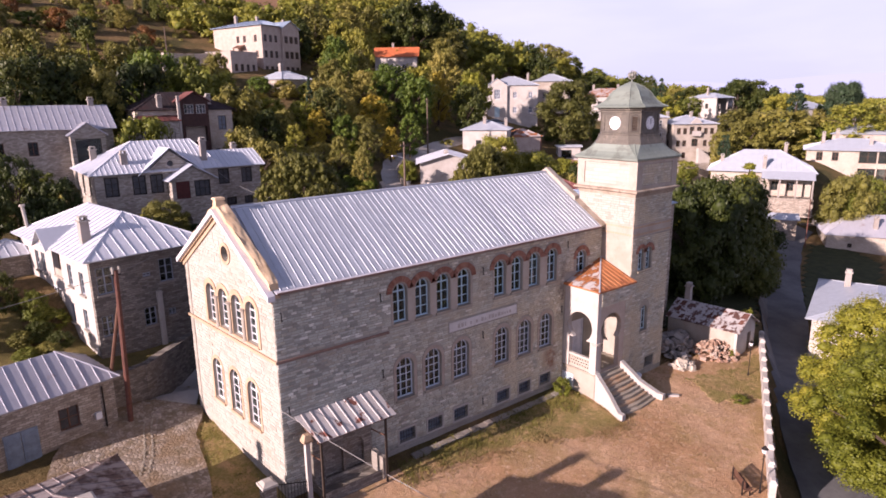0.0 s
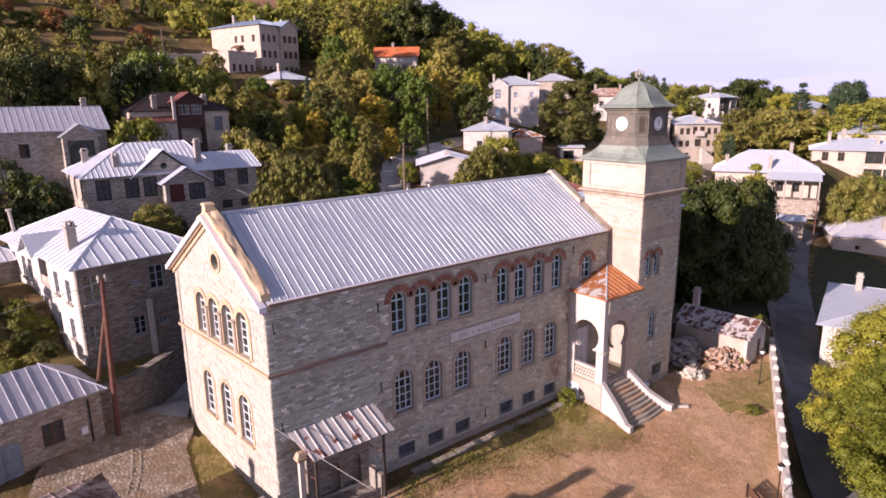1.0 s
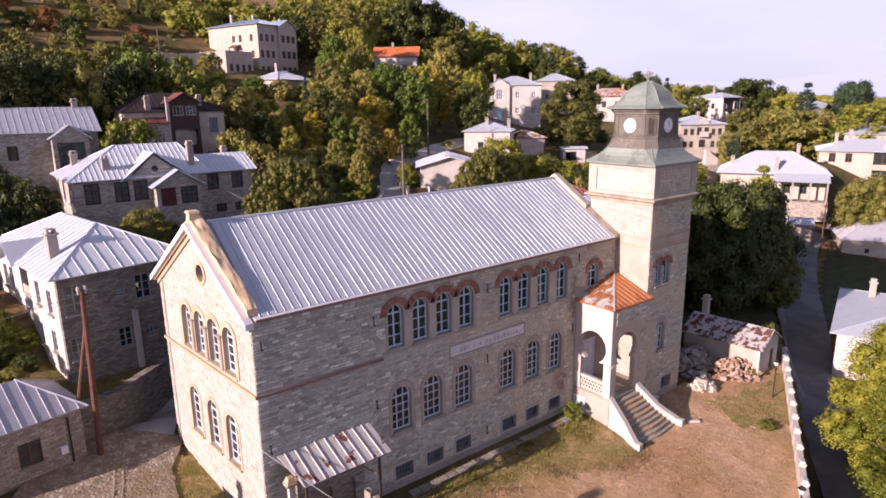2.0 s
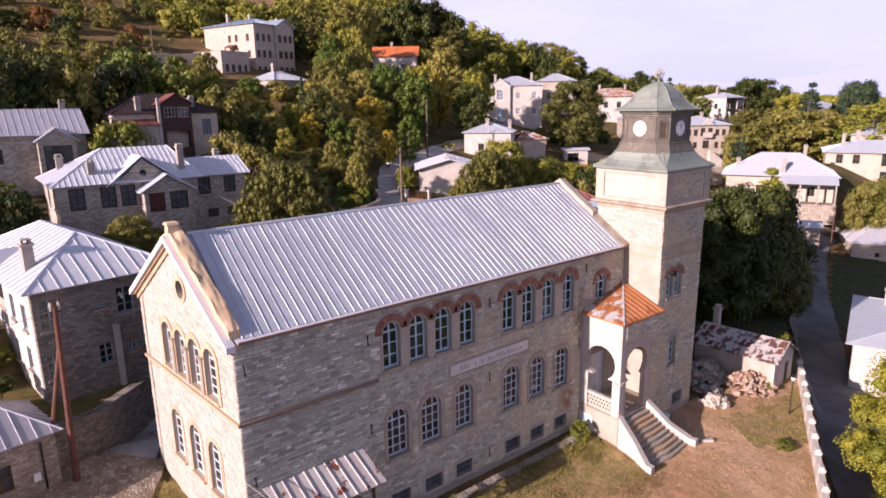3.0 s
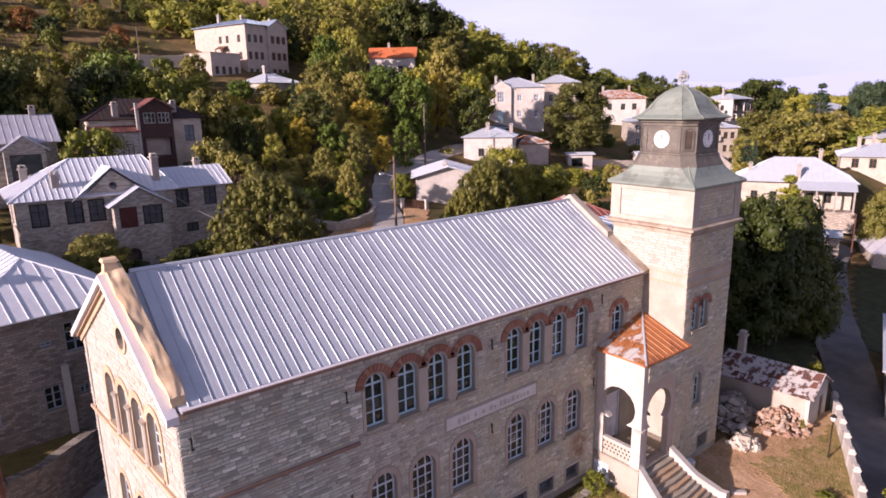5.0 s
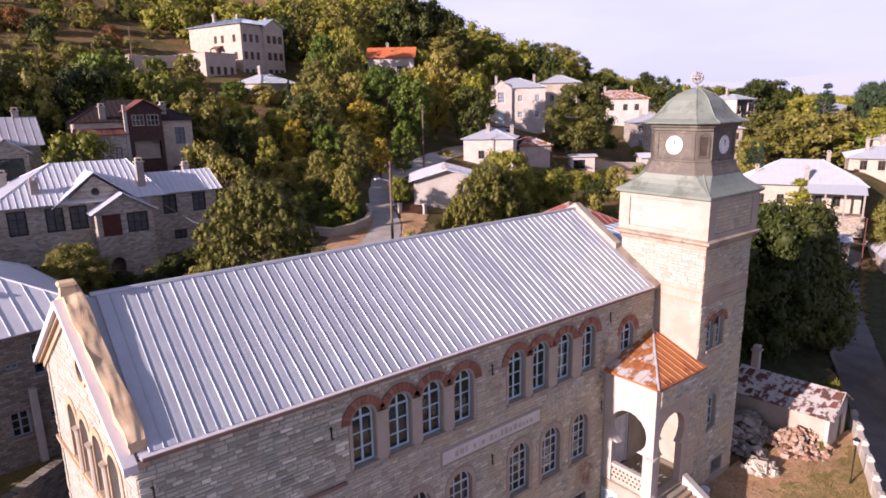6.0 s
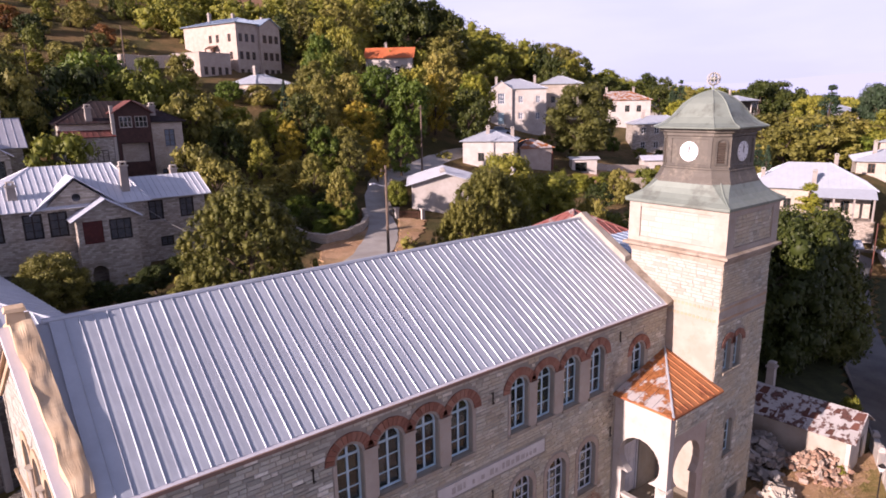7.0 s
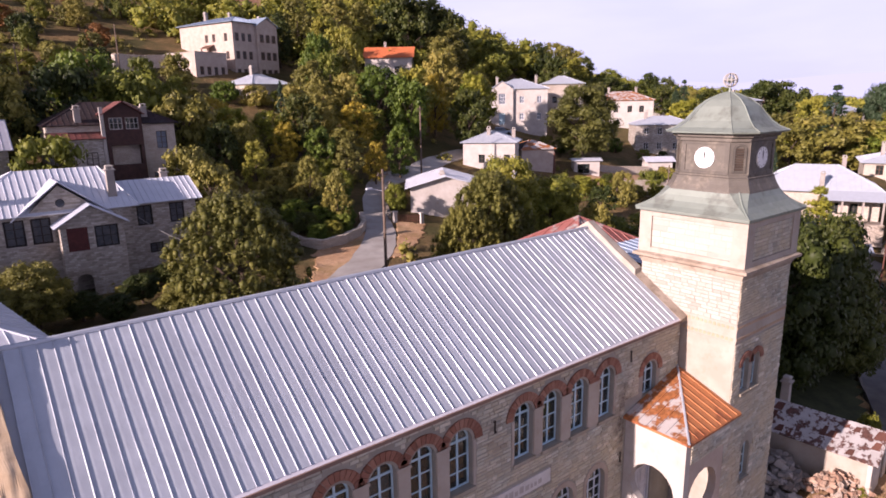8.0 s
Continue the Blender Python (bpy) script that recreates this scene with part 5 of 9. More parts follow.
for turn in (0, 90, 180, 270):
    m = pose(0, 0, 0, 0, 0, turn) @ pose(0, -DR, 16.40 - FOOT, 90, 0, 0)
    bm = bmesh.new()
    quad_box(bm, [m @ Vector((0.43 * math.cos(a), 0.43 * math.sin(a), 0.0)) for a in np.linspace(0, 2 * math.pi, 29)[:-1]],
             [m @ Vector((0.43 * math.cos(a), 0.43 * math.sin(a), 0.05)) for a in np.linspace(0, 2 * math.pi, 29)[:-1]])
    face = part("clock_face", bm, CLOCK_WHITE, tower, "round white clock face with black marks")
    bm = bmesh.new()
    for k in range(12):
        mm = m @ pose(0, 0, 0.052, 0, 0, 30 * k)
        box(bm, -0.012, 0.012, 0.33, 0.40, -0.002, 0.004, mm)
    box(bm, -0.018, 0.018, -0.06, 0.30, 0.0, 0.006, m @ pose(0, 0, 0.056, 0, 0, 4))
    box(bm, -0.022, 0.022, -0.05, 0.22, 0.0, 0.006, m @ pose(0, 0, 0.060, 0, 0, -8))
    part("clock_pointers", bm, IRON, face)
bm = bmesh.new()
dome = [(2.02, 0.72, 17.40), (2.04, 0.72, 17.46), (1.70, 0.60, 17.62), (1.42, 0.52, 17.88), (1.22, 0.45, 18.16), (1.02, 0.38, 18.45), (0.72, 0.28, 18.72), (0.36, 0.14, 18.92), (0.10, 0.04, 19.02)]
lofted(bm, [octo(*p) for p in dome])
for f in bm.faces:
    f.smooth = False
cup = part("dome_roof", bm, LEAD_GREEN, tower, "bell-shaped green copper dome")
bm = bmesh.new()
for a, b in zip(dome[1:], dome[2:]):
    pa, pb = octo(*a), octo(*b)
    for i in range(8):
        bar(bm, pa[i], pb[i], 0.028, 5)
part("dome_seam", bm, LEAD_GREEN, cup, kind="stuff")
bm = bmesh.new()
bar(bm, (0, 0, 19.0 - FOOT), (0, 0, 19.26 - FOOT), 0.06, 8, 0.035)
bmesh.ops.create_uvsphere(bm, u_segments=16, v_segments=10, radius=0.13, matrix=pose(0, 0, 19.5 - FOOT))
part("finial_stem", bm, LEAD_GREEN, cup)
bm = bmesh.new()
for k in range(6):
    m = pose(0, 0, 19.5 - FOOT, 90, 0, 0) if k == 5 else pose(0, 0, 19.5 - FOOT, 0, 0, 36 * k) @ pose(0, 0, 0, 90, 0, 0)
    if k == 5:
        m = pose(0, 0, 19.5 - FOOT)
    pts = [m @ Vector((0.28 * math.cos(a), 0.28 * math.sin(a), 0)) for a in np.linspace(0, 2 * math.pi, 21)]
    for p, q in zip(pts, pts[1:]):
        bar(bm, p, q, 0.02, 5)
part("finial_globe", bm, CONCRETE, cup, "open metal globe finial")


# ---- the porch and its stair ----
porch = thing("entrance_porch", "whitewashed open porch with horseshoe arches and rusty roof", "porch")
PX0, PX1, PY0, PFL, PTOP = 20.25, 23.85, -2.72, 0.47, 6.2


def horseshoe(c, w, z0, neck, r, zc, n=14):
    """An opening with straight sides below and a wider round head."""
    a0 = math.asin(min((neck - zc) / r, 0.0)) if neck < zc else 0.0
    pts = [(c - w, z0), (c + w, z0), (c + w, neck)]
    for i in range(n + 1):
        a = a0 + (math.pi - 2 * a0) * i / n
        pts.append((c + r * math.cos(a), zc + r * math.sin(a)))
    pts.append((c - w, neck))
    return pts


P_LEFT = Matrix(((0, 1, 0, PX0), (-1, 0, 0, 0), (0, 0, 1, 0), (0, 0, 0, 1)))   # x runs from the school wall outwards
bm = bmesh.new()
slab(bm, rect(0.0, -PY0, PFL, PTOP), [horseshoe(1.34, 0.86, PFL + 0.001, 2.6, 1.0, 3.46)], 0, 0.34, P_LEFT)
part("wall", bm, WHITEWASH, porch)
P_FRONT = Matrix.Translation((0, PY0, 0))
bm = bmesh.new()
slab(bm, rect(PX0 + 0.34, PX1, PFL, PTOP), [horseshoe(21.72, 0.92, PFL + 0.001, 2.6, 1.06, 3.38)], 0, 0.34, P_FRONT)
pw = part("wall", bm, PINKPLASTER, porch)
masonry(pw, P_FRONT, PX0 + 0.35, PX1, 5.0, PTOP, [], SCHOOL_STONE, seed=41)
masonry(pw, P_FRONT, 23.12, PX1, PFL, 5.0, [], SCHOOL_STONE, seed=42)
bm = bmesh.new()
box(bm, PX0 + 0.01, PX1, PY0 + 0.01, -0.01, FOOT, PFL - 0.002)
part("base", bm, CREAM, porch, "solid plastered base under the porch floor")
bm = bmesh.new()
box(bm, PX0 - 0.06, PX1, PY0 - 0.06, -0.01, PFL - 0.10, PFL)
part("floor", bm, STEP_STONE, porch)
# corner column swelling to a capital
bm = bmesh.new()
for z0, z1, r0, r1 in ((0.47, 0.7, 0.24, 0.24), (0.7, 2.3, 0.19, 0.17), (2.3, 2.62, 0.18, 0.30)):
    bar(bm, (PX0 + 0.2, PY0 + 0.2, z0), (PX0 + 0.2, PY0 + 0.2, z1), r0, 12, r1)
part("corner_column", bm, WHITEWASH, porch)
# pierced balustrade
bm = bmesh.new()
holes = []
for k in range(8):
    for j in range(3):
        c, z = 0.52 + k * 0.215 + 0.1 * (j % 2), 0.72 + j * 0.21
        holes.append([(c + 0.065 * math.cos(2 * math.pi * i / 6), z + 0.065 * math.sin(2 * math.pi * i / 6)) for i in range(6)])
slab(bm, rect(0.36, 2.44, PFL, 1.32), holes, 0.10, 0.22, P_LEFT)
part("balustrade", bm, CREAM, porch, "pierced pale stone balustrade")
bm = bmesh.new()
box(bm, 0.3, 2.5, 0.04, 0.28, 1.32, 1.42, P_LEFT)
part("rail", bm, WHITEWASH, porch)
# door from the porch into the school
bm = bmesh.new()
ring(bm, rect(21.1, 22.2, 0.47, 3.15), rect(20.95, 22.35, 0.469, 3.3), 0.05, 0.25)
dr = part("door", bm, WHITE_PAINT, porch, "tall white double door")
bm = bmesh.new()
box(bm, 21.1, 21.64, 0.12, 0.17, 0.49, 3.14)
box(bm, 21.66, 22.2, 0.12, 0.17, 0.49, 3.14)
for x in (21.1, 21.66):
    for z0, z1 in ((0.6, 1.3), (1.42, 2.2), (2.35, 3.0)):
        ring(bm, rect(x + 0.12, x + 0.42, z0 + 0.04, z1 - 0.04), rect(x + 0.08, x + 0.46, z0, z1), 0.10, 0.12)
part("door_leaf", bm, WHITE_PAINT, dr)
# cellar door
bm = bmesh.new()
ring(bm, rect(0.14, 0.86, -1.42, -0.2), rect(0.02, 0.96, -1.43, -0.08), -0.04, 0.05, P_LEFT)
box(bm, 0.14, 0.86, -0.01, 0.03, -1.42, -0.95, P_LEFT)
cd = part("cellar_door", bm, WHITE_PAINT, porch, "low white barred cellar door")
bm = bmesh.new()
box(bm, 0.14, 0.86, 0.0, 0.006, -0.95, -0.2, P_LEFT)
part("pane", bm, BLUE_PAINT, cd)
for k in range(1, 5):
    bm = bmesh.new()
    box(bm, 0.14 + k * 0.144 - 0.01, 0.14 + k * 0.144 + 0.01, -0.03, -0.012, -0.95, -0.2, P_LEFT)
    part("bar", bm, WHITE_PAINT, cd)
    bm = bmesh.new()
    box(bm, 0.14, 0.86, -0.036, -0.031, -0.95 + k * 0.15 - 0.01, -0.95 + k * 0.15 + 0.01, P_LEFT)
    part("bar", bm, WHITE_PAINT, cd)
# roof: two rusty slopes meeting in a hip
C0, A0 = (PX0 - 0.2, PY0 - 0.2, PTOP), (23.85, -0.02, 7.35)
L0, R0 = (PX0 - 0.2, -0.02, PTOP), (23.95, PY0 - 0.2, PTOP)
for mat, poly, lab in ((RUST_WORN, [L0, C0, A0], "rusted and peeling sheet slope"), (RUST_SHEET, [C0, R0, (23.85, -2.3, 6.45), A0], "orange rusted sheet slope")):
    bm = bmesh.new()
    plate(bm, poly, 0.05)
    seams_on(part("roof_slope", bm, mat, porch, lab), poly, 0.42, mat, 0.045, 0.02)
bm = bmesh.new()
bar(bm, C0, A0, 0.05, 6)
part("hip_cap", bm, ZINC, porch)
bm = bmesh.new()
box(bm, PX0 - 0.24, PX0 - 0.13, PY0 - 0.2, -0.02, PTOP - 0.1, PTOP - 0.01)
box(bm, PX0 - 0.24, 23.9, PY0 - 0.26, PY0 - 0.16, PTOP - 0.1, PTOP - 0.01)
part("gutter", bm, RUST_SHEET, porch)
bm = bmesh.new()
box(bm, PX0 + 0.3, PX1, PY0 + 0.3, -0.01, PTOP - 0.2, PTOP - 0.1)
part("porch_ceiling", bm, DARK_WOOD, porch)

stair = thing("stone_stair", "worn stone stair flaring out between sloping cheek walls", "stair")
N_ST, ST_TOP, ST_FOOT = 11, PFL, -1.62
for i in range(N_ST):
    f0, f1 = i / N_ST, (i + 1) / N_ST
    y0, y1 = PY0 - 0.05 - 2.35 * f1, PY0 - 0.05 - 2.35 * f0
    z = ST_TOP - (ST_TOP - ST_FOOT) * (i + 1) / (N_ST + 0.2)
    xa, xb = 20.55 - 0.45 * f1 ** 1.5, 22.85 + 1.15 * f1 ** 1.6
    bow = 0.20 * f1
    bm = bmesh.new()
    lo = [(xa, y0 - 0.05, z - 0.5), ((xa + xb) / 2, y0 - 0.05 - bow, z - 0.5), (xb, y0 - 0.05, z - 0.5), (xb, y1 + 0.12, z - 0.5), (xa, y1 + 0.12, z - 0.5)]
    quad_box(bm, lo, [(x, y, z) for x, y, _ in lo])
    bmesh.ops.bevel(bm, geom=[e for e in bm.edges if all(v.co.z > z - 0.01 for v in e.verts)], offset=0.02, segments=1, affect="EDGES")
    part("step", bm, RUST_STEP if i in (1, 2, 4, 7) else STEP_STONE, stair)
for side, (ax, bx) in (("l", (20.38, 19.86)), ("r", (23.0, 24.15))):
    bm = bmesh.new()
    w = 0.17
    pts = [(ax, PY0 - 0.06, 0.62 if side == "l" else 0.80), ((ax + bx) / 2 + (0.05 if side == "l" else -0.12), PY0 - 1.3, -0.35), (bx, PY0 - 2.3, -1.12), (bx + (0 if side == "l" else 0.1), PY0 - 2.62, -1.14)]
    for p, q in zip(pts, pts[1:]):
        quad_box(bm, [(p[0] - w, p[1], -2.1), (p[0] + w, p[1], -2.1), (q[0] + w, q[1], -2.1), (q[0] - w, q[1], -2.1)],
                 [(p[0] - w, p[1], p[2]), (p[0] + w, p[1], p[2]), (q[0] + w, q[1], q[2]), (q[0] - w, q[1], q[2])])
    bmesh.ops.recalc_face_normals(bm, faces=bm.faces)
    part("cheek_wall", bm, WHITEWASH, stair)


# ---- the fountain canopy by the school wall ----
canopy = thing("fountain_canopy", "lean-to canopy of rust-patched sheets on iron posts", "canopy")
poly = [(1.0, -1.95, 2.55), (5.25, -1.85, 2.55), (5.25, -0.04, 3.22), (0.62, -0.04, 3.22)]
bm = bmesh.new()
plate(bm, poly, 0.04)
cr = part("canopy_roof", bm, CANOPY_SHEET, canopy)
for k in range(9):
    x = 0.95 + k * 0.478
    bm = bmesh.new()
    e = [(x, -1.97, 2.556), (x + 0.47, -1.97, 2.556), (x + 0.47 - 0.02, -0.05, 3.226), (x - 0.04, -0.05, 3.226)]
    plate(bm, [Vector(p) + Vector((0, 0, 0.02)) for p in e], 0.015)
    ribs(bm, [Vector(p) + Vector((0, 0, 0.02)) for p in e], 5, 0.05, 0.03, 0.01)
    part("roof_sheet", bm, CANOPY_SHEET, cr)
for x in (1.12, 4.72):
    bm = bmesh.new()
    box(bm, x - 0.05, x + 0.05, -1.78, -1.68, -1.3, 2.5)
    part("post", bm, DARK_WOOD, canopy)
bm = bmesh.new()
box(bm, 0.95, 5.2, -1.80, -1.68, 2.42, 2.52)
for x in (1.12, 4.72):
    box(bm, x - 0.04, x + 0.04, -1.72, 0, 2.38, 2.46)
    bar(bm, (x, -1.72, 1.45), (x, 0, 1.15), 0.035, 6)
part("beam", bm, BROWN_WOOD, canopy)

# back wall, niche and trough coloured dark for the shade under the canopy
fountain = thing("stone_fountain", "old stone wall fountain with arched niche and long trough", "fountain")
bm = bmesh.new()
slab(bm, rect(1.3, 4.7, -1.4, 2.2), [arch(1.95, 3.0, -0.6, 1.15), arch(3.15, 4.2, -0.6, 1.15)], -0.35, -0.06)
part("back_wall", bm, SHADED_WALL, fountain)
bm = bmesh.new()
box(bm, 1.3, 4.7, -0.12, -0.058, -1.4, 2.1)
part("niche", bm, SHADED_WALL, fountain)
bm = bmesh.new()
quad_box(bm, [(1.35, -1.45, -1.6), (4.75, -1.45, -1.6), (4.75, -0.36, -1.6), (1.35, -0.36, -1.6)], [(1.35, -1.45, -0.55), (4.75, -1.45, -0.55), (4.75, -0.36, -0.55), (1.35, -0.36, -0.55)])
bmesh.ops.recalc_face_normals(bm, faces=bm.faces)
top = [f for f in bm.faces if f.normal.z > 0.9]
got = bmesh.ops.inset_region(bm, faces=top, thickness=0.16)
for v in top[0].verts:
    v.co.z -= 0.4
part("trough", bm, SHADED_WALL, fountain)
bm = bmesh.new()
box(bm, 4.62, 4.86, -1.5, -0.3, -1.6, 0.1)
part("side_slab", bm, PLINTH, fountain)

pillar = thing("gate_pillar", "slim white pillar with rough stone cap", "pillar")
bm = bmesh.new()
box(bm, 0.62, 0.84, -1.12, -0.90, -1.2, 2.3)
part("shaft", bm, WHITEWASH, pillar)
bm = bmesh.new()
box(bm, 0.50, 0.96, -1.24, -0.78, 2.3, 2.42)
box(bm, 0.52, 0.94, -1.22, -0.8, 2.42, 2.68, taper=0.09)
part("cap", bm, OCHRE, pillar)

pier = thing("stone_gate_pier", "squat grey stone gate pier with capstone", "pillar")
bm = bmesh.new()
box(bm, -1.35, -0.75, -0.55, 0.05, -1.0, 0.35)
part("shaft", bm, RUBBLE_WALL, pier)
bm = bmesh.new()
box(bm, -1.45, -0.65, -0.65, 0.15, 0.35, 0.46, taper=0.02)
box(bm, -1.38, -0.72, -0.58, 0.08, 0.46, 0.6, taper=0.14)
part("cap", bm, CONCRETE, pier)
gate = thing("iron_gate", "low dark iron gate between pier and pillar", "gate")
bm = bmesh.new()
for z in (-0.75, 0.2):
    bar(bm, (-0.7, -0.3, z), (0.6, -1.0, z), 0.025, 5)
for k in range(11):
    a = Vector((-0.7, -0.3, 0)).lerp(Vector((0.6, -1.0, 0)), k / 10)
    bar(bm, (a.x, a.y, -0.85), (a.x, a.y, 0.3), 0.014, 4)
part("gate_frame", bm, IRON, gate)


# ---- the yard ----
def along(k):
    p = WALL_A.lerp(WALL_B, k)
    return p


yard_wall = thing("yard_wall", "low pale yard wall with square posts", "wall", kind="structure")
n_post = 13
d = (WALL_B - WALL_A).normalized()
yaw = math.degrees(math.atan2(d.y, d.x))
for i in range(n_post):
    p = along(i / (n_post - 1))
    z = land(p.x - d.y * 0.8, p.y + d.x * 0.8)
    m = pose(p.x, p.y, z, 0, 0, yaw)
    bm = bmesh.new()
    box(bm, -0.25, 0.25, -0.17, 0.17, -1.6, 0.92, m)
    box(bm, -0.28, 0.28, -0.20, 0.20, 0.92, 1.0, m)
    box(bm, -0.24, 0.24, -0.16, 0.16, 1.0, 1.12, m, 0.06)
    part("post", bm, WHITEWASH, yard_wall)
    if i < n_post - 1:
        q = along((i + 1) / (n_post - 1))
        L = (q - p).length
        z2 = land(q.x - d.y * 0.8, q.y + d.x * 0.8)
        bm = bmesh.new()
        a, b = Vector((p.x, p.y)) + d * 0.27, Vector((q.x, q.y)) - d * 0.27
        s = Vector((-d.y, d.x)) * 0.15
        t = Vector((-d.y, d.x)) * 0.18
        quad_box(bm, [(*(a - s), z - 1.6), (*(b - s), z2 - 1.6), (*(b + s), z2 - 1.6), (*(a + s), z - 1.6)],
                 [(*(a - s), z + 0.72), (*(b - s), z2 + 0.72), (*(b + s), z2 + 0.72), (*(a + s), z + 0.72)])
        quad_box(bm, [(*(a - t), z + 0.72), (*(b - t), z2 + 0.72), (*(b + t), z2 + 0.72), (*(a + t), z + 0.72)],
                 [(*(a - s), z + 0.83), (*(b - s), z2 + 0.83), (*(b + s), z2 + 0.83), (*(a + s), z + 0.83)])
        part("panel", bm, WHITEWASH, yard_wall)


def yard_lamp(x, y, label):
    z = land(x, y)
    ob = thing("yard_lamp", label, "lamp", pose(x, y, z), "lamps in the yard")
    bm = bmesh.new()
    bar(bm, (0, 0, -0.2), (0, 0, 0.35), 0.07, 8, 0.05)
    bar(bm, (0, 0, 0.35), (0, 0, 2.35), 0.035, 8)
    bar(bm, (-0.22, 0, 2.1), (0.22, 0, 2.1), 0.018, 5)
    part("post", bm, IRON, ob)
    bm = bmesh.new()
    bar(bm, (0, 0, 2.38), (0, 0, 2.62), 0.10, 6, 0.17)
    part("lantern", bm, WHITE_PAINT, ob)
    bm = bmesh.new()
    bar(bm, (0, 0, 2.62), (0, 0, 2.80), 0.20, 6, 0.03)
    part("lantern_cap", bm, IRON, ob)
    return ob


yard_lamp(32.5, -6.95, "black iron lamp post beside the yard wall")
yard_lamp(20.1, -13.65, "black iron lantern post beside a bench")

bench = thing("bench", "brown wooden slat bench with backrest", "bench", pose(19.7, -12.85, land(19.7, -12.85), 0, 0, 49))
for x in (-0.6, 0.6):
    bm = bmesh.new()
    box(bm, x - 0.03, x + 0.03, -0.22, -0.16, -0.1, 0.42)
    box(bm, x - 0.03, x + 0.03, 0.18, 0.24, -0.1, 0.85)
    box(bm, x - 0.03, x + 0.03, -0.22, 0.24, 0.38, 0.43)
    part("leg", bm, IRON, bench)
for k in range(4):
    bm = bmesh.new()
    box(bm, -0.8, 0.8, -0.24 + k * 0.115, -0.14 + k * 0.115, 0.43, 0.465)
    part("seat_slat", bm, BROWN_WOOD, bench)
for k in range(3):
    bm = bmesh.new()
    box(bm, -0.8, 0.8, 0.15, 0.18, 0.53 + k * 0.12, 0.62 + k * 0.12)
    part("back_slat", bm, BROWN_WOOD, bench)

bm = bmesh.new()
box(bm, -0.4, 0.4, -0.13, 0.13, -0.1, 0.2, taper=0.01)
solid("stone_block", bm, WHITEWASH, "loose white stone block on the dry ground", "stone", pose(25.2, -5.4, land(25.2, -5.4), 0, 3, -35))
bm = bmesh.new()
bar(bm, (0, 0, -0.1), (0, 0, 0.55), 0.22, 14, 0.24)
bar(bm, (0, 0, 0.55), (0, 0, 0.62), 0.26, 14, 0.20)
solid("water_drum", bm, WHITE_PAINT, "small white metal drum by the tower wall", "drum", pose(24.75, -2.95, land(24.75, -2.95) + 0.1))


# ---- shed and rubble ----
srnd = random.Random(8)


def gable_shed():
    z = -1.75
    ob = thing("shed", "low whitewashed shed with rust-blotched sheet roof", "shed", pose(35.95, -2.1, z, 0, 0, 5))
    hw_s, h_s, top = 1.75, 2.4, 3.4
    bm = bmesh.new()
    slab(bm, [(-hw_s, -0.4), (hw_s, -0.4), (hw_s, h_s), (0, top), (-hw_s, h_s)], [rect(0.25, 1.0, -0.1, 1.75)], 0, 0.2, Matrix.Translation((0, -2.75, 0)))
    part("wall", bm, WHITEWASH, ob)
    for x0, x1 in ((-hw_s, -hw_s + 0.2), (hw_s - 0.2, hw_s)):
        bm = bmesh.new()
        box(bm, x0, x1, -2.548, 2.8, -0.4, h_s)
        part("wall", bm, CREAM, ob)
    bm = bmesh.new()
    box(bm, 0.25, 1.0, -2.67, -2.62, -0.1, 1.75)
    part("door", bm, DARK_WOOD, ob)
    for s in (-1, 1):
        poly = [(s * (hw_s + 0.2), -3.0, h_s - 0.1), (s * (hw_s + 0.2), 3.0, h_s - 0.1), (0, 3.0, top + 0.04), (0, -3.0, top + 0.04)]
        if s < 0:
            poly = [poly[1], poly[0], poly[3], poly[2]]
        bm = bmesh.new()
        plate(bm, poly, 0.05)
        base = part("roof_slope", bm, PALE_SHEET, ob)
        a, b, c, e = (Vector(q) for q in poly)
        n_out = (b - a).cross(c - a).normalized()
        spot = lambda u, v: (a.lerp(b, u)).lerp(e.lerp(c, u), v)
        for i in range(12):
            for j in range(3):
                u0, u1, v0, v1 = i / 12, (i + 1) / 12 - 0.004, j / 3, min((j + 1) / 3 + 0.02, 1.0)
                lift = n_out * (0.006 + 0.010 * (2 - j) / 2)
                bm = bmesh.new()
                plate(bm, [spot(u0, v0) + lift, spot(u1, v0) + lift, spot(u1, v1) + lift, spot(u0, v1) + lift], 0.004)
                part("roof_sheet", bm, PALE_SHEET, base)
                if srnd.random() < 0.4:
                    f = srnd.uniform(0.03, 0.10)
                    w0, w1 = srnd.uniform(-0.25, 0.45), srnd.uniform(0.5, 1.0)
                    t0, t1 = srnd.uniform(0.0, 0.35), srnd.uniform(0.55, 0.98)
                    uu = lambda w: u0 + (u1 - u0) * w
                    vv = lambda t: v0 + (v1 - v0) * t
                    lift = lift + n_out * 0.004
                    bm = bmesh.new()
                    plate(bm, [spot(uu(w0), vv(t0)) + lift, spot(uu(w1), vv(t0 + f)) + lift, spot(uu(w1 + 0.04), vv(t1)) + lift, spot(uu(w0 + 0.3), vv(t1 - f)) + lift], 0.003)
                    part("rust_patch", bm, SHED_RUST, base)
    chimney(ob, 0.3, 2.2, 3.0, 4.5, 0.45, CONCRETE, True)
    return ob


gable_shed()


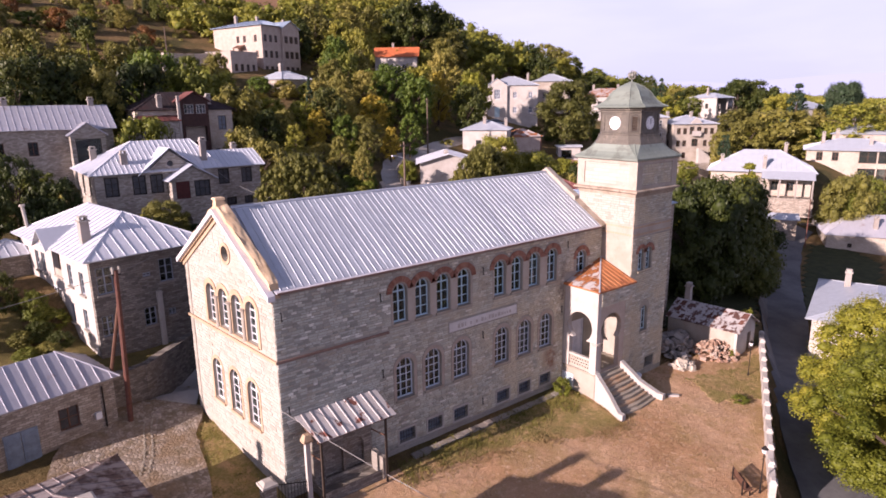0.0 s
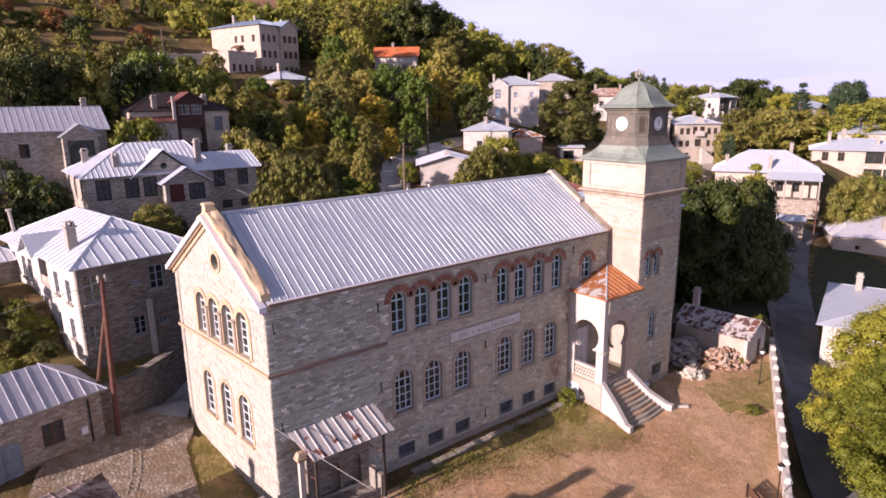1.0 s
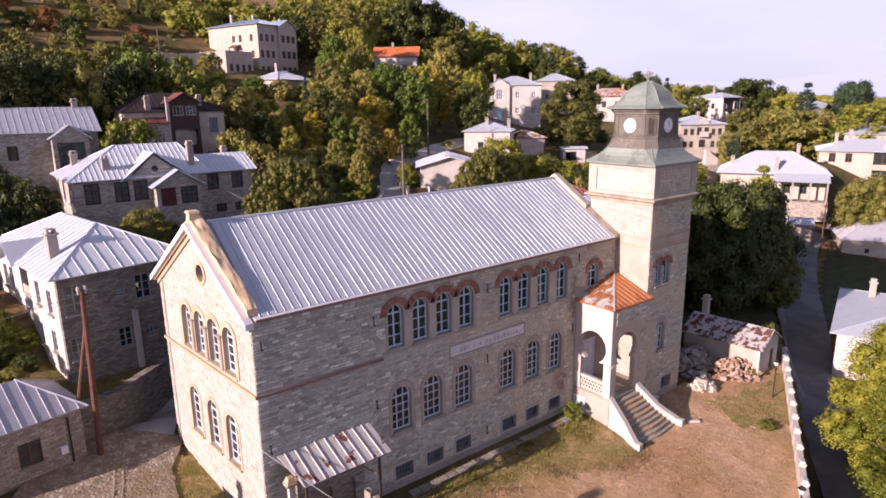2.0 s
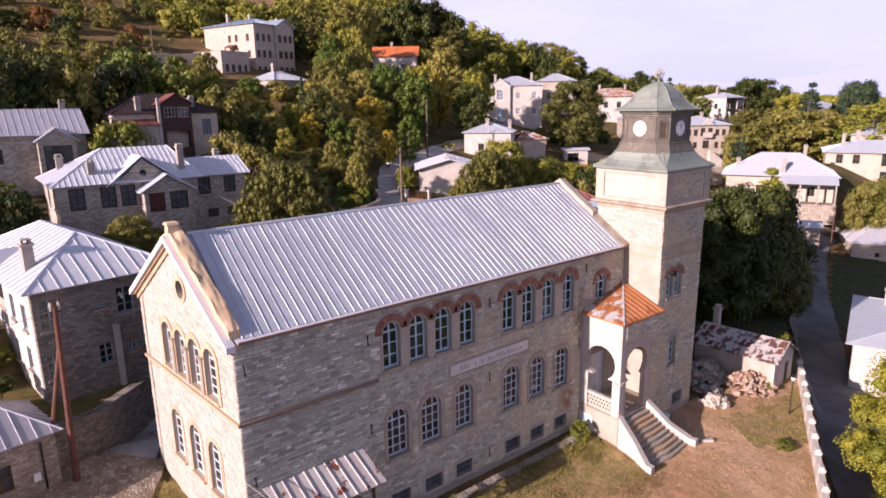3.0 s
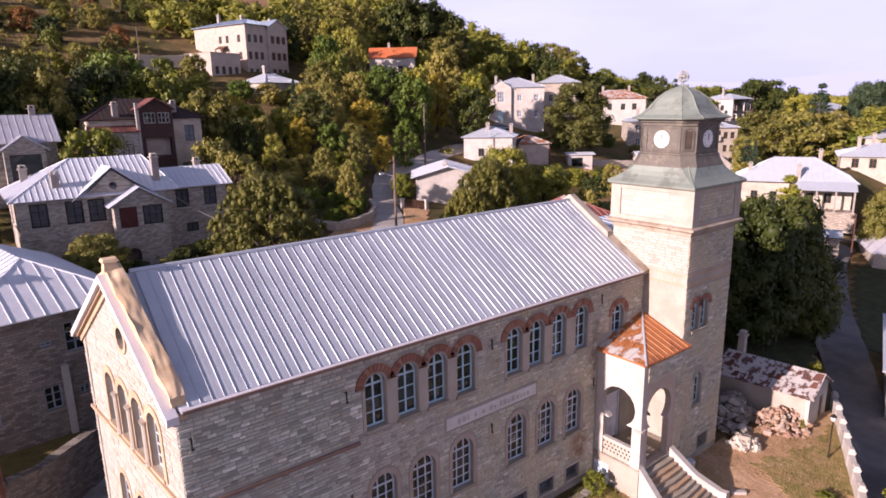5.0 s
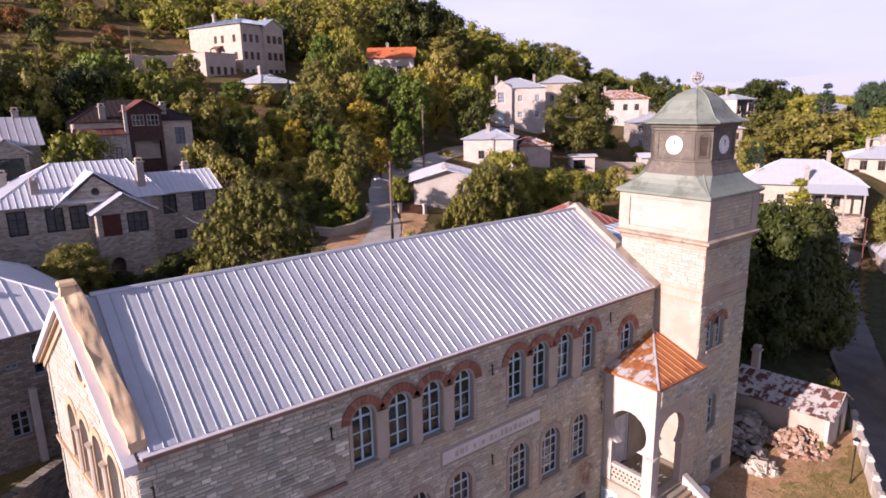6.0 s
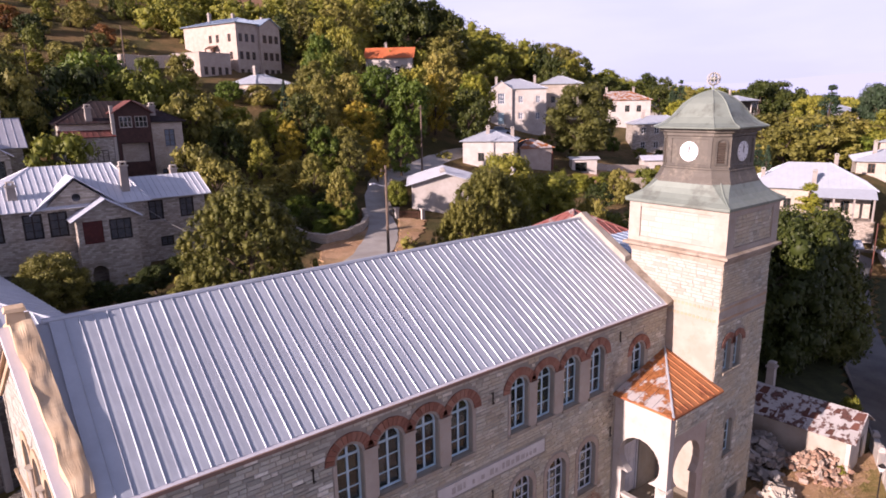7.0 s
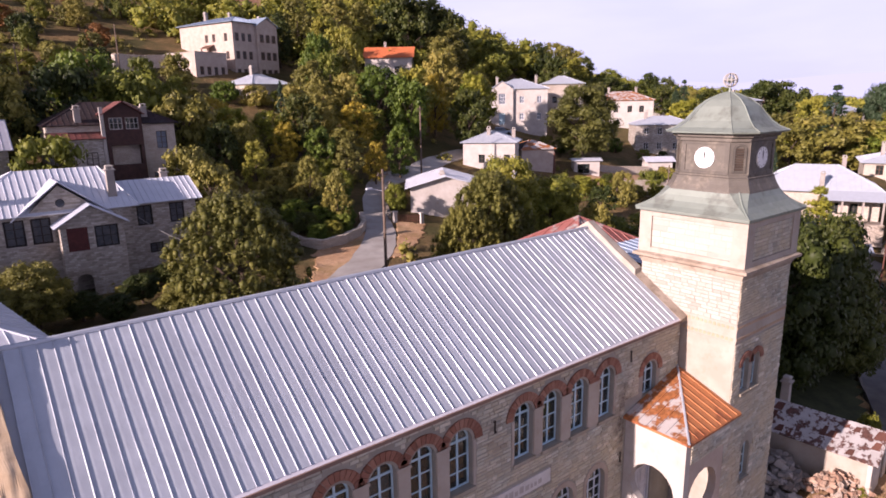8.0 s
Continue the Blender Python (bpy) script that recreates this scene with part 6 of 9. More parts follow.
def rough_stone(bm, r, rnd):
    """A broken block: a crooked box with knocked-off corners."""
    hx, hy, hz = r * rnd.uniform(0.7, 1.1), r * rnd.uniform(0.45, 0.9), r * rnd.uniform(0.25, 0.6)
    pts = [Vector((sx * hx * rnd.uniform(0.65, 1), sy * hy * rnd.uniform(0.65, 1), sz * hz * rnd.uniform(0.65, 1))) for sz in (-1, 1) for sx, sy in ((-1, -1), (1, -1), (1, 1), (-1, 1))]
    quad_box(bm, pts[:4], pts[4:])


rnd = random.Random(12)


def stone_heap(label, mat, count, x0, y0, x1, y1, wide, high, small, large):
    heap = thing("stone_heap", label, "rubble", group="heaps of rubble")
    shapes = []
    for k in range(9):
        bm = bmesh.new()
        rough_stone(bm, 1.0, rnd)
        shapes.append(mesh_of("stone", bm, mat))
    for k in range(count):
        t, u = rnd.random(), max(-1.9, min(1.9, rnd.gauss(0, 0.75)))
        dx, dy = x1 - x0, y1 - y0
        n = math.hypot(dx, dy)
        x, y = x0 + dx * t - dy / n * u * wide, y0 + dy * t + dx / n * u * wide
        top = high * math.exp(-u * u * 1.2) * (0.55 + 0.45 * math.sin(math.pi * (0.15 + 0.7 * t)))
        ob = new("stone", shapes[k % 9])
        ob.parent = heap
        ob.matrix_basis = pose(x, y, land(x, y) + top * rnd.random() ** 0.6 + 0.05, rnd.uniform(-40, 40), rnd.uniform(-40, 40), rnd.uniform(0, 360)) @ Matrix.Scale(rnd.uniform(small, large), 4)


stone_heap("heap of grey broken slabs in the tower's shade", SLAB_STONE, 260, 29.8, -1.6, 33.4, -1.2, 1.2, 1.2, 0.14, 0.36)
stone_heap("heap of reddish broken stones against the shed", RUBBLE_STONE, 290, 32.4, -3.0, 34.9, -4.6, 0.7, 1.25, 0.10, 0.25)
stone_heap("pale rocks in front of the rubble", PALE_ROCK, 46, 28.8, -3.5, 30.2, -3.7, 0.45, 0.5, 0.18, 0.42)
gutter = thing("stone_gutter", "pale kerb stones of the gutter along the cobbled lane", "kerb", kind="structure")
for k in range(17):
    for s in (-0.2, 0.2):
        p = Vector((-5.15, 5.66)).lerp(Vector((-3.67, 10.26)), k / 16) + Vector((s + 0.10 * math.sin(k * 0.35), 0))
        bm = bmesh.new()
        box(bm, -0.06, 0.06, -0.22, 0.22, -0.2, 0.02 + 0.01 * (k % 3), taper=0.015)
        ob = part("kerb_stone", bm, STEP_STONE, gutter)
        ob.matrix_basis = pose(p.x, p.y, land(p.x, p.y) + 0.14, 0, 0, rnd.uniform(-6, 6) - 8)


# ---- houses ----
def sides_of(w, d):
    return {"S": Matrix(((1, 0, 0, 0), (0, 1, 0, -d / 2), (0, 0, 1, 0), (0, 0, 0, 1))),
            "N": Matrix(((-1, 0, 0, 0), (0, -1, 0, d / 2), (0, 0, 1, 0), (0, 0, 0, 1))),
            "W": Matrix(((0, 1, 0, -w / 2), (-1, 0, 0, 0), (0, 0, 1, 0), (0, 0, 0, 1))),
            "E": Matrix(((0, -1, 0, w / 2), (1, 0, 0, 0), (0, 0, 1, 0), (0, 0, 0, 1)))}


def house(name, label, x, y, w, d, yaw, base, eave, rise, wall=None, roof=None, kind="hip", wins=None, chims=(), over=0.4, gap=0.6, frame=None, seams=0.05,
          group="village houses", rows=2, sill=None, wall_s=None, deep=0.10, lower=0.0, bars=0.07, glass=None, open_holes=None, ridge=None):
    """A house about its own middle: four walls with openings, a hipped or gabled sheet roof, windows, chimneys."""
    ob = thing(name, label, "house", pose(x, y, base, 0, 0, yaw), group)
    wall, roof, frame = wall or PALE_WALL, roof or ZINC_SPOT, frame or DARK_WOOD
    h = eave - base
    wins = wins or {}
    for key, m in sides_of(w, d).items():
        half = w / 2 if key in "SN" else d / 2 - 0.352
        lo = -2.5 - lower
        out = rect(-half, half, lo, h)
        if kind == "gable" and key in "WE":
            out = [(-half, lo), (half, lo), (half, h), (0, h + rise * (1 - 0.35 / (d / 2))), (-half, h)]
        if kind == "gable_s" and key in "SN":
            out = [(-half, lo), (half, lo), (half, h), (0, h + rise), (-half, h)]
        holes = [rect(u - ww / 2, u + ww / 2, z, z + hh) for u, z, ww, hh in list(wins.get(key, ())) + list((open_holes or {}).get(key, ()))]
        bm = bmesh.new()
        slab(bm, out, holes, 0, 0.35, m)
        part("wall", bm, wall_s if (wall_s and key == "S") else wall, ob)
        for u, z, ww, hh in wins.get(key, ()):
            window(ob, m, u - ww / 2, u + ww / 2, z, z + hh, frame, False, 2, rows, deep, sill, w=bars, glass=glass)
    X, Y, o = w / 2 + over, d / 2 + over, over * rise / (min(w, d) / 2)
    z0, z1 = h - o * 0.6, h + rise
    if kind == "hip":
        if w >= d:
            ra, rb = ridge or ((d - w) / 2, (w - d) / 2)
            slopes = [[(-X, -Y, z0), (X, -Y, z0), (rb, 0, z1), (ra, 0, z1)], [(X, -Y, z0), (X, Y, z0), (rb, 0, z1)],
                      [(X, Y, z0), (-X, Y, z0), (ra, 0, z1), (rb, 0, z1)], [(-X, Y, z0), (-X, -Y, z0), (ra, 0, z1)]]
        else:
            r = (d - w) / 2
            slopes = [[(-X, -Y, z0), (X, -Y, z0), (0, -r, z1)], [(X, -Y, z0), (X, Y, z0), (0, r, z1), (0, -r, z1)],
                      [(X, Y, z0), (-X, Y, z0), (0, r, z1)], [(-X, Y, z0), (-X, -Y, z0), (0, -r, z1), (0, r, z1)]]
    elif kind == "gable":
        slopes = [[(-X, -Y, z0), (X, -Y, z0), (X, 0, z1), (-X, 0, z1)], [(X, Y, z0), (-X, Y, z0), (-X, 0, z1), (X, 0, z1)]]
    else:
        slopes = [[(X, -Y, z0), (X, Y, z0), (0, Y, z1), (0, -Y, z1)], [(-X, Y, z0), (-X, -Y, z0), (0, -Y, z1), (0, Y, z1)]]
    roofs = roof if isinstance(roof, list) else [roof] * len(slopes)
    for k, (poly, rm) in enumerate(zip(slopes, roofs)):
        bm = bmesh.new()
        plate(bm, poly, 0.07)
        slope = part("roof_slope", bm, rm, ob)
        if seams:
            seams_on(slope, poly, gap, rm, seams)
    if kind == "hip":
        for poly in slopes:
            bm = bmesh.new()
            bar(bm, poly[0], poly[-1], 0.06, 6)
            part("hip_cap", bm, roofs[0], ob)
    bm = bmesh.new()
    box(bm, -w / 2 + 0.34, w / 2 - 0.34, -d / 2 + 0.34, d / 2 - 0.34, h - 0.25, h - 0.1)
    part("ceiling", bm, INSIDE, ob)
    for cx, cy, top in chims:
        chimney(ob, cx, cy, h - 0.1, h + top)
    return ob


# left house: lane flank coloured dark for shade, sunlit front to the west
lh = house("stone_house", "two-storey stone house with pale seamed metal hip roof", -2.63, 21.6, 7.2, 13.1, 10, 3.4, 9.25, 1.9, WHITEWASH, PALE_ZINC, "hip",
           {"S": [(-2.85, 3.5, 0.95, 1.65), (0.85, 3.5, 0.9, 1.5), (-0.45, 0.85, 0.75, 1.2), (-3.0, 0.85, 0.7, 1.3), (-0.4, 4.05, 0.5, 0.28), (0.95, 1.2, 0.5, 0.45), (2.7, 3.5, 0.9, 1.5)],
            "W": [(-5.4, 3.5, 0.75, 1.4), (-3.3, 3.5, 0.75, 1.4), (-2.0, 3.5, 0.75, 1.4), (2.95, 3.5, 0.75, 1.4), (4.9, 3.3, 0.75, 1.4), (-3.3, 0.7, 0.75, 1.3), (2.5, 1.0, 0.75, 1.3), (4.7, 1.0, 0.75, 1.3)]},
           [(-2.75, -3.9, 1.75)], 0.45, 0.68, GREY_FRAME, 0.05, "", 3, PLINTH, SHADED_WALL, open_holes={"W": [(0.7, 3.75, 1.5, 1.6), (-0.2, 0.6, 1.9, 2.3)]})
LW = sides_of(7.2, 13.1)["W"]
# shaded loggia behind its opening, with a low parapet
bm = bmesh.new()
box(bm, -0.2, 1.6, 1.1, 1.16, 3.5, 5.5, LW)
box(bm, -0.26, -0.2, 0.36, 1.1, 3.5, 5.5, LW)
box(bm, 1.6, 1.66, 0.36, 1.1, 3.5, 5.5, LW)
box(bm, -0.2, 1.6, 0.36, 1.1, 3.44, 3.5, LW)
part("loggia", bm, BROWN_WOOD, lh, "brown boarded loggia behind the front")
bm = bmesh.new()
box(bm, -0.12, 1.52, -0.05, 0.06, 3.62, 3.74, LW)
box(bm, -0.05, 1.45, 0.05, 0.13, 3.752, 4.2, LW)
part("loggia_parapet", bm, CREAM, lh)
# glazed garden bay under it
window(lh, LW @ pose(0, -0.04, 0), -1.13, 0.73, 0.62, 2.88, WHITE_PAINT, False, 4, 4, 0.05, None, name="glazed_bay", label="white many-paned glazed bay", w=0.09)
# gabled dormer over the sunny front
bm = bmesh.new()
slab(bm, [(-1.45, 5.72), (0.85, 5.72), (-0.30, 6.72)], [[(-0.75, 5.85), (0.15, 5.85), (-0.30, 6.4)]], -0.32, -0.14, LW)
part("dormer_wall", bm, CREAM, lh)
for y0, turn in ((1.75, 1), (-1.15, -1)):
    poly = [(-4.25, y0, 5.55), (-4.25, 0.30, 6.82), (-1.9, 0.30, 6.82)]
    bm = bmesh.new()
    plate(bm, poly if turn > 0 else poly[::-1], 0.05)
    bmesh.ops.recalc_face_normals(bm, faces=bm.faces)
    part("dormer_roof", bm, PALE_ZINC, lh)
bm = bmesh.new()
box(bm, 0.02, 0.30, -6.82, -6.56, -0.6, 3.0)
part("flue", bm, CONCRETE, lh)
bm = bmesh.new()
bar(bm, (-3.2, 5.9, 5.6), (-3.3, 6.1, 7.6), 0.11, 8)
bar(bm, (-3.3, 6.1, 7.6), (-3.3, 6.1, 7.75), 0.19, 8)
part("stove_pipe", bm, CONCRETE, lh)
house("garden_lean_to", "small lean-to outhouse with pale metal roof", -8.2, 27.6, 3.2, 3.6, 10, 3.4, 7.9, 0.8, RUBBLE_WALL, PALE_ZINC, "hip", {}, [], 0.3, 0.6, DARK_WOOD, 0.04, "")

# small huts by the lane
hut = house("stone_hut", "low stone hut with grey seamed metal roof", -9.65, 11.8, 8.2, 4.0, 12, -0.2, 3.4, 1.45, RUBBLE_WALL, ZINC_SPOT, "hip",
            {"S": [(1.7, 1.3, 1.0, 1.25)]}, [], 0.3, 0.62, BROWN_WOOD, 0.05, "", 2, PLINTH, glass=DARK_PANE)
for k in (0, 1):
    bm = bmesh.new()
    box(bm, -1.35 + k * 0.78, -0.6 + k * 0.78, -2.06, -2.002, 0.0, 2.15)
    for z in (0.4, 1.35):
        box(bm, -1.25 + k * 0.78, -0.7 + k * 0.78, -2.09, -2.061, z - 0.25, z + 0.55)
    part("door", bm, BLUE_PAINT_DULL, hut, "faded blue-grey panelled door leaf")
bm = bmesh.new()
bar(bm, (3.45, -2.08, -0.6), (3.45, -2.08, 3.1), 0.045, 6)
part("drainpipe", bm, IRON, hut)
bm = bmesh.new()
box(bm, 2.95, 3.25, -2.14, -2.002, 1.3, 1.7)
part("meter_box", bm, WHITE_PAINT, hut)
hut_b = house("low_outbuilding", "low outbuilding with rust-stained metal roof", -10.0, 1.0, 7.4, 6.0, 6, -0.4, 1.75, 1.0, RUBBLE_WALL, [SLATE_SHEET, SLATE_SHEET, SLATE_SHEET, ZINC], "hip",
              {}, [], 0.3, 0.6, DARK_WOOD, 0.05, "")
# unseen house, added so its roof and chimney shade the gable foot
house("unseen_west_house", "unseen stone house added to shade the gable foot", -23.5, 0.1, 7.0, 6.4, 0, -0.5, 3.3, 1.2, RUBBLE_WALL, ZINC, "hip", {}, [(2.0, 2.8, 4.2)], 0.4, 0.8, DARK_WOOD, 0.05, "")
house("neighbour_house", "stone house west of the yard", -11.2, -9.0, 9.5, 7.0, 4, -1.5, 4.0, 1.9, RUBBLE_WALL, ZINC, "hip", {}, [(2.6, 3.1, 1.8), (2.6, 1.0, 1.75)], 0.4, 0.8, DARK_WOOD, 0.05, "")

# terrace wall below the left house
def stone_wall(name, line, top, thick, mat, label, drop=1.5, cap=True):
    ob = thing(name, label, "wall", kind="structure")
    pts = [Vector(p) for p in line]
    for k, (a, b) in enumerate(zip(pts, pts[1:])):
        dd = (b - a).normalized()
        s = Vector((-dd.y, dd.x)) * thick / 2
        t0, t1 = top[k], top[k + 1]
        e = dd * thick * 0.3
        bm = bmesh.new()
        z0, z1 = land(a.x, a.y) - drop, land(b.x, b.y) - drop
        quad_box(bm, [(*(a - s - e), z0), (*(b - s + e), z1), (*(b + s + e), z1), (*(a + s - e), z0)], [(*(a - s - e), t0), (*(b - s + e), t1), (*(b + s + e), t1), (*(a + s - e), t0)])
        part("wall_length", bm, mat, ob)
        if cap:
            bm = bmesh.new()
            n = max(2, int((b - a).length / 0.6))
            for i in range(n):
                p, q = a.lerp(b, i / n + 0.01), a.lerp(b, (i + 1) / n - 0.01)
                zz0, zz1 = t0 + (t1 - t0) * i / n, t0 + (t1 - t0) * (i + 1) / n
                hh = 0.07 + 0.05 * ((i * 7919) % 5) / 5
                s2 = s * 1.12
                quad_box(bm, [(*(p - s2), zz0), (*(q - s2), zz1), (*(q + s2), zz1), (*(p + s2), zz0)], [(*(p - s2), zz0 + hh), (*(q - s2), zz1 + hh), (*(q + s2), zz1 + hh), (*(p + s2), zz0 + hh)])
            part("coping", bm, mat, ob, kind="stuff")
    return ob


# lane wall takes the darkened rubble, as the lane lies in deep shade
stone_wall("lane_wall", [(-5.6, 11.9), (-3.2, 12.6), (0.2, 15.2), (3.6, 18.2)], [2.7, 2.7, 2.9, 3.6], 0.45, SHADED_WALL, "dry rubble retaining wall along the lane")
stone_wall("garden_wall", [(-14.5, 26.5), (-9.8, 25.2)], [6.8, 6.8], 0.6, RUBBLE_WALL, "rough rubble wall behind the garden")
stone_wall("verge_wall", [(23.2, 39.0), (23.4, 36.4), (24.4, 34.4), (26.7, 34.9), (29.2, 36.2), (30.8, 37.9), (32.0, 40.4)], [7.6, 7.3, 7.25, 7.3, 7.45, 7.7, 8.1], 0.4, PALE_WALL, "curved pale stone wall at the bend of the lane")
stone_wall("lane_kerb_wall", [(34.5, 38.9), (36.2, 42.2), (38.2, 45.6), (40.6, 48.0)], [7.6, 8.3, 9.2, 9.9], 0.3, SHADED_WALL, "low dark rubble wall between lane and bungalow garden")
stone_wall("terrace_wall", [(82.2, 51.0), (86.4, 49.8), (92.6, 47.6)], [land(82.2, 51.0) + 1.0, land(86.4, 49.8) + 1.0, land(92.6, 47.6) + 1.3], 0.5, PALE_WALL, "low pale stone wall above the bare garden terrace")
terr = bmesh.new()
quad_box(terr, [(-5.6, 12.1, -0.5), (-3.2, 12.8, -0.5), (4.5, 19.0, -0.5), (2, 30, -0.5), (-14, 27, -0.5), (-11, 13.2, -0.5)],
         [(-5.6, 12.1, 2.6), (-3.2, 12.8, 2.6), (4.5, 19.0, 3.0), (2, 30, 3.8), (-14, 27, 3.9), (-11, 13.2, 3.4)])
solid("garden_terrace", terr, LAWN, "raised garden terrace behind the lane wall", "terrace", kind="structure")

# house with dark windows below the hill
dh = house("manor_house", "grey stone house with dark wooden windows and seamed roof", 4.35, 38.9, 10.6, 8.4, 0, 6.0, 12.25, 2.4, DARK_WALL, PALE_ZINC, "hip",
           {"S": [(-4.0, 4.05, 1.15, 1.75), (-1.75, 4.05, 1.15, 1.75), (-0.25, 4.05, 1.15, 1.75), (-3.8, 0.9, 1.0, 0.9), (-1.0, 0.9, 0.8, 0.9)],
            "W": [(-1.5, 4.0, 1.0, 1.7), (1.8, 4.0, 1.0, 1.7)]},
           [(-4.1, 2.2, 1.6), (-2.6, -3.2, 1.4), (4.4, -3.3, 2.3)], 0.5, 0.42, IRON, 0.05, "", 3, CONCRETE, bars=0.12, glass=MANOR_PANE, ridge=(-1.1, 4.2))
wing = house("manor_wing", "lower stone wing with dark windows and seamed roof", 12.2, 39.6, 5.2, 5.4, 0, 6.0, 12.0, 1.35, DARK_WALL, PALE_ZINC, "gable",
             {"S": [(-1.2, 4.1, 1.1, 1.55), (1.15, 4.1, 1.1, 1.55), (-0.6, 1.9, 1.0, 0.8), (1.2, 1.9, 0.9, 0.8)]}, [(1.5, 1.5, 1.6)], 0.45, 0.42, IRON, 0.05, "", 3, CONCRETE, bars=0.12, glass=MANOR_PANE)
bm = bmesh.new()
slab(bm, [(-1.2, 5.9), (3.5, 5.9), (1.0, 7.9)], [[(1.0 + 0.28 * math.cos(a), 6.7 + 0.28 * math.sin(a)) for a in np.linspace(0, 2 * math.pi, 15)[:-1]]], -4.45, -4.1)
part("gablet_wall", bm, DARK_WALL, dh)
bm = bmesh.new()
plate(bm, [(4.05, -4.75, 5.75), (1.0, 0.0, 8.02), (1.0, -4.75, 8.1)][::-1], 0.06)
plate(bm, [(-1.9, -4.75, 5.75), (1.0, -4.75, 8.1), (1.0, 0.0, 8.02)][::-1], 0.06)
bmesh.ops.recalc_face_normals(bm, faces=bm.faces)
part("gablet_roof", bm, PALE_ZINC, dh)
P0, P1, PC = 0.62, 4.45, 2.5
bm = bmesh.new()
slab(bm, rect(P0, P1, -2.5, 5.35), [rect(P0 + 0.35, P0 + 1.6, 3.5, 5.1), rect(P0 + 2.0, P0 + 3.45, 3.6, 5.1), arch(P0 + 0.55, P0 + 1.55, 0.3, 1.9)], -5.6, -5.25)
box(bm, P0, P0 + 0.35, -5.25, -4.25, -2.5, 5.35)
box(bm, P1 - 0.35, P1, -5.25, -4.25, -2.5, 5.35)
slab(bm, [(P0, 5.35), (P1, 5.35), (PC, 6.5)], [], -5.6, -5.4)
part("porch_wall", bm, DARK_WALL, dh)
PM = pose(0, -5.6, 0)
window(dh, PM, P0 + 2.0, P0 + 3.45, 3.6, 5.1, IRON, False, 3, 2, 0.1, None, w=0.1, glass=MANOR_PANE)
for k in range(5):
    bm = bmesh.new()
    box(bm, P0 + 0.35 + k * 0.25, P0 + 0.6 + k * 0.25, -5.5 - 0.012 * (k % 2), -5.44, 3.5, 5.1)
    part("shutter_board", bm, RED_DOOR, dh, "dark red shutter board")
for poly in ([(P1 + 0.35, -5.95, 5.2), (P1 + 0.35, -4.1, 5.2), (PC, -4.1, 6.62), (PC, -5.95, 6.62)], [(P0 - 0.4, -4.1, 5.2), (P0 - 0.4, -5.95, 5.2), (PC, -5.95, 6.62), (PC, -4.1, 6.62)]):
    bm = bmesh.new()
    plate(bm, poly, 0.06)
    seams_on(part("porch_roof", bm, PALE_ZINC, dh), poly, 0.42, PALE_ZINC, 0.05)

# ruinous dark house above it
dk = house("derelict_house", "derelict stone house with rusty dark roof and glazed bay", 12.7, 56.5, 11.0, 7.2, 0, 11.0, 17.5, 2.0, PALE_WALL, DARK_SHEET, "hip",
           {"S": [(4.2, 3.9, 1.0, 1.7), (3.6, 0.4, 0.9, 1.2)]},
           [(-2.9, -3.3, 1.3), (3.0, -2.6, 1.4)], 0.35, 0.5, DARK_WOOD, 0.04, "", 3, CONCRETE, glass=DIM_PANE)
bm = bmesh.new()
slab(bm, [(-0.9, -2.5), (2.3, -2.5), (2.3, 7.4), (0.7, 8.35), (-0.9, 7.4)], [rect(-0.55, 0.6, 5.9, 7.0), rect(0.85, 2.0, 5.9, 7.0), rect(-0.55, 2.0, 2.6, 4.4)], -4.6, -4.4)
box(bm, -0.9, -0.65, -4.4, -3.55, -2.5, 7.4)
box(bm, 2.05, 2.3, -4.4, -3.55, -2.5, 7.4)
part("bay_wall", bm, OLD_BOARD, dk, "dark brown boarded bay")
for a, b in ((-0.55, 0.6), (0.85, 2.0)):
    window(dk, pose(0, -4.6, 0), a, b, 5.9, 7.0, CONCRETE, False, 3, 2, 0.05)
bm = bmesh.new()
plate(bm, [(2.6, -4.9, 7.3), (2.6, -1.5, 7.3), (0.7, -1.5, 8.5), (0.7, -4.9, 8.5)], 0.06)
plate(bm, [(-1.2, -1.5, 7.3), (-1.2, -4.9, 7.3), (0.7, -4.9, 8.5), (0.7, -1.5, 8.5)], 0.06)
part("bay_roof", bm, DULL_RED, dk)
skirt = [(-5.7, -4.9, 5.15), (-1.0, -4.9, 5.15), (-1.0, -3.62, 5.75), (-5.7, -3.62, 5.75)]
bm = bmesh.new()
plate(bm, skirt, 0.06)
seams_on(part("skirt_roof", bm, DULL_RED, dk, "dull red sheet lean-to roof"), skirt, 0.5, DULL_RED, 0.04)
bm = bmesh.new()
box(bm, -5.45, -1.28, -4.6, -3.62, -2.5, 5.12)
part("front_bay", bm, DARK_WALL, dk)
for u in (-4.3, -2.3):
    window(dk, pose(0, -4.62, 0), u - 0.5, u + 0.5, 2.2, 3.9, DARK_WOOD, False, 2, 3, 0.0, CONCRETE, glass=DIM_PANE)
bm = bmesh.new()
box(bm, -1.25, -0.95, -4.62, -4.3, -2.5, 8.0)
part("drain_shaft", bm, CONCRETE, dk)

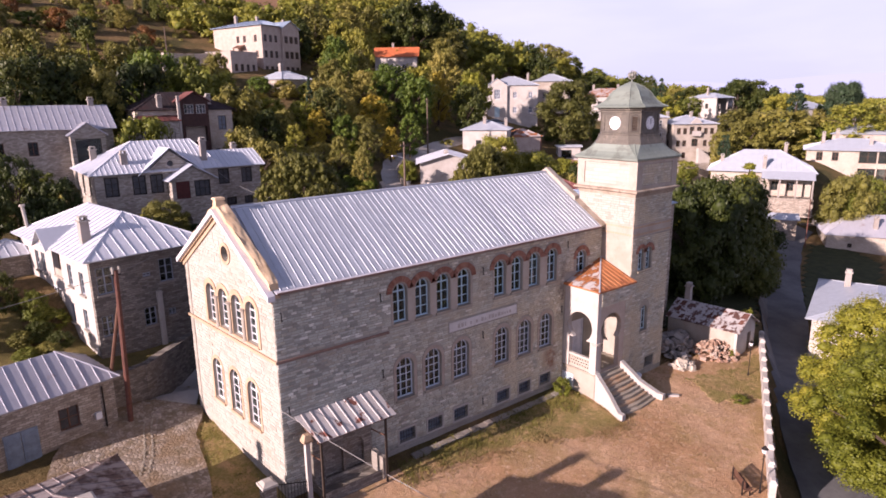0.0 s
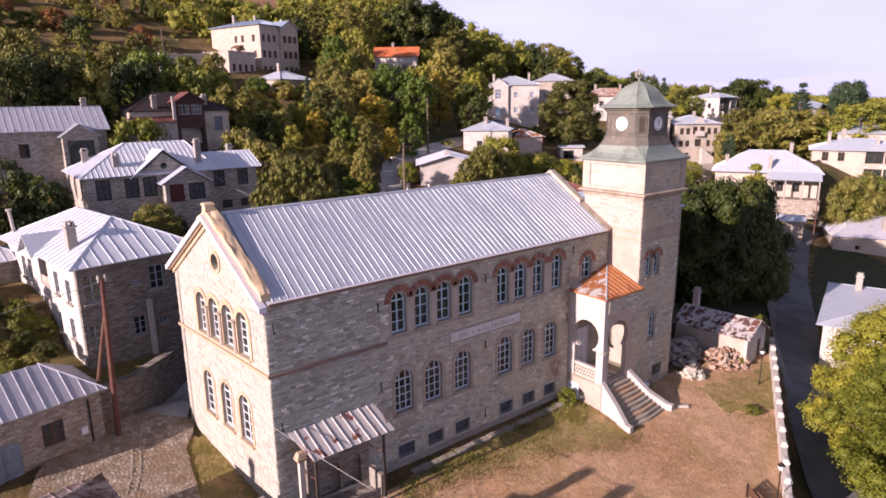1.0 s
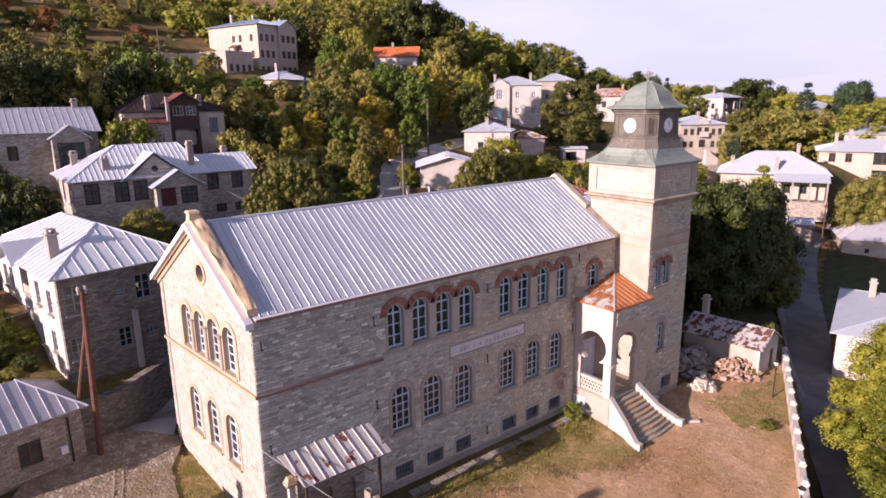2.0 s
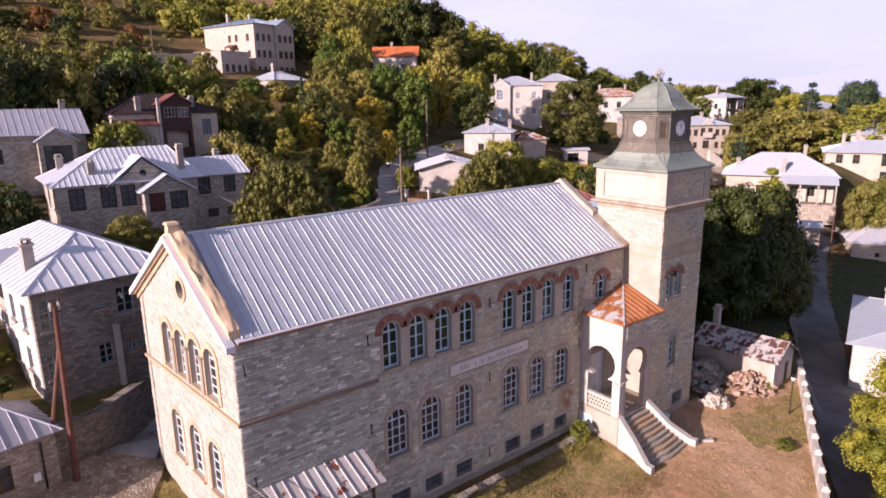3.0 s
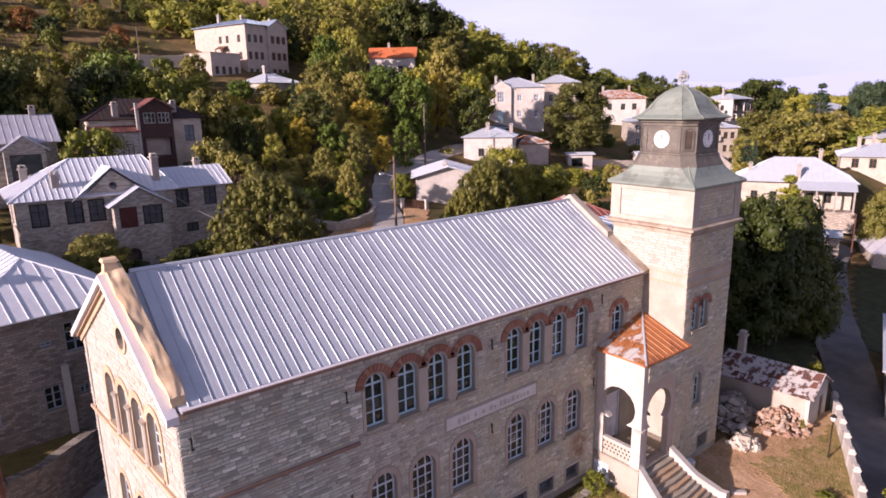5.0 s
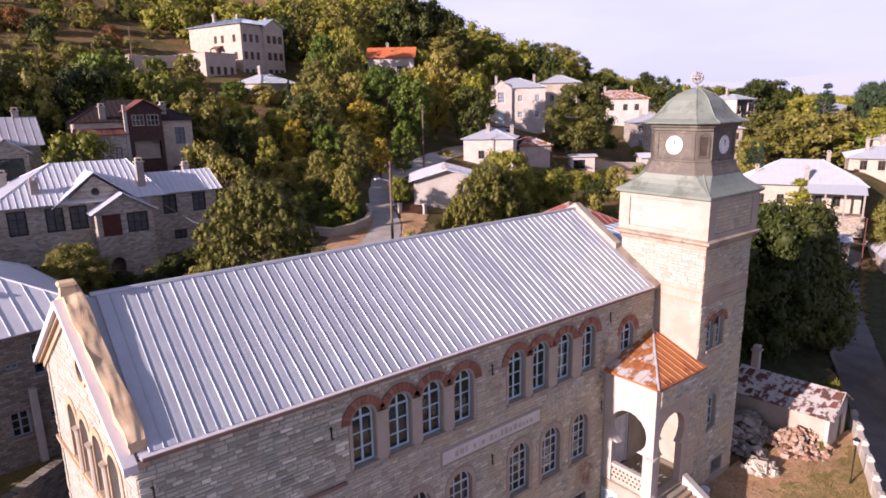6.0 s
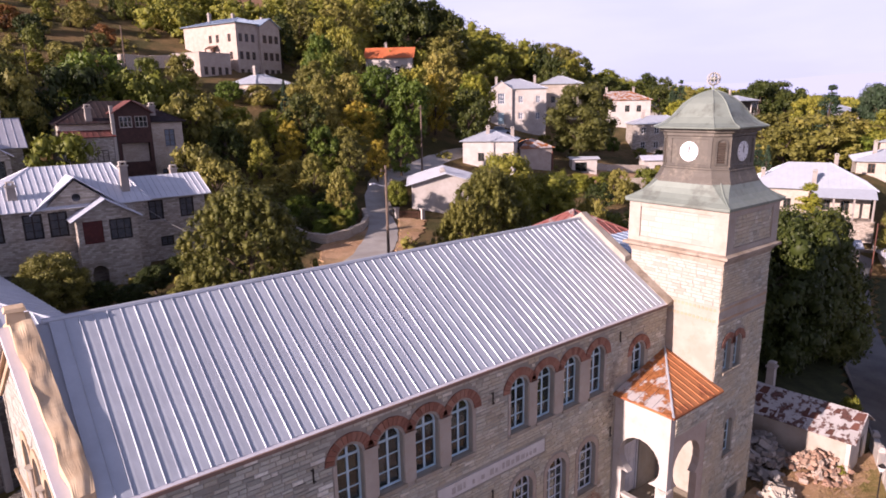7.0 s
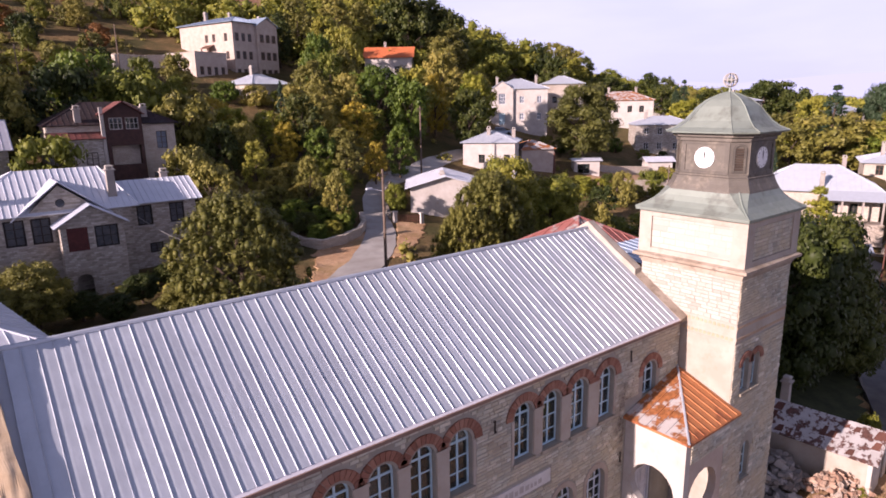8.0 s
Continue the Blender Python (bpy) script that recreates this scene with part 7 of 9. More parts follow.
house("farm_house", "plain rendered house with worn pale metal roof", -1.9, 53.4, 11.6, 7.0, 0, 10.6, 15.75, 2.3, DARK_WALL, ZINC_SPOT, "gable",
      {"S": [(-4.6, 2.4, 0.9, 1.4), (-1.7, 2.4, 0.9, 1.4), (3.5, 2.4, 0.9, 1.4)]}, [(-3.3, 0.2, 2.8), (4.6, 0.1, 2.8)], 0.4, 0.6, BROWN_WOOD, 0.04, "")
house("farm_porch", "small gabled porch with balcony", 1.2, 49.3, 3.2, 1.8, 0, 10.6, 15.2, 1.1, DARK_WALL, ZINC_SPOT, "gable_s", {"S": [(0, 0.6, 2.4, 3.4)]}, [], 0.3, 0.6, DARK_WOOD, 0.04, "")

# four-storey pale house on the slope
wv = {"W": [(u, 7.0, 0.8, 1.3) for u in (0.2, 2.1, 5.2)] + [(5.4, z, 0.8, 1.3) for z in (4.0, 1.0)] + [(3.6, 1.0, 0.8, 1.3), (1.0, 3.6, 0.9, 2.0)],
      "S": [(u, z, 0.8, 1.35) for z in (1.0, 4.0, 7.0) for u in (-3.9, -2.5, -1.1)]}
wh = house("white_mansion", "tall pale stone mansion with blue-grey hip roof on slope", 43.1, 103.8, 9.6, 14.0, 20, 22.9, 33.1, 1.5, PINKPLASTER, BLUE_SHEET, "hip", wv,
           [(2.2, 1.5, 2.4), (-0.8, 4.5, 2.4), (3.6, -4.6, 1.3)], 0.45, 0.7, BROWN_WOOD, 0.04, "", glass=DARK_PANE)
bm = bmesh.new()
box(bm, 0.2, 4.9, -7.5, -6.999, -2.5, 9.9)
slab(bm, [(0.2, 9.9), (4.9, 9.9), (2.55, 11.2)], [], -7.5, -7.0)
part("projecting_bay", bm, PINKPLASTER, wh)
for z in (1.0, 4.0, 7.0):
    for u in (1.15, 2.55, 3.95):
        window(wh, pose(0, -7.62, 0), u - 0.4, u + 0.4, z, z + 1.35, BROWN_WOOD, False, 2, 2, 0.02, glass=DARK_PANE)
bm = bmesh.new()
plate(bm, [(5.2, -7.8, 9.8), (5.2, -3, 9.8), (2.55, -3, 11.4), (2.55, -7.8, 11.4)], 0.08)
plate(bm, [(-0.1, -3, 9.8), (-0.1, -7.8, 9.8), (2.55, -7.8, 11.4), (2.55, -3, 11.4)], 0.08)
part("bay_roof", bm, BLUE_SHEET, wh)
# porch roof over the terrace door
bm = bmesh.new()
plate(bm, [(-6.0, -2.1, 5.9), (-4.75, -2.1, 6.5), (-4.75, 0.3, 6.5), (-6.0, 0.3, 5.9)][::-1], 0.08)
for y in (-1.9, 0.1):
    box(bm, -5.9, -5.75, y - 0.08, y + 0.08, 3.4, 5.9)
bmesh.ops.recalc_face_normals(bm, faces=bm.faces)
part("door_canopy", bm, BROWN_WOOD, wh)
house("mansion_annex", "low pale annex with flat terrace", 34.9, 96.2, 6.2, 7.0, 20, 22.6, 27.6, 0.2, PINKPLASTER, CONCRETE, "hip", {"W": [(1.6, 1.0, 0.8, 1.3)], "S": [(u, 1.4, 0.75, 1.3) for u in (-2.0, -0.6, 0.8, 2.2)]}, [], 0.1, 2, BROWN_WOOD, 0, "", glass=DARK_PANE)
house("low_cottage", "small cottage with pale metal roof below the mansion", 40.0, 84.0, 7.6, 6, 20, 19.0, 22.3, 1.5, PALE_WALL, ZINC, "hip", {"S": [(-2, 0.8, 0.8, 1.2), (2, 0.8, 0.8, 1.2)]}, [(-1, 0, 2.4)], 0.4, 0.6, DARK_WOOD, 0.04, "")
house("tiled_house", "house with bright orange tiled roof among trees", 75.8, 99.8, 9.6, 7.5, -40, 23.5, 28.3, 2.2, WHITEWASH, TILE, "gable", {"S": [(-2.4, 1.6, 1.1, 1.3), (1.8, 1.6, 1.1, 1.3)]}, [(-1, 0.6, 2.9)], 0.5, 0.3, DARK_WOOD, 0.05, "")

# houses along the lane and down the valley
house("bungalow", "small white bungalow with shallow metal roof", 43.9, 41.8, 8.4, 7.6, 54, 7.0, 10.1, 1.15, WHITEWASH, PALE_ZINC, "gable", {"S": [(1.6, 0.9, 1.0, 1.1)]}, [(-2.9, 0.3, 1.2)], 0.6, 1, DARK_WOOD, 0.03)
house("cottage", "pale cottage with light grey hip roof", 62.8, 54.2, 7.4, 7.0, -50, 9.2, 13.4, 1.4, WHITEWASH, ZINC, "hip", {"S": [(2.6, 1.2, 0.9, 1.2), (-1, 1.2, 0.9, 1.2)], "W": [(0, 1.2, 0.9, 1.2)]}, [(-0.3, -1.2, 1.7), (3.0, 2.0, 1.4)], 0.4, 0.7, DARK_WOOD, 0.03)
house("cottage_lean_to", "lean-to outhouse with rusty roof", 70.5, 53.6, 5.4, 4.6, -20, 8.5, 11.9, 1.2, PINKPLASTER, [RUST_WORN, DARK_SHEET, DARK_SHEET, DARK_SHEET], "hip", {}, [], 0.3, 0.7, DARK_WOOD, 0.03)
town = house("town_house", "two-storey cream house with pale roof", 98.4, 84.6, 12.2, 11.0, -44, 14.0, 21.6, 2.1, WHITEWASH, ZINC, "hip",
      {"S": [(u, z, 0.9, 1.4) for z in (1.2, 4.6) for u in (-4.6, -2.6, 0.8, 4.4)], "E": [(u, z, 0.9, 1.4) for z in (1.2, 4.6) for u in (-3, 0, 3)]}, [(-4.4, -2.5, 2.2), (3.8, -2.2, 2.4)], 0.4, 0.7, WHITE_PAINT, 0.03, rows=2, glass=DIM_PANE)
bm = bmesh.new()
slab(bm, [(-5.6, -2.5), (-1.0, -2.5), (-1.0, 7.4), (-3.3, 9.0), (-5.6, 7.4)], [rect(-4.0, -2.6, 4.4, 6.6), rect(-3.9, -2.7, 0.3, 2.6)], -6.1, -5.7)
part("gabled_bay", bm, WHITEWASH, town)
window(town, pose(0, -6.1, 0), -4.0, -2.6, 4.4, 6.6, WHITE_PAINT, False, 3, 3, 0.12, glass=DIM_PANE)
bm = bmesh.new()
box(bm, -3.9, -2.7, -5.98, -5.92, 0.3, 2.6)
part("door", bm, BLUE_PAINT, town, "pale blue panelled door")
bm = bmesh.new()
plate(bm, [(-5.95, -6.3, 7.2), (-3.3, -6.3, 9.1), (-3.3, -1.0, 9.1), (-5.95, -1.0, 7.2)][::-1], 0.06)
plate(bm, [(-3.3, -6.3, 9.1), (-0.65, -6.3, 7.2), (-0.65, -1.0, 7.2), (-3.3, -1.0, 9.1)][::-1], 0.06)
bmesh.ops.recalc_face_normals(bm, faces=bm.faces)
part("gablet_roof", bm, ZINC, town)
house("far_house", "distant house with pale hip roof", 114, 86, 9, 8, -40, 14.5, 22.8, 1.8, PALE_WALL, ZINC, "hip", {"S": [(-2, 4, 1, 1.4), (2, 4, 1, 1.4)]}, [(1, 1, 2.3)], 0.4, 0.7, DARK_WOOD, 0)
house("garden_hut", "tiny pale hut with a flat sheet roof among gardens", 79.6, 50.4, 4.0, 2.6, -40, 7.4, 9.7, 0.25, WHITEWASH, PALE_ZINC, "gable", {"S": [(-0.5, 0.2, 1.9, 1.5)]}, [], 0.4, 0.6, DARK_WOOD, 0)
house("garden_hut", "small pale hut with a brown door among gardens", 95.6, 47.8, 4.2, 3.4, -40, 5.6, 8.7, 0.6, WHITEWASH, PALE_ZINC, "gable", {"S": [(0.3, 0.1, 1.1, 2.0)]}, [], 0.5, 0.6, BROWN_WOOD, 0)
house("valley_house", "distant pale house with brownish roof", 122.5, 75.2, 13, 9, -50, 12.0, 18.9, 1.9, WHITEWASH, RUST_WORN, "hip", {"S": [(u, 4.2, 1, 1.4) for u in (-4, -1.5, 1.5, 4)]}, [(-3, 0, 2.5), (3, 0, 2.5)], 0.4, 0.7, DARK_WOOD, 0)
house("valley_house", "low grey-blue stone house across the gardens", 112, 58, 11, 8, -45, 8.6, 14.2, 1.5, DARK_WALL, ZINC, "hip", {"S": [(u, z, 0.9, 1.3) for z in (0.8, 3.6) for u in (-3.5, -1, 2, 4)]}, [(-3, 0, 2.2)], 0.4, 0.7, WHITE_PAINT, 0)
tp = {"S": [(u, z, 0.85, 1.3) for z in (0.8, 3.4, 6.0) for u in (-3.6, -2.2, 2.4, 3.8)] + [(-0.7, 6.0, 1.0, 1.6), (0.9, 6.0, 1.0, 1.6), (0.1, 3.4, 1.4, 1.6)], "W": [(u, z, 0.85, 1.3) for z in (3.4, 6.0) for u in (-2.5, 2.0)]}
ph = house("tall_stone_house", "three-storey stone house with hip roof and outside stair", 121.0, 51.5, 9.6, 9.8, -36, 4.4, 12.7, 1.7, PALE_WALL, ZINC, "hip", tp, [(0.5, -1, 2.2), (-4, 1, 2.2)], 0.4, 0.7, BROWN_WOOD, 0.03, rows=2, sill=CONCRETE)
bm = bmesh.new()
box(bm, -0.9, 1.1, -5.6, -4.76, 5.6, 5.8)
box(bm, -0.9, 1.1, -5.6, -5.5, 5.8, 6.7)
part("balcony", bm, WHITEWASH, ph)
bm = bmesh.new()
slab(bm, [(-1.3, 8.3), (1.5, 8.3), (0.1, 9.7)], [], -5.15, -4.91)
part("gablet", bm, WHITEWASH, ph)
for k in range(10):
    bm = bmesh.new()
    box(bm, 0.4 + k * 0.42, 0.82 + k * 0.42, -6.6, -5.4, -2, 3.0 - k * 0.33)
    part("step", bm, WHITEWASH, ph)
tw2 = house("white_villa", "white villa with loggia on the far rise", 160.5, 67.7, 7.4, 9.2, -8, 12.0, 18.2, 1.3, WHITEWASH, ZINC, "hip", {"S": [(-2.6, 3.2, 1, 1.4), (-2.6, 0.8, 1, 1.4), (2.4, 3.0, 2.6, 2.4), (2.4, 0.3, 2.6, 2.0)], "W": [(-1.5, 3.2, 1, 1.4), (1.5, 3.2, 1, 1.4)]}, [(-1.5, 0, 2.4)], 0.3, 0.7, DARK_WOOD, 0, lower=4)
house("valley_house", "distant house showing a pale roof above trees", 150, 88, 10, 8, -30, 11, 17.0, 1.6, WHITEWASH, ZINC, "hip", {}, [(2, 0, 2.6), (-2, 0, 2.6)], 0.4, 0.7, DARK_WOOD, 0)
house("valley_house", "distant house with a shallow pale roof", 205, 62, 16, 10, -20, 9, 14.6, 2.2, WHITEWASH, ZINC, "hip", {}, [], 0.4, 0.7, DARK_WOOD, 0)
r1 = house("courtyard_house", "broad stone house with pale hip roof and porch", 95.0, 22.2, 14.5, 9.4, -65, 2.4, 6.75, 2.9, PALE_WALL, ZINC, "hip", {"S": [(u, 1.2, 0.9, 1.4) for u in (-5, -2.5, 2.2, 4.4)], "W": [(u, 1.2, 0.9, 1.4) for u in (-3, 1)]},
           [(-5.8, -2.5, 1.9), (0.5, -4.4, 2.0), (3.5, 3, 3.6)], 0.7, 0.7, DARK_WOOD, 0.03, rows=2)
bm = bmesh.new()
plate(bm, [(0.2, -7.4, 3.3), (7.6, -7.4, 3.3), (7.6, -4.9, 4.35), (0.2, -4.9, 4.35)], 0.08)
part("veranda_roof", bm, ZINC, r1)
for x in (0.5, 2.8, 5.1, 7.3):
    bm = bmesh.new()
    box(bm, x - 0.11, x + 0.11, -7.2, -6.98, -1.5, 3.25)
    part("veranda_post", bm, FADED_WASH, r1)
bm = bmesh.new()
box(bm, 0.2, 7.6, -7.3, -4.72, -2.5, 0.35)
part("veranda_floor", bm, RUBBLE_WALL, r1)
for k in range(12):
    bm = bmesh.new()
    box(bm, -1.6, 0.1, -7.6 - k * 0.3, -7.3 - k * 0.3, -4.5, 0.3 - k * 0.2)
    part("step", bm, WHITEWASH, r1)
house("farm_annex", "small stone hut with pale sheet roof at the road's end", 83.3, 13.1, 3.6, 3.2, -60, -2.6, 1.0, 0.6, RUBBLE_WALL, ZINC, "gable", {"S": [(0, 0.9, 0.8, 0.9)]}, [], 0.35, 0.6, DARK_WOOD, 0.03)
r2 = house("galleried_house", "large pale house with dark wooden galleries", 117.3, 16.6, 14, 10, -68, 2.8, 9.0, 1.7, PALE_WALL, ZINC, "hip", {"S": [(u, z, 1.0, 1.5) for z in (1.0, 4.2) for u in (-5, -2.6)] + [(2.2, 3.9, 2.6, 2.4), (5.0, 3.9, 2.6, 2.4), (2.2, 0.8, 2.6, 2.2), (5.0, 0.8, 2.6, 2.2)]},
           [(-4.6, -2, 2.6), (-2.4, 1, 3.0), (2.6, -2.6, 1.8)], 0.6, 0.7, BROWN_WOOD, 0.03, rows=2)
house("galleried_house", "pale house behind with hip roof", 133, 20, 11, 9, -68, 5, 11.0, 1.8, PINKPLASTER, ZINC, "hip", {}, [(-2, 0, 2.6)], 0.4, 0.7, DARK_WOOD, 0)
house("barn", "low stone barn with pale blue-grey metal roof", 91.9, 3.9, 13, 8.0, -60, -3.9, -0.85, 2.4, PALE_WALL, ZINC_SPOT, "hip", {"S": [(-3.6, 1.2, 0.55, 0.6)], "W": [(0, 1.2, 0.6, 0.6)]}, [(-0.5, -2.6, 2.2), (5.0, -2.5, 2.0)], 0.35, 0.7, DARK_WOOD, 0.03)
house("roadside_house", "low white house with flat grey metal roof", 53.5, -8.3, 13.5, 9.0, 17, -4.4, -0.5, 1.2, WHITEWASH, ZINC, "hip", {"W": [(2.6, 1.0, 0.9, 1.1), (-1.5, 1.0, 0.9, 1.1)]}, [(3.2, 2.4, 1.9)], 0.5, 1.2, DARK_WOOD, 0)
stone_wall("roadside_wall", [(72, 9.5), (80, 13), (86, 18.5)], [0.2, 0.8, 1.4], 0.5, RUBBLE_WALL, "stone wall at the far end of the road")
stone_wall("orchard_wall", [(76, 41), (86, 36), (96, 32)], [7.4, 7.0, 6.6], 0.5, PALE_WALL, "low stone wall across the gardens")
stone_wall("hill_wall", [(21.5, 92.5), (26, 96), (31, 97.5)], [26.8, 26.9, 27.3], 0.6, PALE_WALL, "terrace wall beside the mansion")
gate_wall = stone_wall("gate_wall", [(91.0, 13.6), (95.2, 10.5), (99.5, 7.2)], [-1.2, -1.1, -1.0], 0.5, RUBBLE_WALL, "rubble garden wall above the barn")
for x, y in ((93.2, 12.1), (94.9, 10.8), (96.4, 9.7), (97.6, 8.8)):
    bm = bmesh.new()
    box(bm, x - 0.4, x + 0.4, y - 0.4, y + 0.4, -3.0, 0.0)
    box(bm, x - 0.5, x + 0.5, y - 0.5, y + 0.5, 0.0, 0.12)
    box(bm, x - 0.4, x + 0.4, y - 0.4, y + 0.4, 0.12, 0.4, taper=0.15)
    part("gate_post", bm, WHITEWASH, gate_wall, "white gate post")
fence = thing("garden_fence", "brown wooden picket fence between pale posts by the bungalow", "fence")
FA, FB = Vector((34.7, 38.3)), Vector((37.1, 37.0))
for k in range(1, 14):
    a = FA.lerp(FB, k / 14)
    z = land(a.x, a.y)
    bm = bmesh.new()
    box(bm, a.x - 0.05, a.x + 0.05, a.y - 0.03, a.y + 0.03, z - 0.2, z + 0.85 + 0.05 * (k % 2))
    part("picket", bm, BROWN_WOOD, fence)
for h in (0.3, 0.7):
    bm = bmesh.new()
    bar(bm, (FA.x, FA.y, land(FA.x, FA.y) + h), (FB.x, FB.y, land(FB.x, FB.y) + h), 0.035, 4)
    part("rail", bm, BROWN_WOOD, fence)
for a in (FA, FB):
    z = land(a.x, a.y)
    bm = bmesh.new()
    box(bm, a.x - 0.19, a.x + 0.19, a.y - 0.19, a.y + 0.19, z - 0.4, z + 1.05, taper=0.02)
    box(bm, a.x - 0.24, a.x + 0.24, a.y - 0.24, a.y + 0.24, z + 1.05, z + 1.15)
    part("gate_post", bm, WHITEWASH, fence, "whitewashed gate post")


# ---- poles and wires ----
def pole(x, y, top, label, mat=POLE_WOOD, r=0.11, arm=True, lean=(0, 0), lamp=False, base=None):
    z = land(x, y) if base is None else base
    ob = thing("utility_pole", label, "pole", pose(x, y, z), "utility poles")
    bm = bmesh.new()
    bar(bm, (0, 0, -0.4), (lean[0], lean[1], top - z), r * 1.15, 8, r * 0.8)
    part("shaft", bm, mat, ob)
    if arm:
        bm = bmesh.new()
        box(bm, lean[0] - 0.45, lean[0] + 0.45, lean[1] - 0.05, lean[1] + 0.05, top - z - 0.45, top - z - 0.35)
        for s in (-0.38, 0.38):
            bar(bm, (lean[0] + s, lean[1], top - z - 0.35), (lean[0] + s, lean[1], top - z - 0.2), 0.035, 6)
        part("crossarm", bm, mat, ob)
    if lamp:
        bm = bmesh.new()
        bar(bm, (0, 0, top - z - 1.6), (-0.9, 0.2, top - z - 1.35), 0.03, 5)
        box(bm, -1.3, -0.85, 0.1, 0.3, top - z - 1.4, top - z - 1.28)
        part("lamp_arm", bm, WHITE_PAINT, ob)
    return ob


pole(24.5, 24.4, 14.2, "tall grey wooden utility pole beside the lane", lamp=True)
pole(47.8, 51.4, 18.5, "tall wooden utility pole at the foot of the wood")
pole(71.5, 49.8, 11.3, "reddish leaning utility pole", RED_POLE, 0.14, False)
pole(8.5, 84.0, 27.0, "thin pole on the open slope", arm=False, r=0.09)
pole(22, 92, 31.0, "thin pole on the open slope", arm=False, r=0.09)
pole(38.2, 62.5, 14.6, "thin leaning pole among trees", arm=False, r=0.08)
pole(82, 37, 9.5, "short pole in the gardens", arm=False, r=0.09)
aframe = thing("braced_pole", "rust-brown wooden pole with slanting brace", "pole", pose(-4.55, 10.6, 0.3))
bm = bmesh.new()
bar(bm, (-0.15, -0.2, -0.8), (0.15, -0.28, 9.0), 0.16, 8, 0.11)
part("shaft", bm, RED_POLE, aframe)
bm = bmesh.new()
bar(bm, (-1.15, 0.9, 0.2), (0.1, -0.2, 7.2), 0.12, 8, 0.09)
part("brace", bm, BROWN_WOOD, aframe)
for s in (-0.16, 0.16):
    bm = bmesh.new()
    bar(bm, (0.15 + s, -0.28, 8.75), (0.15 + s, -0.28, 9.2), 0.05, 6)
    bar(bm, (0.15 + s, -0.28, 9.0), (0.15 + s, -0.28, 9.12), 0.08, 8)
    part("insulator", bm, CONCRETE, aframe)
bm = bmesh.new()
box(bm, -0.08, 0.38, -0.33, -0.23, 8.72, 8.8)
part("crossarm", bm, IRON, aframe)
bm = bmesh.new()
cable(bm, (-4.25, 10.4, 9.2), (0.4, 17.6, 9.0), 0.25)
cable(bm, (-4.25, 10.4, 9.15), (-24, 8, 8.0), 0.5)
solid("wire", bm, CABLE, "thin dark wires from the braced pole", "wire")
bm = bmesh.new()
cable(bm, (0.0, -0.08, 3.75), (4.6, -14.5, 1.9), 0.35, 0.02)
solid("wire", bm, CABLE, "grey cable from the school corner", "wire")
bm = bmesh.new()
cable(bm, (9.6, 34.4, 11.6), (13.8, 30.0, 9.0), 0.5, 0.03)
solid("wire", bm, CABLE, "pale cable sagging from the manor eaves", "wire")
pole(69.2, 36.6, 7.4, "short grey pole among the garden bushes", POLE_WOOD, 0.12, False)
pole(82.5, 9.2, 4.2, "slim pole beside the road", RED_POLE, 0.08, False)


# parked car beside the town house
car = thing("car", "small silver-blue car parked by the cream house", "car", pose(85.2, 75.6, land(85.2, 75.6) + 0.05, 0, 0, -40))
bm = bmesh.new()
quad_box(bm, [(-2.0, -0.85, 0.3), (2.0, -0.85, 0.3), (2.0, 0.85, 0.3), (-2.0, 0.85, 0.3)], [(-1.95, -0.8, 0.85), (1.95, -0.8, 0.8), (1.95, 0.8, 0.8), (-1.95, 0.8, 0.85)])
part("body", bm, BLUE_SHEET, car)
bm = bmesh.new()
quad_box(bm, [(-1.7, -0.76, 0.852), (1.0, -0.76, 0.83), (1.0, 0.76, 0.83), (-1.7, 0.76, 0.852)], [(-1.3, -0.62, 1.42), (0.3, -0.62, 1.45), (0.3, 0.62, 1.45), (-1.3, 0.62, 1.42)])
part("cabin_glass", bm, DIM_PANE, car)
bm = bmesh.new()
box(bm, -1.3, 0.3, -0.64, 0.64, 1.43, 1.5, taper=0.05)
part("roof", bm, BLUE_SHEET, car)
for sx in (-1.3, 1.3):
    for sy in (-0.86, 0.7):
        bm = bmesh.new()
        bar(bm, (sx, sy, 0.32), (sx, sy + 0.16, 0.32), 0.32, 14)
        part("wheel", bm, IRON, car)


# ---- trees ----
PHI = (1 + 5 ** 0.5) / 2
ICO = np.array([(-1, PHI, 0), (1, PHI, 0), (-1, -PHI, 0), (1, -PHI, 0), (0, -1, PHI), (0, 1, PHI), (0, -1, -PHI), (0, 1, -PHI), (PHI, 0, -1), (PHI, 0, 1), (-PHI, 0, -1), (-PHI, 0, 1)]) / math.hypot(1, PHI)
ICO_FACES = np.array([tri for tri in itertools.combinations(range(12), 3) if all(np.linalg.norm(ICO[a] - ICO[b]) < 1.1 for a, b in itertools.combinations(tri, 2))])
ICO_FACES = np.array([(a, b, c) if np.dot(np.cross(ICO[b] - ICO[a], ICO[c] - ICO[a]), ICO[a]) > 0 else (a, c, b) for a, b, c in ICO_FACES])


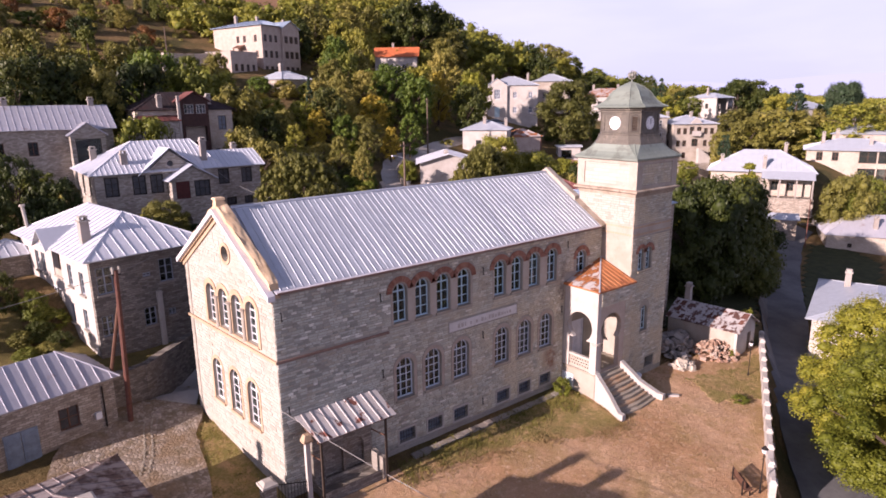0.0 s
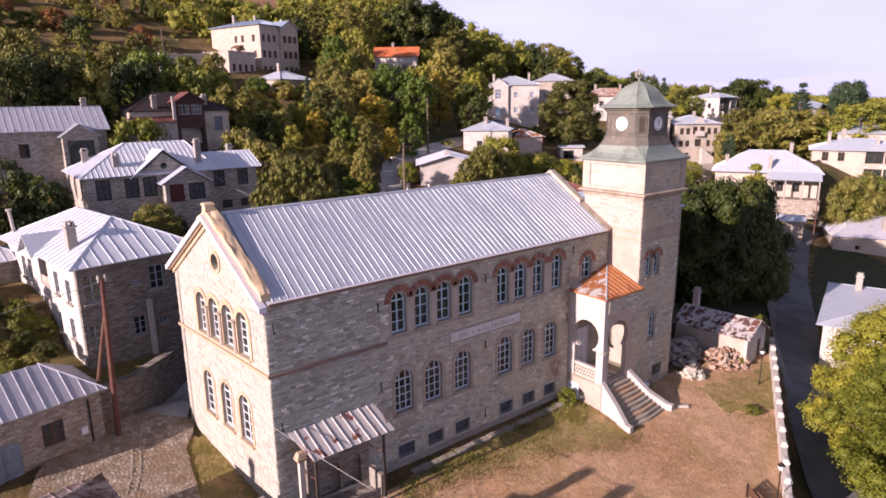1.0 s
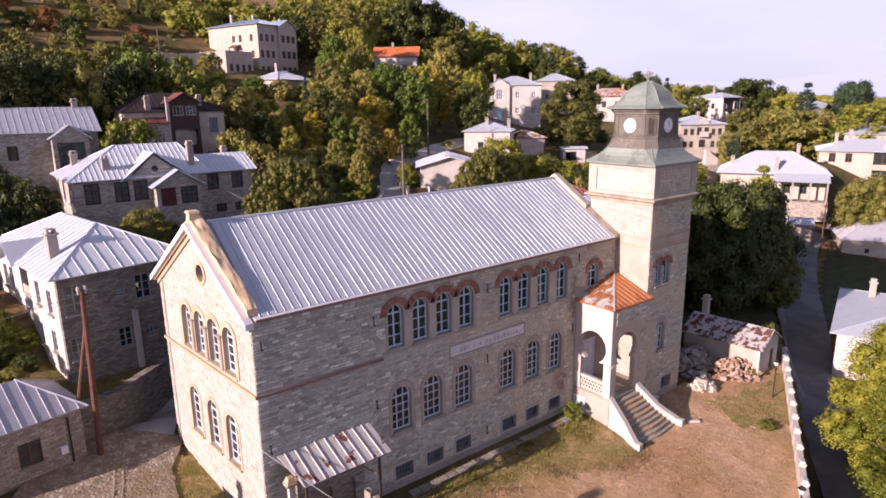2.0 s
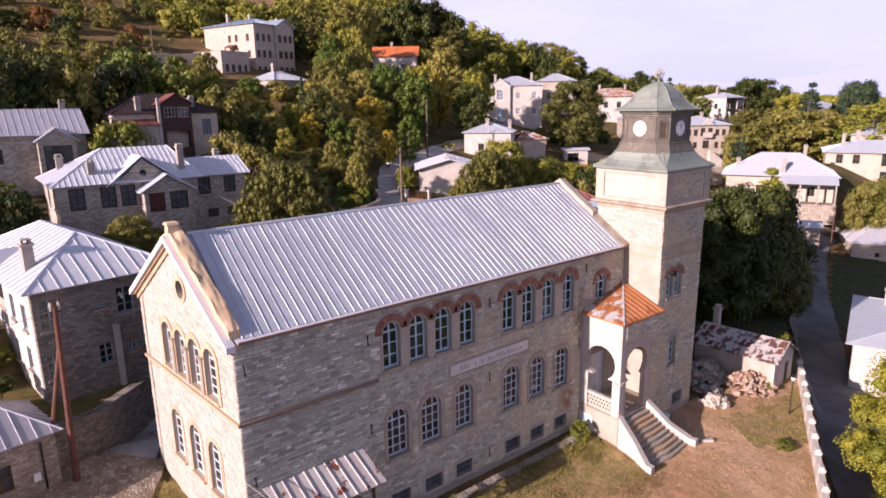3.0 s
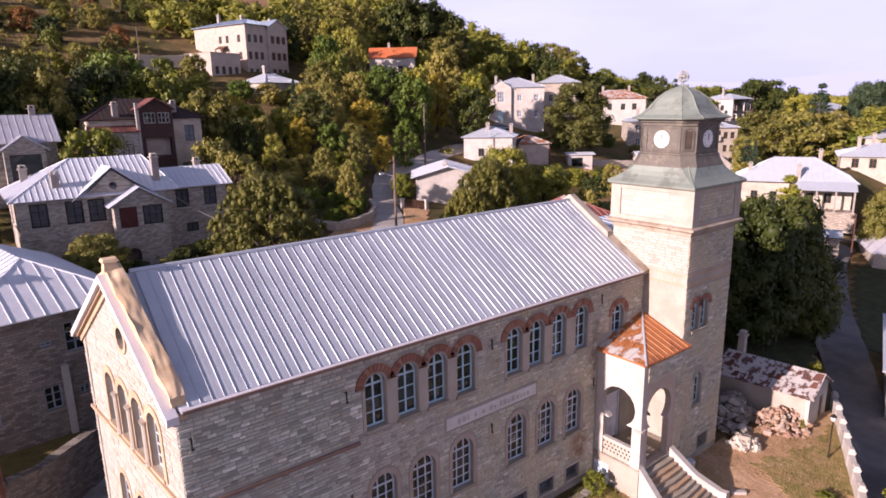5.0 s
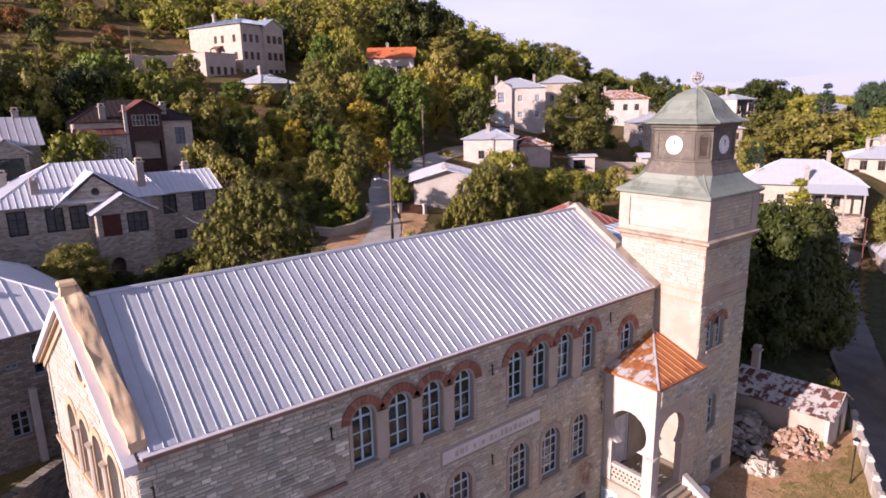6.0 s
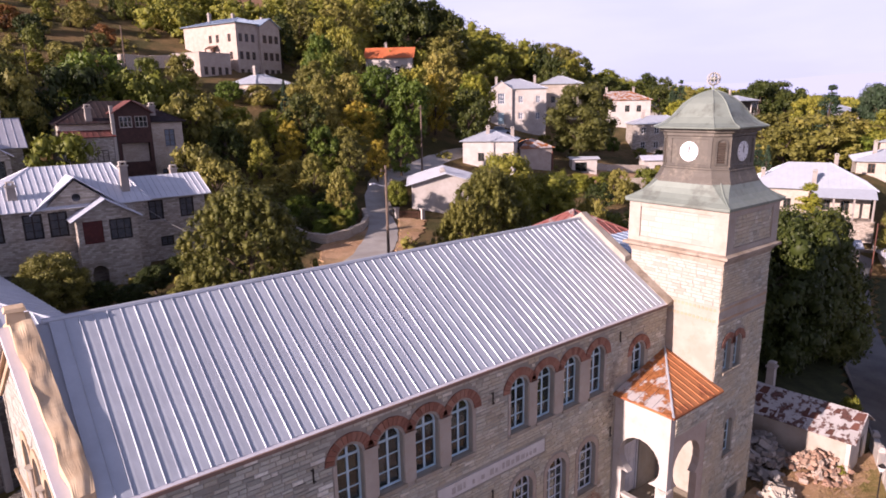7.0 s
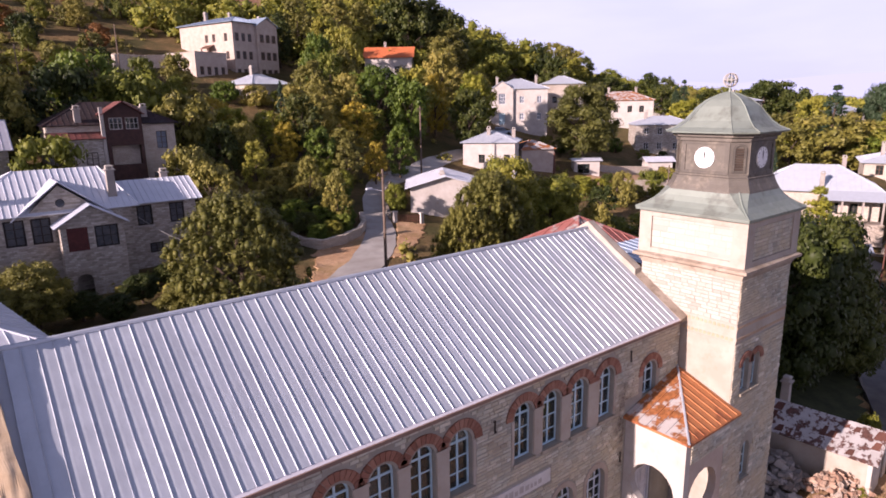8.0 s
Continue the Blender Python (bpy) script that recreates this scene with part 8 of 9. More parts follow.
def leaf_cloud(name, centres, radii, per, leaf, seed, flat=0.75, up=0.35, folded=False):
    """A crown as one mesh of many small leaf blades gathered in clumps."""
    rng = np.random.default_rng(seed)
    c = np.repeat(np.asarray(centres), per, axis=0)
    r = np.repeat(np.asarray(radii), per)
    d = rng.normal(size=c.shape)
    d /= np.linalg.norm(d, axis=1)[:, None]
    rad = r * (0.55 + 0.5 * rng.random(len(c)) ** 0.7)
    d[:, 2] *= flat
    p = c + d * rad[:, None]
    nrm = d + rng.normal(size=c.shape) * 0.45 + np.array([0, 0, up])
    nrm /= np.linalg.norm(nrm, axis=1)[:, None]
    t = np.cross(nrm, rng.normal(size=c.shape))
    t /= np.linalg.norm(t, axis=1)[:, None]
    b = np.cross(nrm, t)
    s = leaf * (0.55 + 0.8 * rng.random(len(c)))[:, None]
    if folded:
        k, q = 4, np.stack([p - t * s * 0.5, p + b * s * 0.32 + nrm * s * 0.06, p + t * s * 0.5, p - b * s * 0.32 + nrm * s * 0.06], axis=1)
    else:
        k, q = 3, np.stack([p - t * s * 0.5, p + t * s * 0.4 + b * s * 0.12, p + b * s * 0.6 + nrm * s * 0.05], axis=1)
    n = len(c)
    # the dense inner foliage of each clump
    m = len(centres)
    core = np.asarray(centres)[:, None, :] + ICO[None] * np.asarray(radii)[:, None, None] * rng.uniform(0.36, 0.70, (m, 12, 1)) * np.array([1, 1, flat])
    vi = np.concatenate([np.arange(k * n), (k * n + 12 * np.arange(m)[:, None, None] + ICO_FACES[None]).ravel()]).astype(np.int32)
    tot = np.concatenate([np.full(n, k), np.full(20 * m, 3)]).astype(np.int32)
    me = bpy.data.meshes.new(name)
    me.vertices.add(k * n + 12 * m)
    me.vertices.foreach_set("co", np.concatenate([q.reshape(-1, 3), core.reshape(-1, 3)]).astype(np.float32).ravel())
    me.loops.add(len(vi))
    me.loops.foreach_set("vertex_index", vi)
    me.polygons.add(len(tot))
    me.polygons.foreach_set("loop_start", np.concatenate([[0], np.cumsum(tot)[:-1]]).astype(np.int32))
    me.polygons.foreach_set("loop_total", tot)
    me.update()
    me.validate()
    return me


TALL = {"round": 2.0, "tall": 2.6, "cone": 3.6, "bush": 1.35}


def crown_plan(shape, n, seed, size=1.0):
    """Clump centres and sizes of a crown that reaches 1 from its middle and TALL above the ground."""
    rnd = random.Random(seed)
    cs, rs = [], []
    low = {"round": 0.20, "tall": 0.10, "cone": 0.08, "bush": 0.10}[shape]
    while len(cs) < n:
        a, h = rnd.uniform(0, 2 * math.pi), rnd.random()
        if shape == "round":
            w = math.sin(math.pi * (0.12 + 0.80 * h)) ** 0.6
        elif shape == "tall":
            w = math.sin(math.pi * (0.10 + 0.84 * h ** 0.8)) ** 0.75
        elif shape == "cone":
            w = (1 - h) ** 0.9
        else:
            w = math.sin(math.pi * (0.25 + 0.68 * h)) ** 0.5
        rr = w * math.sqrt(rnd.uniform(0.28, 1.0)) * (0.80 + 0.34 * noise.noise(Vector((math.cos(a) * 1.5, math.sin(a) * 1.5, h * 3 + seed))))
        z = TALL[shape] * (low + (0.92 - low) * h)
        cs.append((rr * math.cos(a), rr * math.sin(a), z))
        rs.append(rnd.uniform(0.20, 0.36) * size * (0.5 if shape == "cone" else 1))
    return cs, rs


def trunk_mesh(shape, seed):
    rnd = random.Random(seed)
    bm = bmesh.new()
    top = TALL[shape] * (0.9 if shape == "cone" else 0.62)
    pts = [Vector((0, 0, -0.12))]
    for k in range(1, 6):
        pts.append(Vector((rnd.uniform(-0.05, 0.05), rnd.uniform(-0.05, 0.05), top * k / 5)))
    for k, (p, q) in enumerate(zip(pts, pts[1:])):
        bar(bm, p, q, 0.075 * (1 - k / 6), 7, 0.075 * (1 - (k + 1) / 6) + 0.006)
    if shape != "cone":
        for k in range(10):
            base = pts[1].lerp(pts[4], rnd.random())
            a = rnd.uniform(0, 2 * math.pi)
            tip = base + Vector((math.cos(a) * rnd.uniform(0.4, 0.7), math.sin(a) * rnd.uniform(0.4, 0.7), rnd.uniform(0.25, 0.6)))
            mid = base.lerp(tip, 0.5) + Vector((0, 0, 0.06))
            bar(bm, base, mid, 0.028, 5, 0.018)
            bar(bm, mid, tip, 0.018, 5, 0.005)
    return mesh_of("trunk", bm, BARK)


def crown_kind(shape, n, per, leaf, seed, size=1.0, **kw):
    cs, rs = crown_plan(shape, n, seed, size)
    me = leaf_cloud("crown", cs, rs, per, leaf, seed, **kw)
    me.materials.append(LEAF_GREEN)
    return me


CROWNS = {"round": [crown_kind("round", 92, 46, 0.096, k, 0.66) for k in (1, 2, 3, 4)],
          "tall": [crown_kind("tall", 100, 44, 0.092, k, 0.66) for k in (11, 12, 13)],
          "cone": [crown_kind("cone", 120, 40, 0.08, k, flat=0.5, up=-0.1) for k in (21, 22)],
          "bush": [crown_kind("bush", 66, 48, 0.11, k, 0.72) for k in (31, 32, 33)],
          "near": [crown_kind("round", 150, 150, 0.055, k, 0.66) for k in (41, 42)],
          "nearbush": [crown_kind("bush", 130, 150, 0.055, k, 0.66) for k in (61, 62)],
          "neartall": [crown_kind("tall", 620, 52, 0.042, k, 0.25, up=0.3, flat=2.4) for k in (51, 52)],
          "fore": [crown_kind("tall", 190, 400, 0.028, k, 0.50, up=0.5, flat=1.15, folded=True) for k in (71, 72)]}
SHAPE = {"round": "round", "tall": "tall", "cone": "cone", "bush": "bush", "near": "round", "nearbush": "bush", "neartall": "tall", "fore": "tall"}
TRUNKS = {"round": [trunk_mesh("round", k) for k in (1, 2)], "tall": [trunk_mesh("tall", k) for k in (3, 4)], "cone": [trunk_mesh("cone", 5)], "bush": [trunk_mesh("bush", 6)]}


def tree(x, y, h, w, kind, mat, label, name="tree", seed=0, sink=0.0, group="trees of the village", lift=None):
    """A tree h high and 2 w wide."""
    z = land(x, y) - sink if lift is None else lift
    shape = SHAPE[kind]
    ob = thing(name, label, name, pose(x, y, z, 0, 0, (seed * 77) % 360), group)
    ob.scale = (w, w, (h + sink) / TALL[shape])
    tr = new("trunk", TRUNKS[shape][seed % len(TRUNKS[shape])])
    tr.parent = ob
    opts = CROWNS[kind]
    cr = new("crown", opts[seed % len(opts)])
    cr.parent = ob
    cr.material_slots[0].link = "OBJECT"
    cr.material_slots[0].material = mat
    return ob


SPOTS = []


def tree_to(x, y, top, w, kind, mat):
    """A tree whose crown reaches the height top."""
    h = max(top - land(x, y), 1.2 * w)
    w = max(w, h / (1.45 * TALL[SHAPE[kind]]))
    word = {"E": "deep green", "D": "dark green", "G": "green", "O": "olive-green", "Y": "yellowing", "R": "rusty red", "N": "dark needled", "L": "light green"}[TONE[mat.name]]
    form = {"round": "round leafy tree", "tall": "tall billowing tree", "cone": "slender conifer", "bush": "broad bushy tree", "near": "dense round tree", "nearbush": "dense low-branched tree", "neartall": "upright tree"}[kind]
    SPOTS.append((x, y, w))
    return tree(x, y, h, w, kind, mat, word + " " + form + " on the village slope", "conifer" if kind == "cone" else "tree", seed=len(SPOTS))


E, G, D, O, Y, L, N, R = LEAF_DEEP, LEAF_GREEN, LEAF_DARK, LEAF_OLIVE, LEAF_YELLOW, LEAF_LIME, NEEDLE, SCRUB_RUST
TONE = {E.name: "E", G.name: "G", D.name: "D", O.name: "O", Y.name: "Y", R.name: "R", N.name: "N", L.name: "L"}
# trees that stand out
tree(32.9, -14.5, 10.6, 5.6, "fore", L, "yellow-green deciduous tree beside the road", seed=0)
tree(28.6, -17.4, 10.3, 5.3, "fore", L, "yellow-green deciduous tree beside the road", seed=1)
tree(12.9, 22.6, 8.7, 4.8, "neartall", LEAF_SAGE, "feathery olive-green tree beside the manor house", seed=0)
manor_tree = bpy.data.objects[scene.collection.objects[-1].parent.name]
for a, b in (((0.0, 0.0, -0.1), (-0.05, 0.02, 0.42)), ((0.03, 0.0, -0.1), (0.10, -0.03, 0.40))):
    bm = bmesh.new()
    bar(bm, a, b, 0.050, 9, 0.040)
    part("limed_trunk", bm, WHITE_PAINT, manor_tree, "whitewashed foot of the trunk")
tree(9.8, 23.6, 2.8, 2.0, "near", O, "low olive tree in the manor garden", seed=1)
tree(33.4, 22.6, 8.2, 4.2, "neartall", LEAF_SAGE, "feathery light green tree behind the school", seed=1)
tree(29.4, 21.0, 6.6, 3.2, "neartall", O, "feathery light green tree behind the school", seed=2)
tree(37.4, 24.8, 8.6, 3.6, "near", G, "green tree behind the school", seed=3)
tree(42.0, 24.0, 7.0, 3.4, "near", G, "green tree behind the school", seed=4)
tree(2.6, 27.6, 4.4, 2.3, "near", O, "round bush in front of the manor house", "bush", seed=3)
tree(6.5, 50.8, 4.2, 2.4, "round", G, "small green tree before the derelict house", seed=1)
tree(37.1, 41.6, 2.9, 1.5, "nearbush", L, "light green shrub in the bungalow garden", "bush", seed=1)
for k, (x, y, h, w, mat) in enumerate(((25.0, 36.4, 1.7, 1.2, E), (26.6, 36.6, 1.7, 1.3, G), (28.3, 37.8, 1.8, 1.4, E), (29.8, 39.6, 1.9, 1.3, E), (25.2, 38.8, 2.0, 1.6, D), (27.4, 40.0, 2.0, 1.7, E),
                                       (30.6, 42.4, 2.2, 1.6, E), (28.6, 42.8, 2.1, 1.8, D), (25.6, 42.0, 2.2, 1.9, E), (31.8, 45.2, 2.4, 1.7, E), (28.6, 46.0, 2.4, 1.9, O), (25.4, 45.6, 2.4, 1.9, O),
                                       (31.0, 48.6, 2.5, 2.0, L), (33.8, 47.8, 2.5, 1.7, L), (33.0, 50.6, 2.9, 2.2, L), (29.4, 50.4, 2.9, 2.2, O), (26.4, 49.2, 3.0, 2.2, O), (22.4, 44.4, 2.4, 2.0, L), (22.0, 41.0, 2.2, 1.8, O), (20.0, 38.0, 2.4, 1.8, D), (21.0, 35.0, 2.0, 1.5, D))):
    tree(x, y, h, w, "nearbush", mat, "dense leafy hedge shrub behind the verge wall", "bush", seed=k, group="hedge at the bend")

tree_to(59.5, 108.5, 40.6, 5.2, "tall", O)
tree_to(68.4, 110.0, 42.0, 5.3, "tall", O)
tree_to(76.8, 112.5, 41.8, 4.8, "tall", O)
tree_to(52.1, 101.8, 36.4, 3.4, "tall", D)
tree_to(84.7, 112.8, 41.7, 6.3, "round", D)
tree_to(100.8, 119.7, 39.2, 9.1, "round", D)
tree_to(92.5, 102.0, 36.0, 6.5, "tall", O)
tree_to(88.6, 105.2, 32.7, 4.5, "tall", O)
tree_to(51.7, 66.9, 24.8, 5.0, "round", E)
tree_to(53.1, 61.3, 22.6, 2.9, "round", E)
tree_to(46.6, 67.9, 23.6, 3.2, "round", O)
tree_to(40.4, 64.7, 23.4, 2.6, "tall", O)
tree_to(72.7, 71.3, 22.3, 2.9, "round", E)
tree_to(61.9, 66.6, 24.0, 2.3, "tall", Y)
tree_to(34.6, 58.8, 20.6, 2.4, "round", D)
tree_to(36.1, 67.0, 22.6, 1.1, "cone", N)
tree_to(30.6, 54.2, 17.4, 2.0, "tall", Y)
tree_to(25.7, 54.3, 17.5, 2.2, "round", O)
tree_to(25.2, 50.1, 15.7, 1.7, "tall", G)
tree_to(34.0, 52.3, 16.6, 2.2, "round", E)
tree_to(35.6, 49.0, 15.4, 2.2, "tall", O)
tree_to(39.3, 49.0, 14.9, 1.8, "tall", Y)
tree_to(28.3, 44.0, 14.3, 1.8, "tall", O)
tree_to(28.6, 39.1, 13.1, 1.7, "tall", O)
tree_to(22.9, 53.4, 17.5, 2.1, "round", D)
tree_to(18.4, 44.3, 14.1, 2.0, "bush", O)
tree_to(44.6, 51.5, 16.8, 2.2, "tall", E)
tree_to(13.0, 65.9, 25.0, 3.9, "bush", E)
tree_to(16.1, 62.1, 23.1, 3.7, "bush", G)
tree_to(20.7, 58.4, 20.6, 2.8, "bush", O)
tree_to(9.8, 61.6, 23.3, 2.9, "bush", D)
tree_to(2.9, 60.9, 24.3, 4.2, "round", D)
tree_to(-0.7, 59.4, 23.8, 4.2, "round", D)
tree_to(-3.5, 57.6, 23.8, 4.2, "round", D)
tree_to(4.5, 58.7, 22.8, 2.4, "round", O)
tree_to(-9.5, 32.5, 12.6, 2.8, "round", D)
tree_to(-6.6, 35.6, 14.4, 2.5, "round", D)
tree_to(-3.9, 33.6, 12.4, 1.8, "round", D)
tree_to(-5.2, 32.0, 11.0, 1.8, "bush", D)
tree_to(6.5, 48.2, 16.7, 1.8, "bush", G)
tree_to(17.9, 48.9, 15.2, 1.7, "bush", O)
tree_to(28.8, 86.9, 26.9, 2.6, "bush", O)
tree_to(23.0, 83.6, 25.8, 2.4, "bush", G)
tree_to(13.8, 90.9, 28.1, 3.2, "bush", O)
tree_to(5.9, 87.5, 26.7, 3.2, "bush", O)
tree_to(0.5, 83.0, 28.8, 3.8, "bush", O)
tree(22.6, 129.9, 4.6, 2.0, "bush", R, "shrub turning rusty red on the open slope", "bush", seed=1)
tree_to(131.7, 67.1, 22.9, 2.7, "cone", N)
tree_to(193.1, 72.6, 23.9, 10.4, "round", D)
tree_to(185.1, 75.6, 22.2, 8.4, "round", D)
tree_to(163.5, 50.5, 19.1, 5.7, "round", G)
tree_to(127.2, 33.6, 16.0, 8.7, "round", O)
tree_to(120.3, 36.6, 14.4, 5.6, "round", O)
tree_to(133.8, 30.6, 14.8, 6.7, "round", O)
tree_to(113.7, 38.6, 12.0, 3.4, "round", O)
tree_to(109.2, 36.2, 11.7, 2.7, "cone", N)
tree_to(146.4, 25.0, 16.3, 9.0, "round", O)
tree_to(149.5, 31.4, 14.4, 6.6, "round", G)
tree_to(130.1, 26.0, 12.0, 5.2, "round", E)
tree_to(92.6, 8.0, 7.0, 2.9, "nearbush", O)
tree_to(94.6, 6.6, 6.6, 2.4, "nearbush", G)
# trees in the tower's shadow, that shade put into their leaf colour
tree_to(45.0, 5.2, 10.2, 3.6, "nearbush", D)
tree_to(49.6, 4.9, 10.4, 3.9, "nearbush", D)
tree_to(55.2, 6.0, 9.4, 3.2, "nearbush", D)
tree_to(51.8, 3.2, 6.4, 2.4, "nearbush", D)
tree(84.6, 55.0, 22.0 - land(84.6, 55.0), 6.8, "near", LEAF_SAGE, "large deep green tree behind the garden hut", seed=1)
SPOTS.append((79.0, 50.9, 6.3))
for k, (x, y, h, w, mat) in enumerate(((69.0, 42.4, 2.6, 2.2, L), (72.0, 41.4, 2.4, 2.0, L), (75.0, 40.6, 2.2, 1.9, O), (66.0, 43.6, 2.6, 2.0, G), (88.5, 41.6, 2.6, 2.2, L), (91.6, 43.4, 2.8, 2.2, O), (85.0, 39.6, 2.4, 2.0, G), (80.6, 46.6, 1.1, 1.4, D))):
    tree(x, y, h, w, "nearbush", mat, "leafy bush at the edge of the garden terrace", "bush", seed=k, group="garden shrubs")
tree_to(140.4, 62.6, 18.7, 4.6, "round", G)

tree_to(160.4, 44.6, 23.0, 6.0, "cone", N)
tree_to(173.5, 38.4, 22.3, 5.7, "near", N)
tree_to(132.5, 65.8, 24.2, 3.0, "cone", N)
tree_to(94.4, 27.9, 12.5, 1.1, "cone", N)
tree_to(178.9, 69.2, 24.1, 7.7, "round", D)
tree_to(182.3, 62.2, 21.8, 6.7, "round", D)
tree(69.6, 12.0, 10.9 - land(69.6, 12.0), 4.6, "cone", L, "broad light green conifer beside the road", "conifer", seed=3)
SPOTS.append((53.2, 4.4, 2.6))
tree_to(131.8, 21.4, 17.2, 7.4, "round", G)
tree_to(62.5, 59.0, 21.2, 2.2, "round", D)
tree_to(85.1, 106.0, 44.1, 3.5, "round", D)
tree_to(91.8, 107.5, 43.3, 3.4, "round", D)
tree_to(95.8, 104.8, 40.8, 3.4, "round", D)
tree_to(37, 78, 21.9, 2.6, "bush", O)
tree_to(41.5, 77, 21.7, 2.6, "bush", G)
tree_to(33, 79.5, 22.6, 2.4, "bush", E)
tree_to(28, 83, 23.4, 2.6, "bush", O)
tree_to(45, 79, 22.6, 2.6, "bush", D)

rnd = random.Random(77)
KEEP = [(4.4, 38.9, 7.5), (12.2, 39.6, 4.5), (12.7, 56.5, 8), (-1.9, 53.4, 8), (43.6, 101.4, 11), (33.6, 106, 7), (40, 84, 6.5), (77.5, 99.5, 7), (44.4, 43, 6.5), (62.3, 54.6, 7), (70.5, 53.6, 5),
        (98.4, 84.6, 10), (119.5, 52.2, 9), (97.5, 24.2, 10), (119.5, 13.8, 11), (92.6, 4.4, 9), (53, -11, 9), (122, 75, 9), (159, 66, 7), (112, 58, 8), (37, 88, 8), (33, 80, 7), (44, 90, 6), (28, 98, 6), (92, 78, 6), (86, 72, 6), (80, 66, 5), (72, 93, 5), (68, 96, 5), (64, 99, 4), (68, 87, 4),
        (63, 40, 6), (70, 45, 5), (78, 48, 5), (108, 45, 6), (100, 40, 5), (146, 60, 6), (63, 80, 4), (58, 73, 4), (52, 54, 5), (46, 54, 4), (24, 92, 6), (33, 98, 6), (20, 86, 5), (30, 88, 6), (27, 80, 5), (24, 72, 4), (37, 80, 5), (34, 74, 4), (31, 67, 3.5), (60, 84, 5), (68, 83, 5), (76, 85, 6), (84, 84, 6), (36, 42, 4)]
LANE = [(14, 19.6), (20, 23.6), (26.3, 29.6), (30.6, 35.6), (33.4, 40.5), (37.3, 46.5), (44, 53), (52, 59), (61, 61), (70, 60)]


def clear(x, y, r=0.0):
    if any((x - a) ** 2 + (y - b) ** 2 < (q + r) ** 2 for a, b, q in KEEP):
        return False
    for (xa, ya), (xb, yb) in zip(LANE, LANE[1:]):
        a, b, p = Vector((xa, ya)), Vector((xb, yb)), Vector((x, y))
        t = max(0, min(1, (p - a).dot(b - a) / (b - a).length_squared))
        if (a + (b - a) * t - p).length < 3.0 + r:
            return False
    return True


def wood(count, area, hs, ws, kinds, mats, label, gap=0.75, test=None, name="tree"):
    """Single trees scattered over a stretch of the slope."""
    tries = made = 0
    while made < count and tries < count * 60:
        tries += 1
        x, y = rnd.uniform(area[0], area[1]), rnd.uniform(area[2], area[3])
        w = rnd.uniform(*ws)
        if not clear(x, y, w * 0.5) or (test and not test(x, y)) or any((x - a) ** 2 + (y - b) ** 2 < ((w + q) * gap) ** 2 for a, b, q in SPOTS):
            continue
        SPOTS.append((x, y, w))
        h, kind, mat, k = rnd.uniform(*hs), rnd.choice(kinds), rnd.choice(mats), rnd.randrange(50)
        if not (21 < x < 37 and 30 < y < 53) and not (72 < x < 94 and 42.5 < y < 52):
            tree(x, y, h, w, kind, mat, label, name, seed=k, group="trees of the wooded slope")
        made += 1


# the wooded bank between the manor and the lane
wood(16, (19, 50, 40, 70), (5.0, 8.5), (2.3, 3.6), ["round", "tall", "round"], [L, O, Y, O, G, L], "leafy tree on the wooded bank", 0.62)
wood(14, (22, 66, 66, 92), (8, 12), (3.2, 4.8), ["round", "tall"], [G, O, L, O, E, G], "tall leafy tree on the wooded slope", 0.62)
wood(12, (50, 90, 62, 96), (9, 14), (3.6, 5.4), ["round", "round"], [G, O, L, O], "tall leafy tree on the wooded slope", 0.62, lambda x, y: y > 64 + 0.12 * (x - 50))
# gardens round the old houses
wood(16, (-22, 24, 42, 76), (2.6, 5.0), (1.6, 2.8), ["round", "bush", "tall"], [G, O, L, L], "garden tree among the old houses", 0.8)
wood(60, (-30, 42, 68, 136), (2.2, 4.6), (1.5, 3.0), ["bush", "round"], [O, G, D, E, G, O, R], "scrubby tree on the open slope", 0.62)
wood(3, (10, 50, 108, 140), (3.5, 5), (2.0, 3.0), ["bush"], [O, G, O], "olive-green shrub on the open slope", 0.9)
wood(4, (-12, 2, 27, 34), (2.0, 4.0), (1.3, 2.4), ["bush"], [D, G], "dark green shrub in a garden", 0.7, name="bush")
wood(9, (-15, -7, 15, 24), (1.2, 2.6), (0.9, 1.6), ["bush"], [G, O, D], "leafy shrub on the garden lawn", 0.8, name="bush")


def garden_bush(x, y, h, w, mat):
    return tree(x, y, h, w, "near", mat, "leafy flowering shrub in the garden bed", "bush", seed=int(x * 7) % 5, group="garden shrubs", lift=3.55)


garden_bush(-8.5, 24.1, 1.3, 0.8, G)
garden_bush(-7.6, 22.4, 1.7, 1.0, O)
garden_bush(-6.9, 19.2, 1.9, 1.1, G)
garden_bush(-7.8, 18.0, 1.5, 1.0, D)
garden_bush(-6.9, 15.8, 1.3, 0.8, D)
garden_bush(-8.7, 17.6, 1.2, 0.8, O)
garden_bush(-9.2, 19.8, 1.0, 0.7, G)
garden_bush(-6.0, 19.8, 1.2, 0.7, R)
garden_bush(-8.7, 14.8, 1.0, 0.8, G)
garden_bush(-7.7, 14.7, 1.1, 0.8, O)
# dark-leaved shrubs added to darken the shadowed garden
tree(2.5, 40.6, 2.2, 1.5, "near", D, "dark shrub added to deepen the shade of the manor garden", "bush", seed=0, group="garden shrubs")
tree(3.2, 32.2, 2.0, 1.4, "near", D, "dark shrub added to deepen the shade of the manor garden", "bush", seed=0, group="garden shrubs")
tree(5.0, 28.4, 1.9, 1.3, "near", D, "dark shrub added to deepen the shade of the manor garden", "bush", seed=0, group="garden shrubs")
tree(6.7, 27.0, 1.8, 1.2, "near", D, "dark shrub added to deepen the shade of the manor garden", "bush", seed=0, group="garden shrubs")
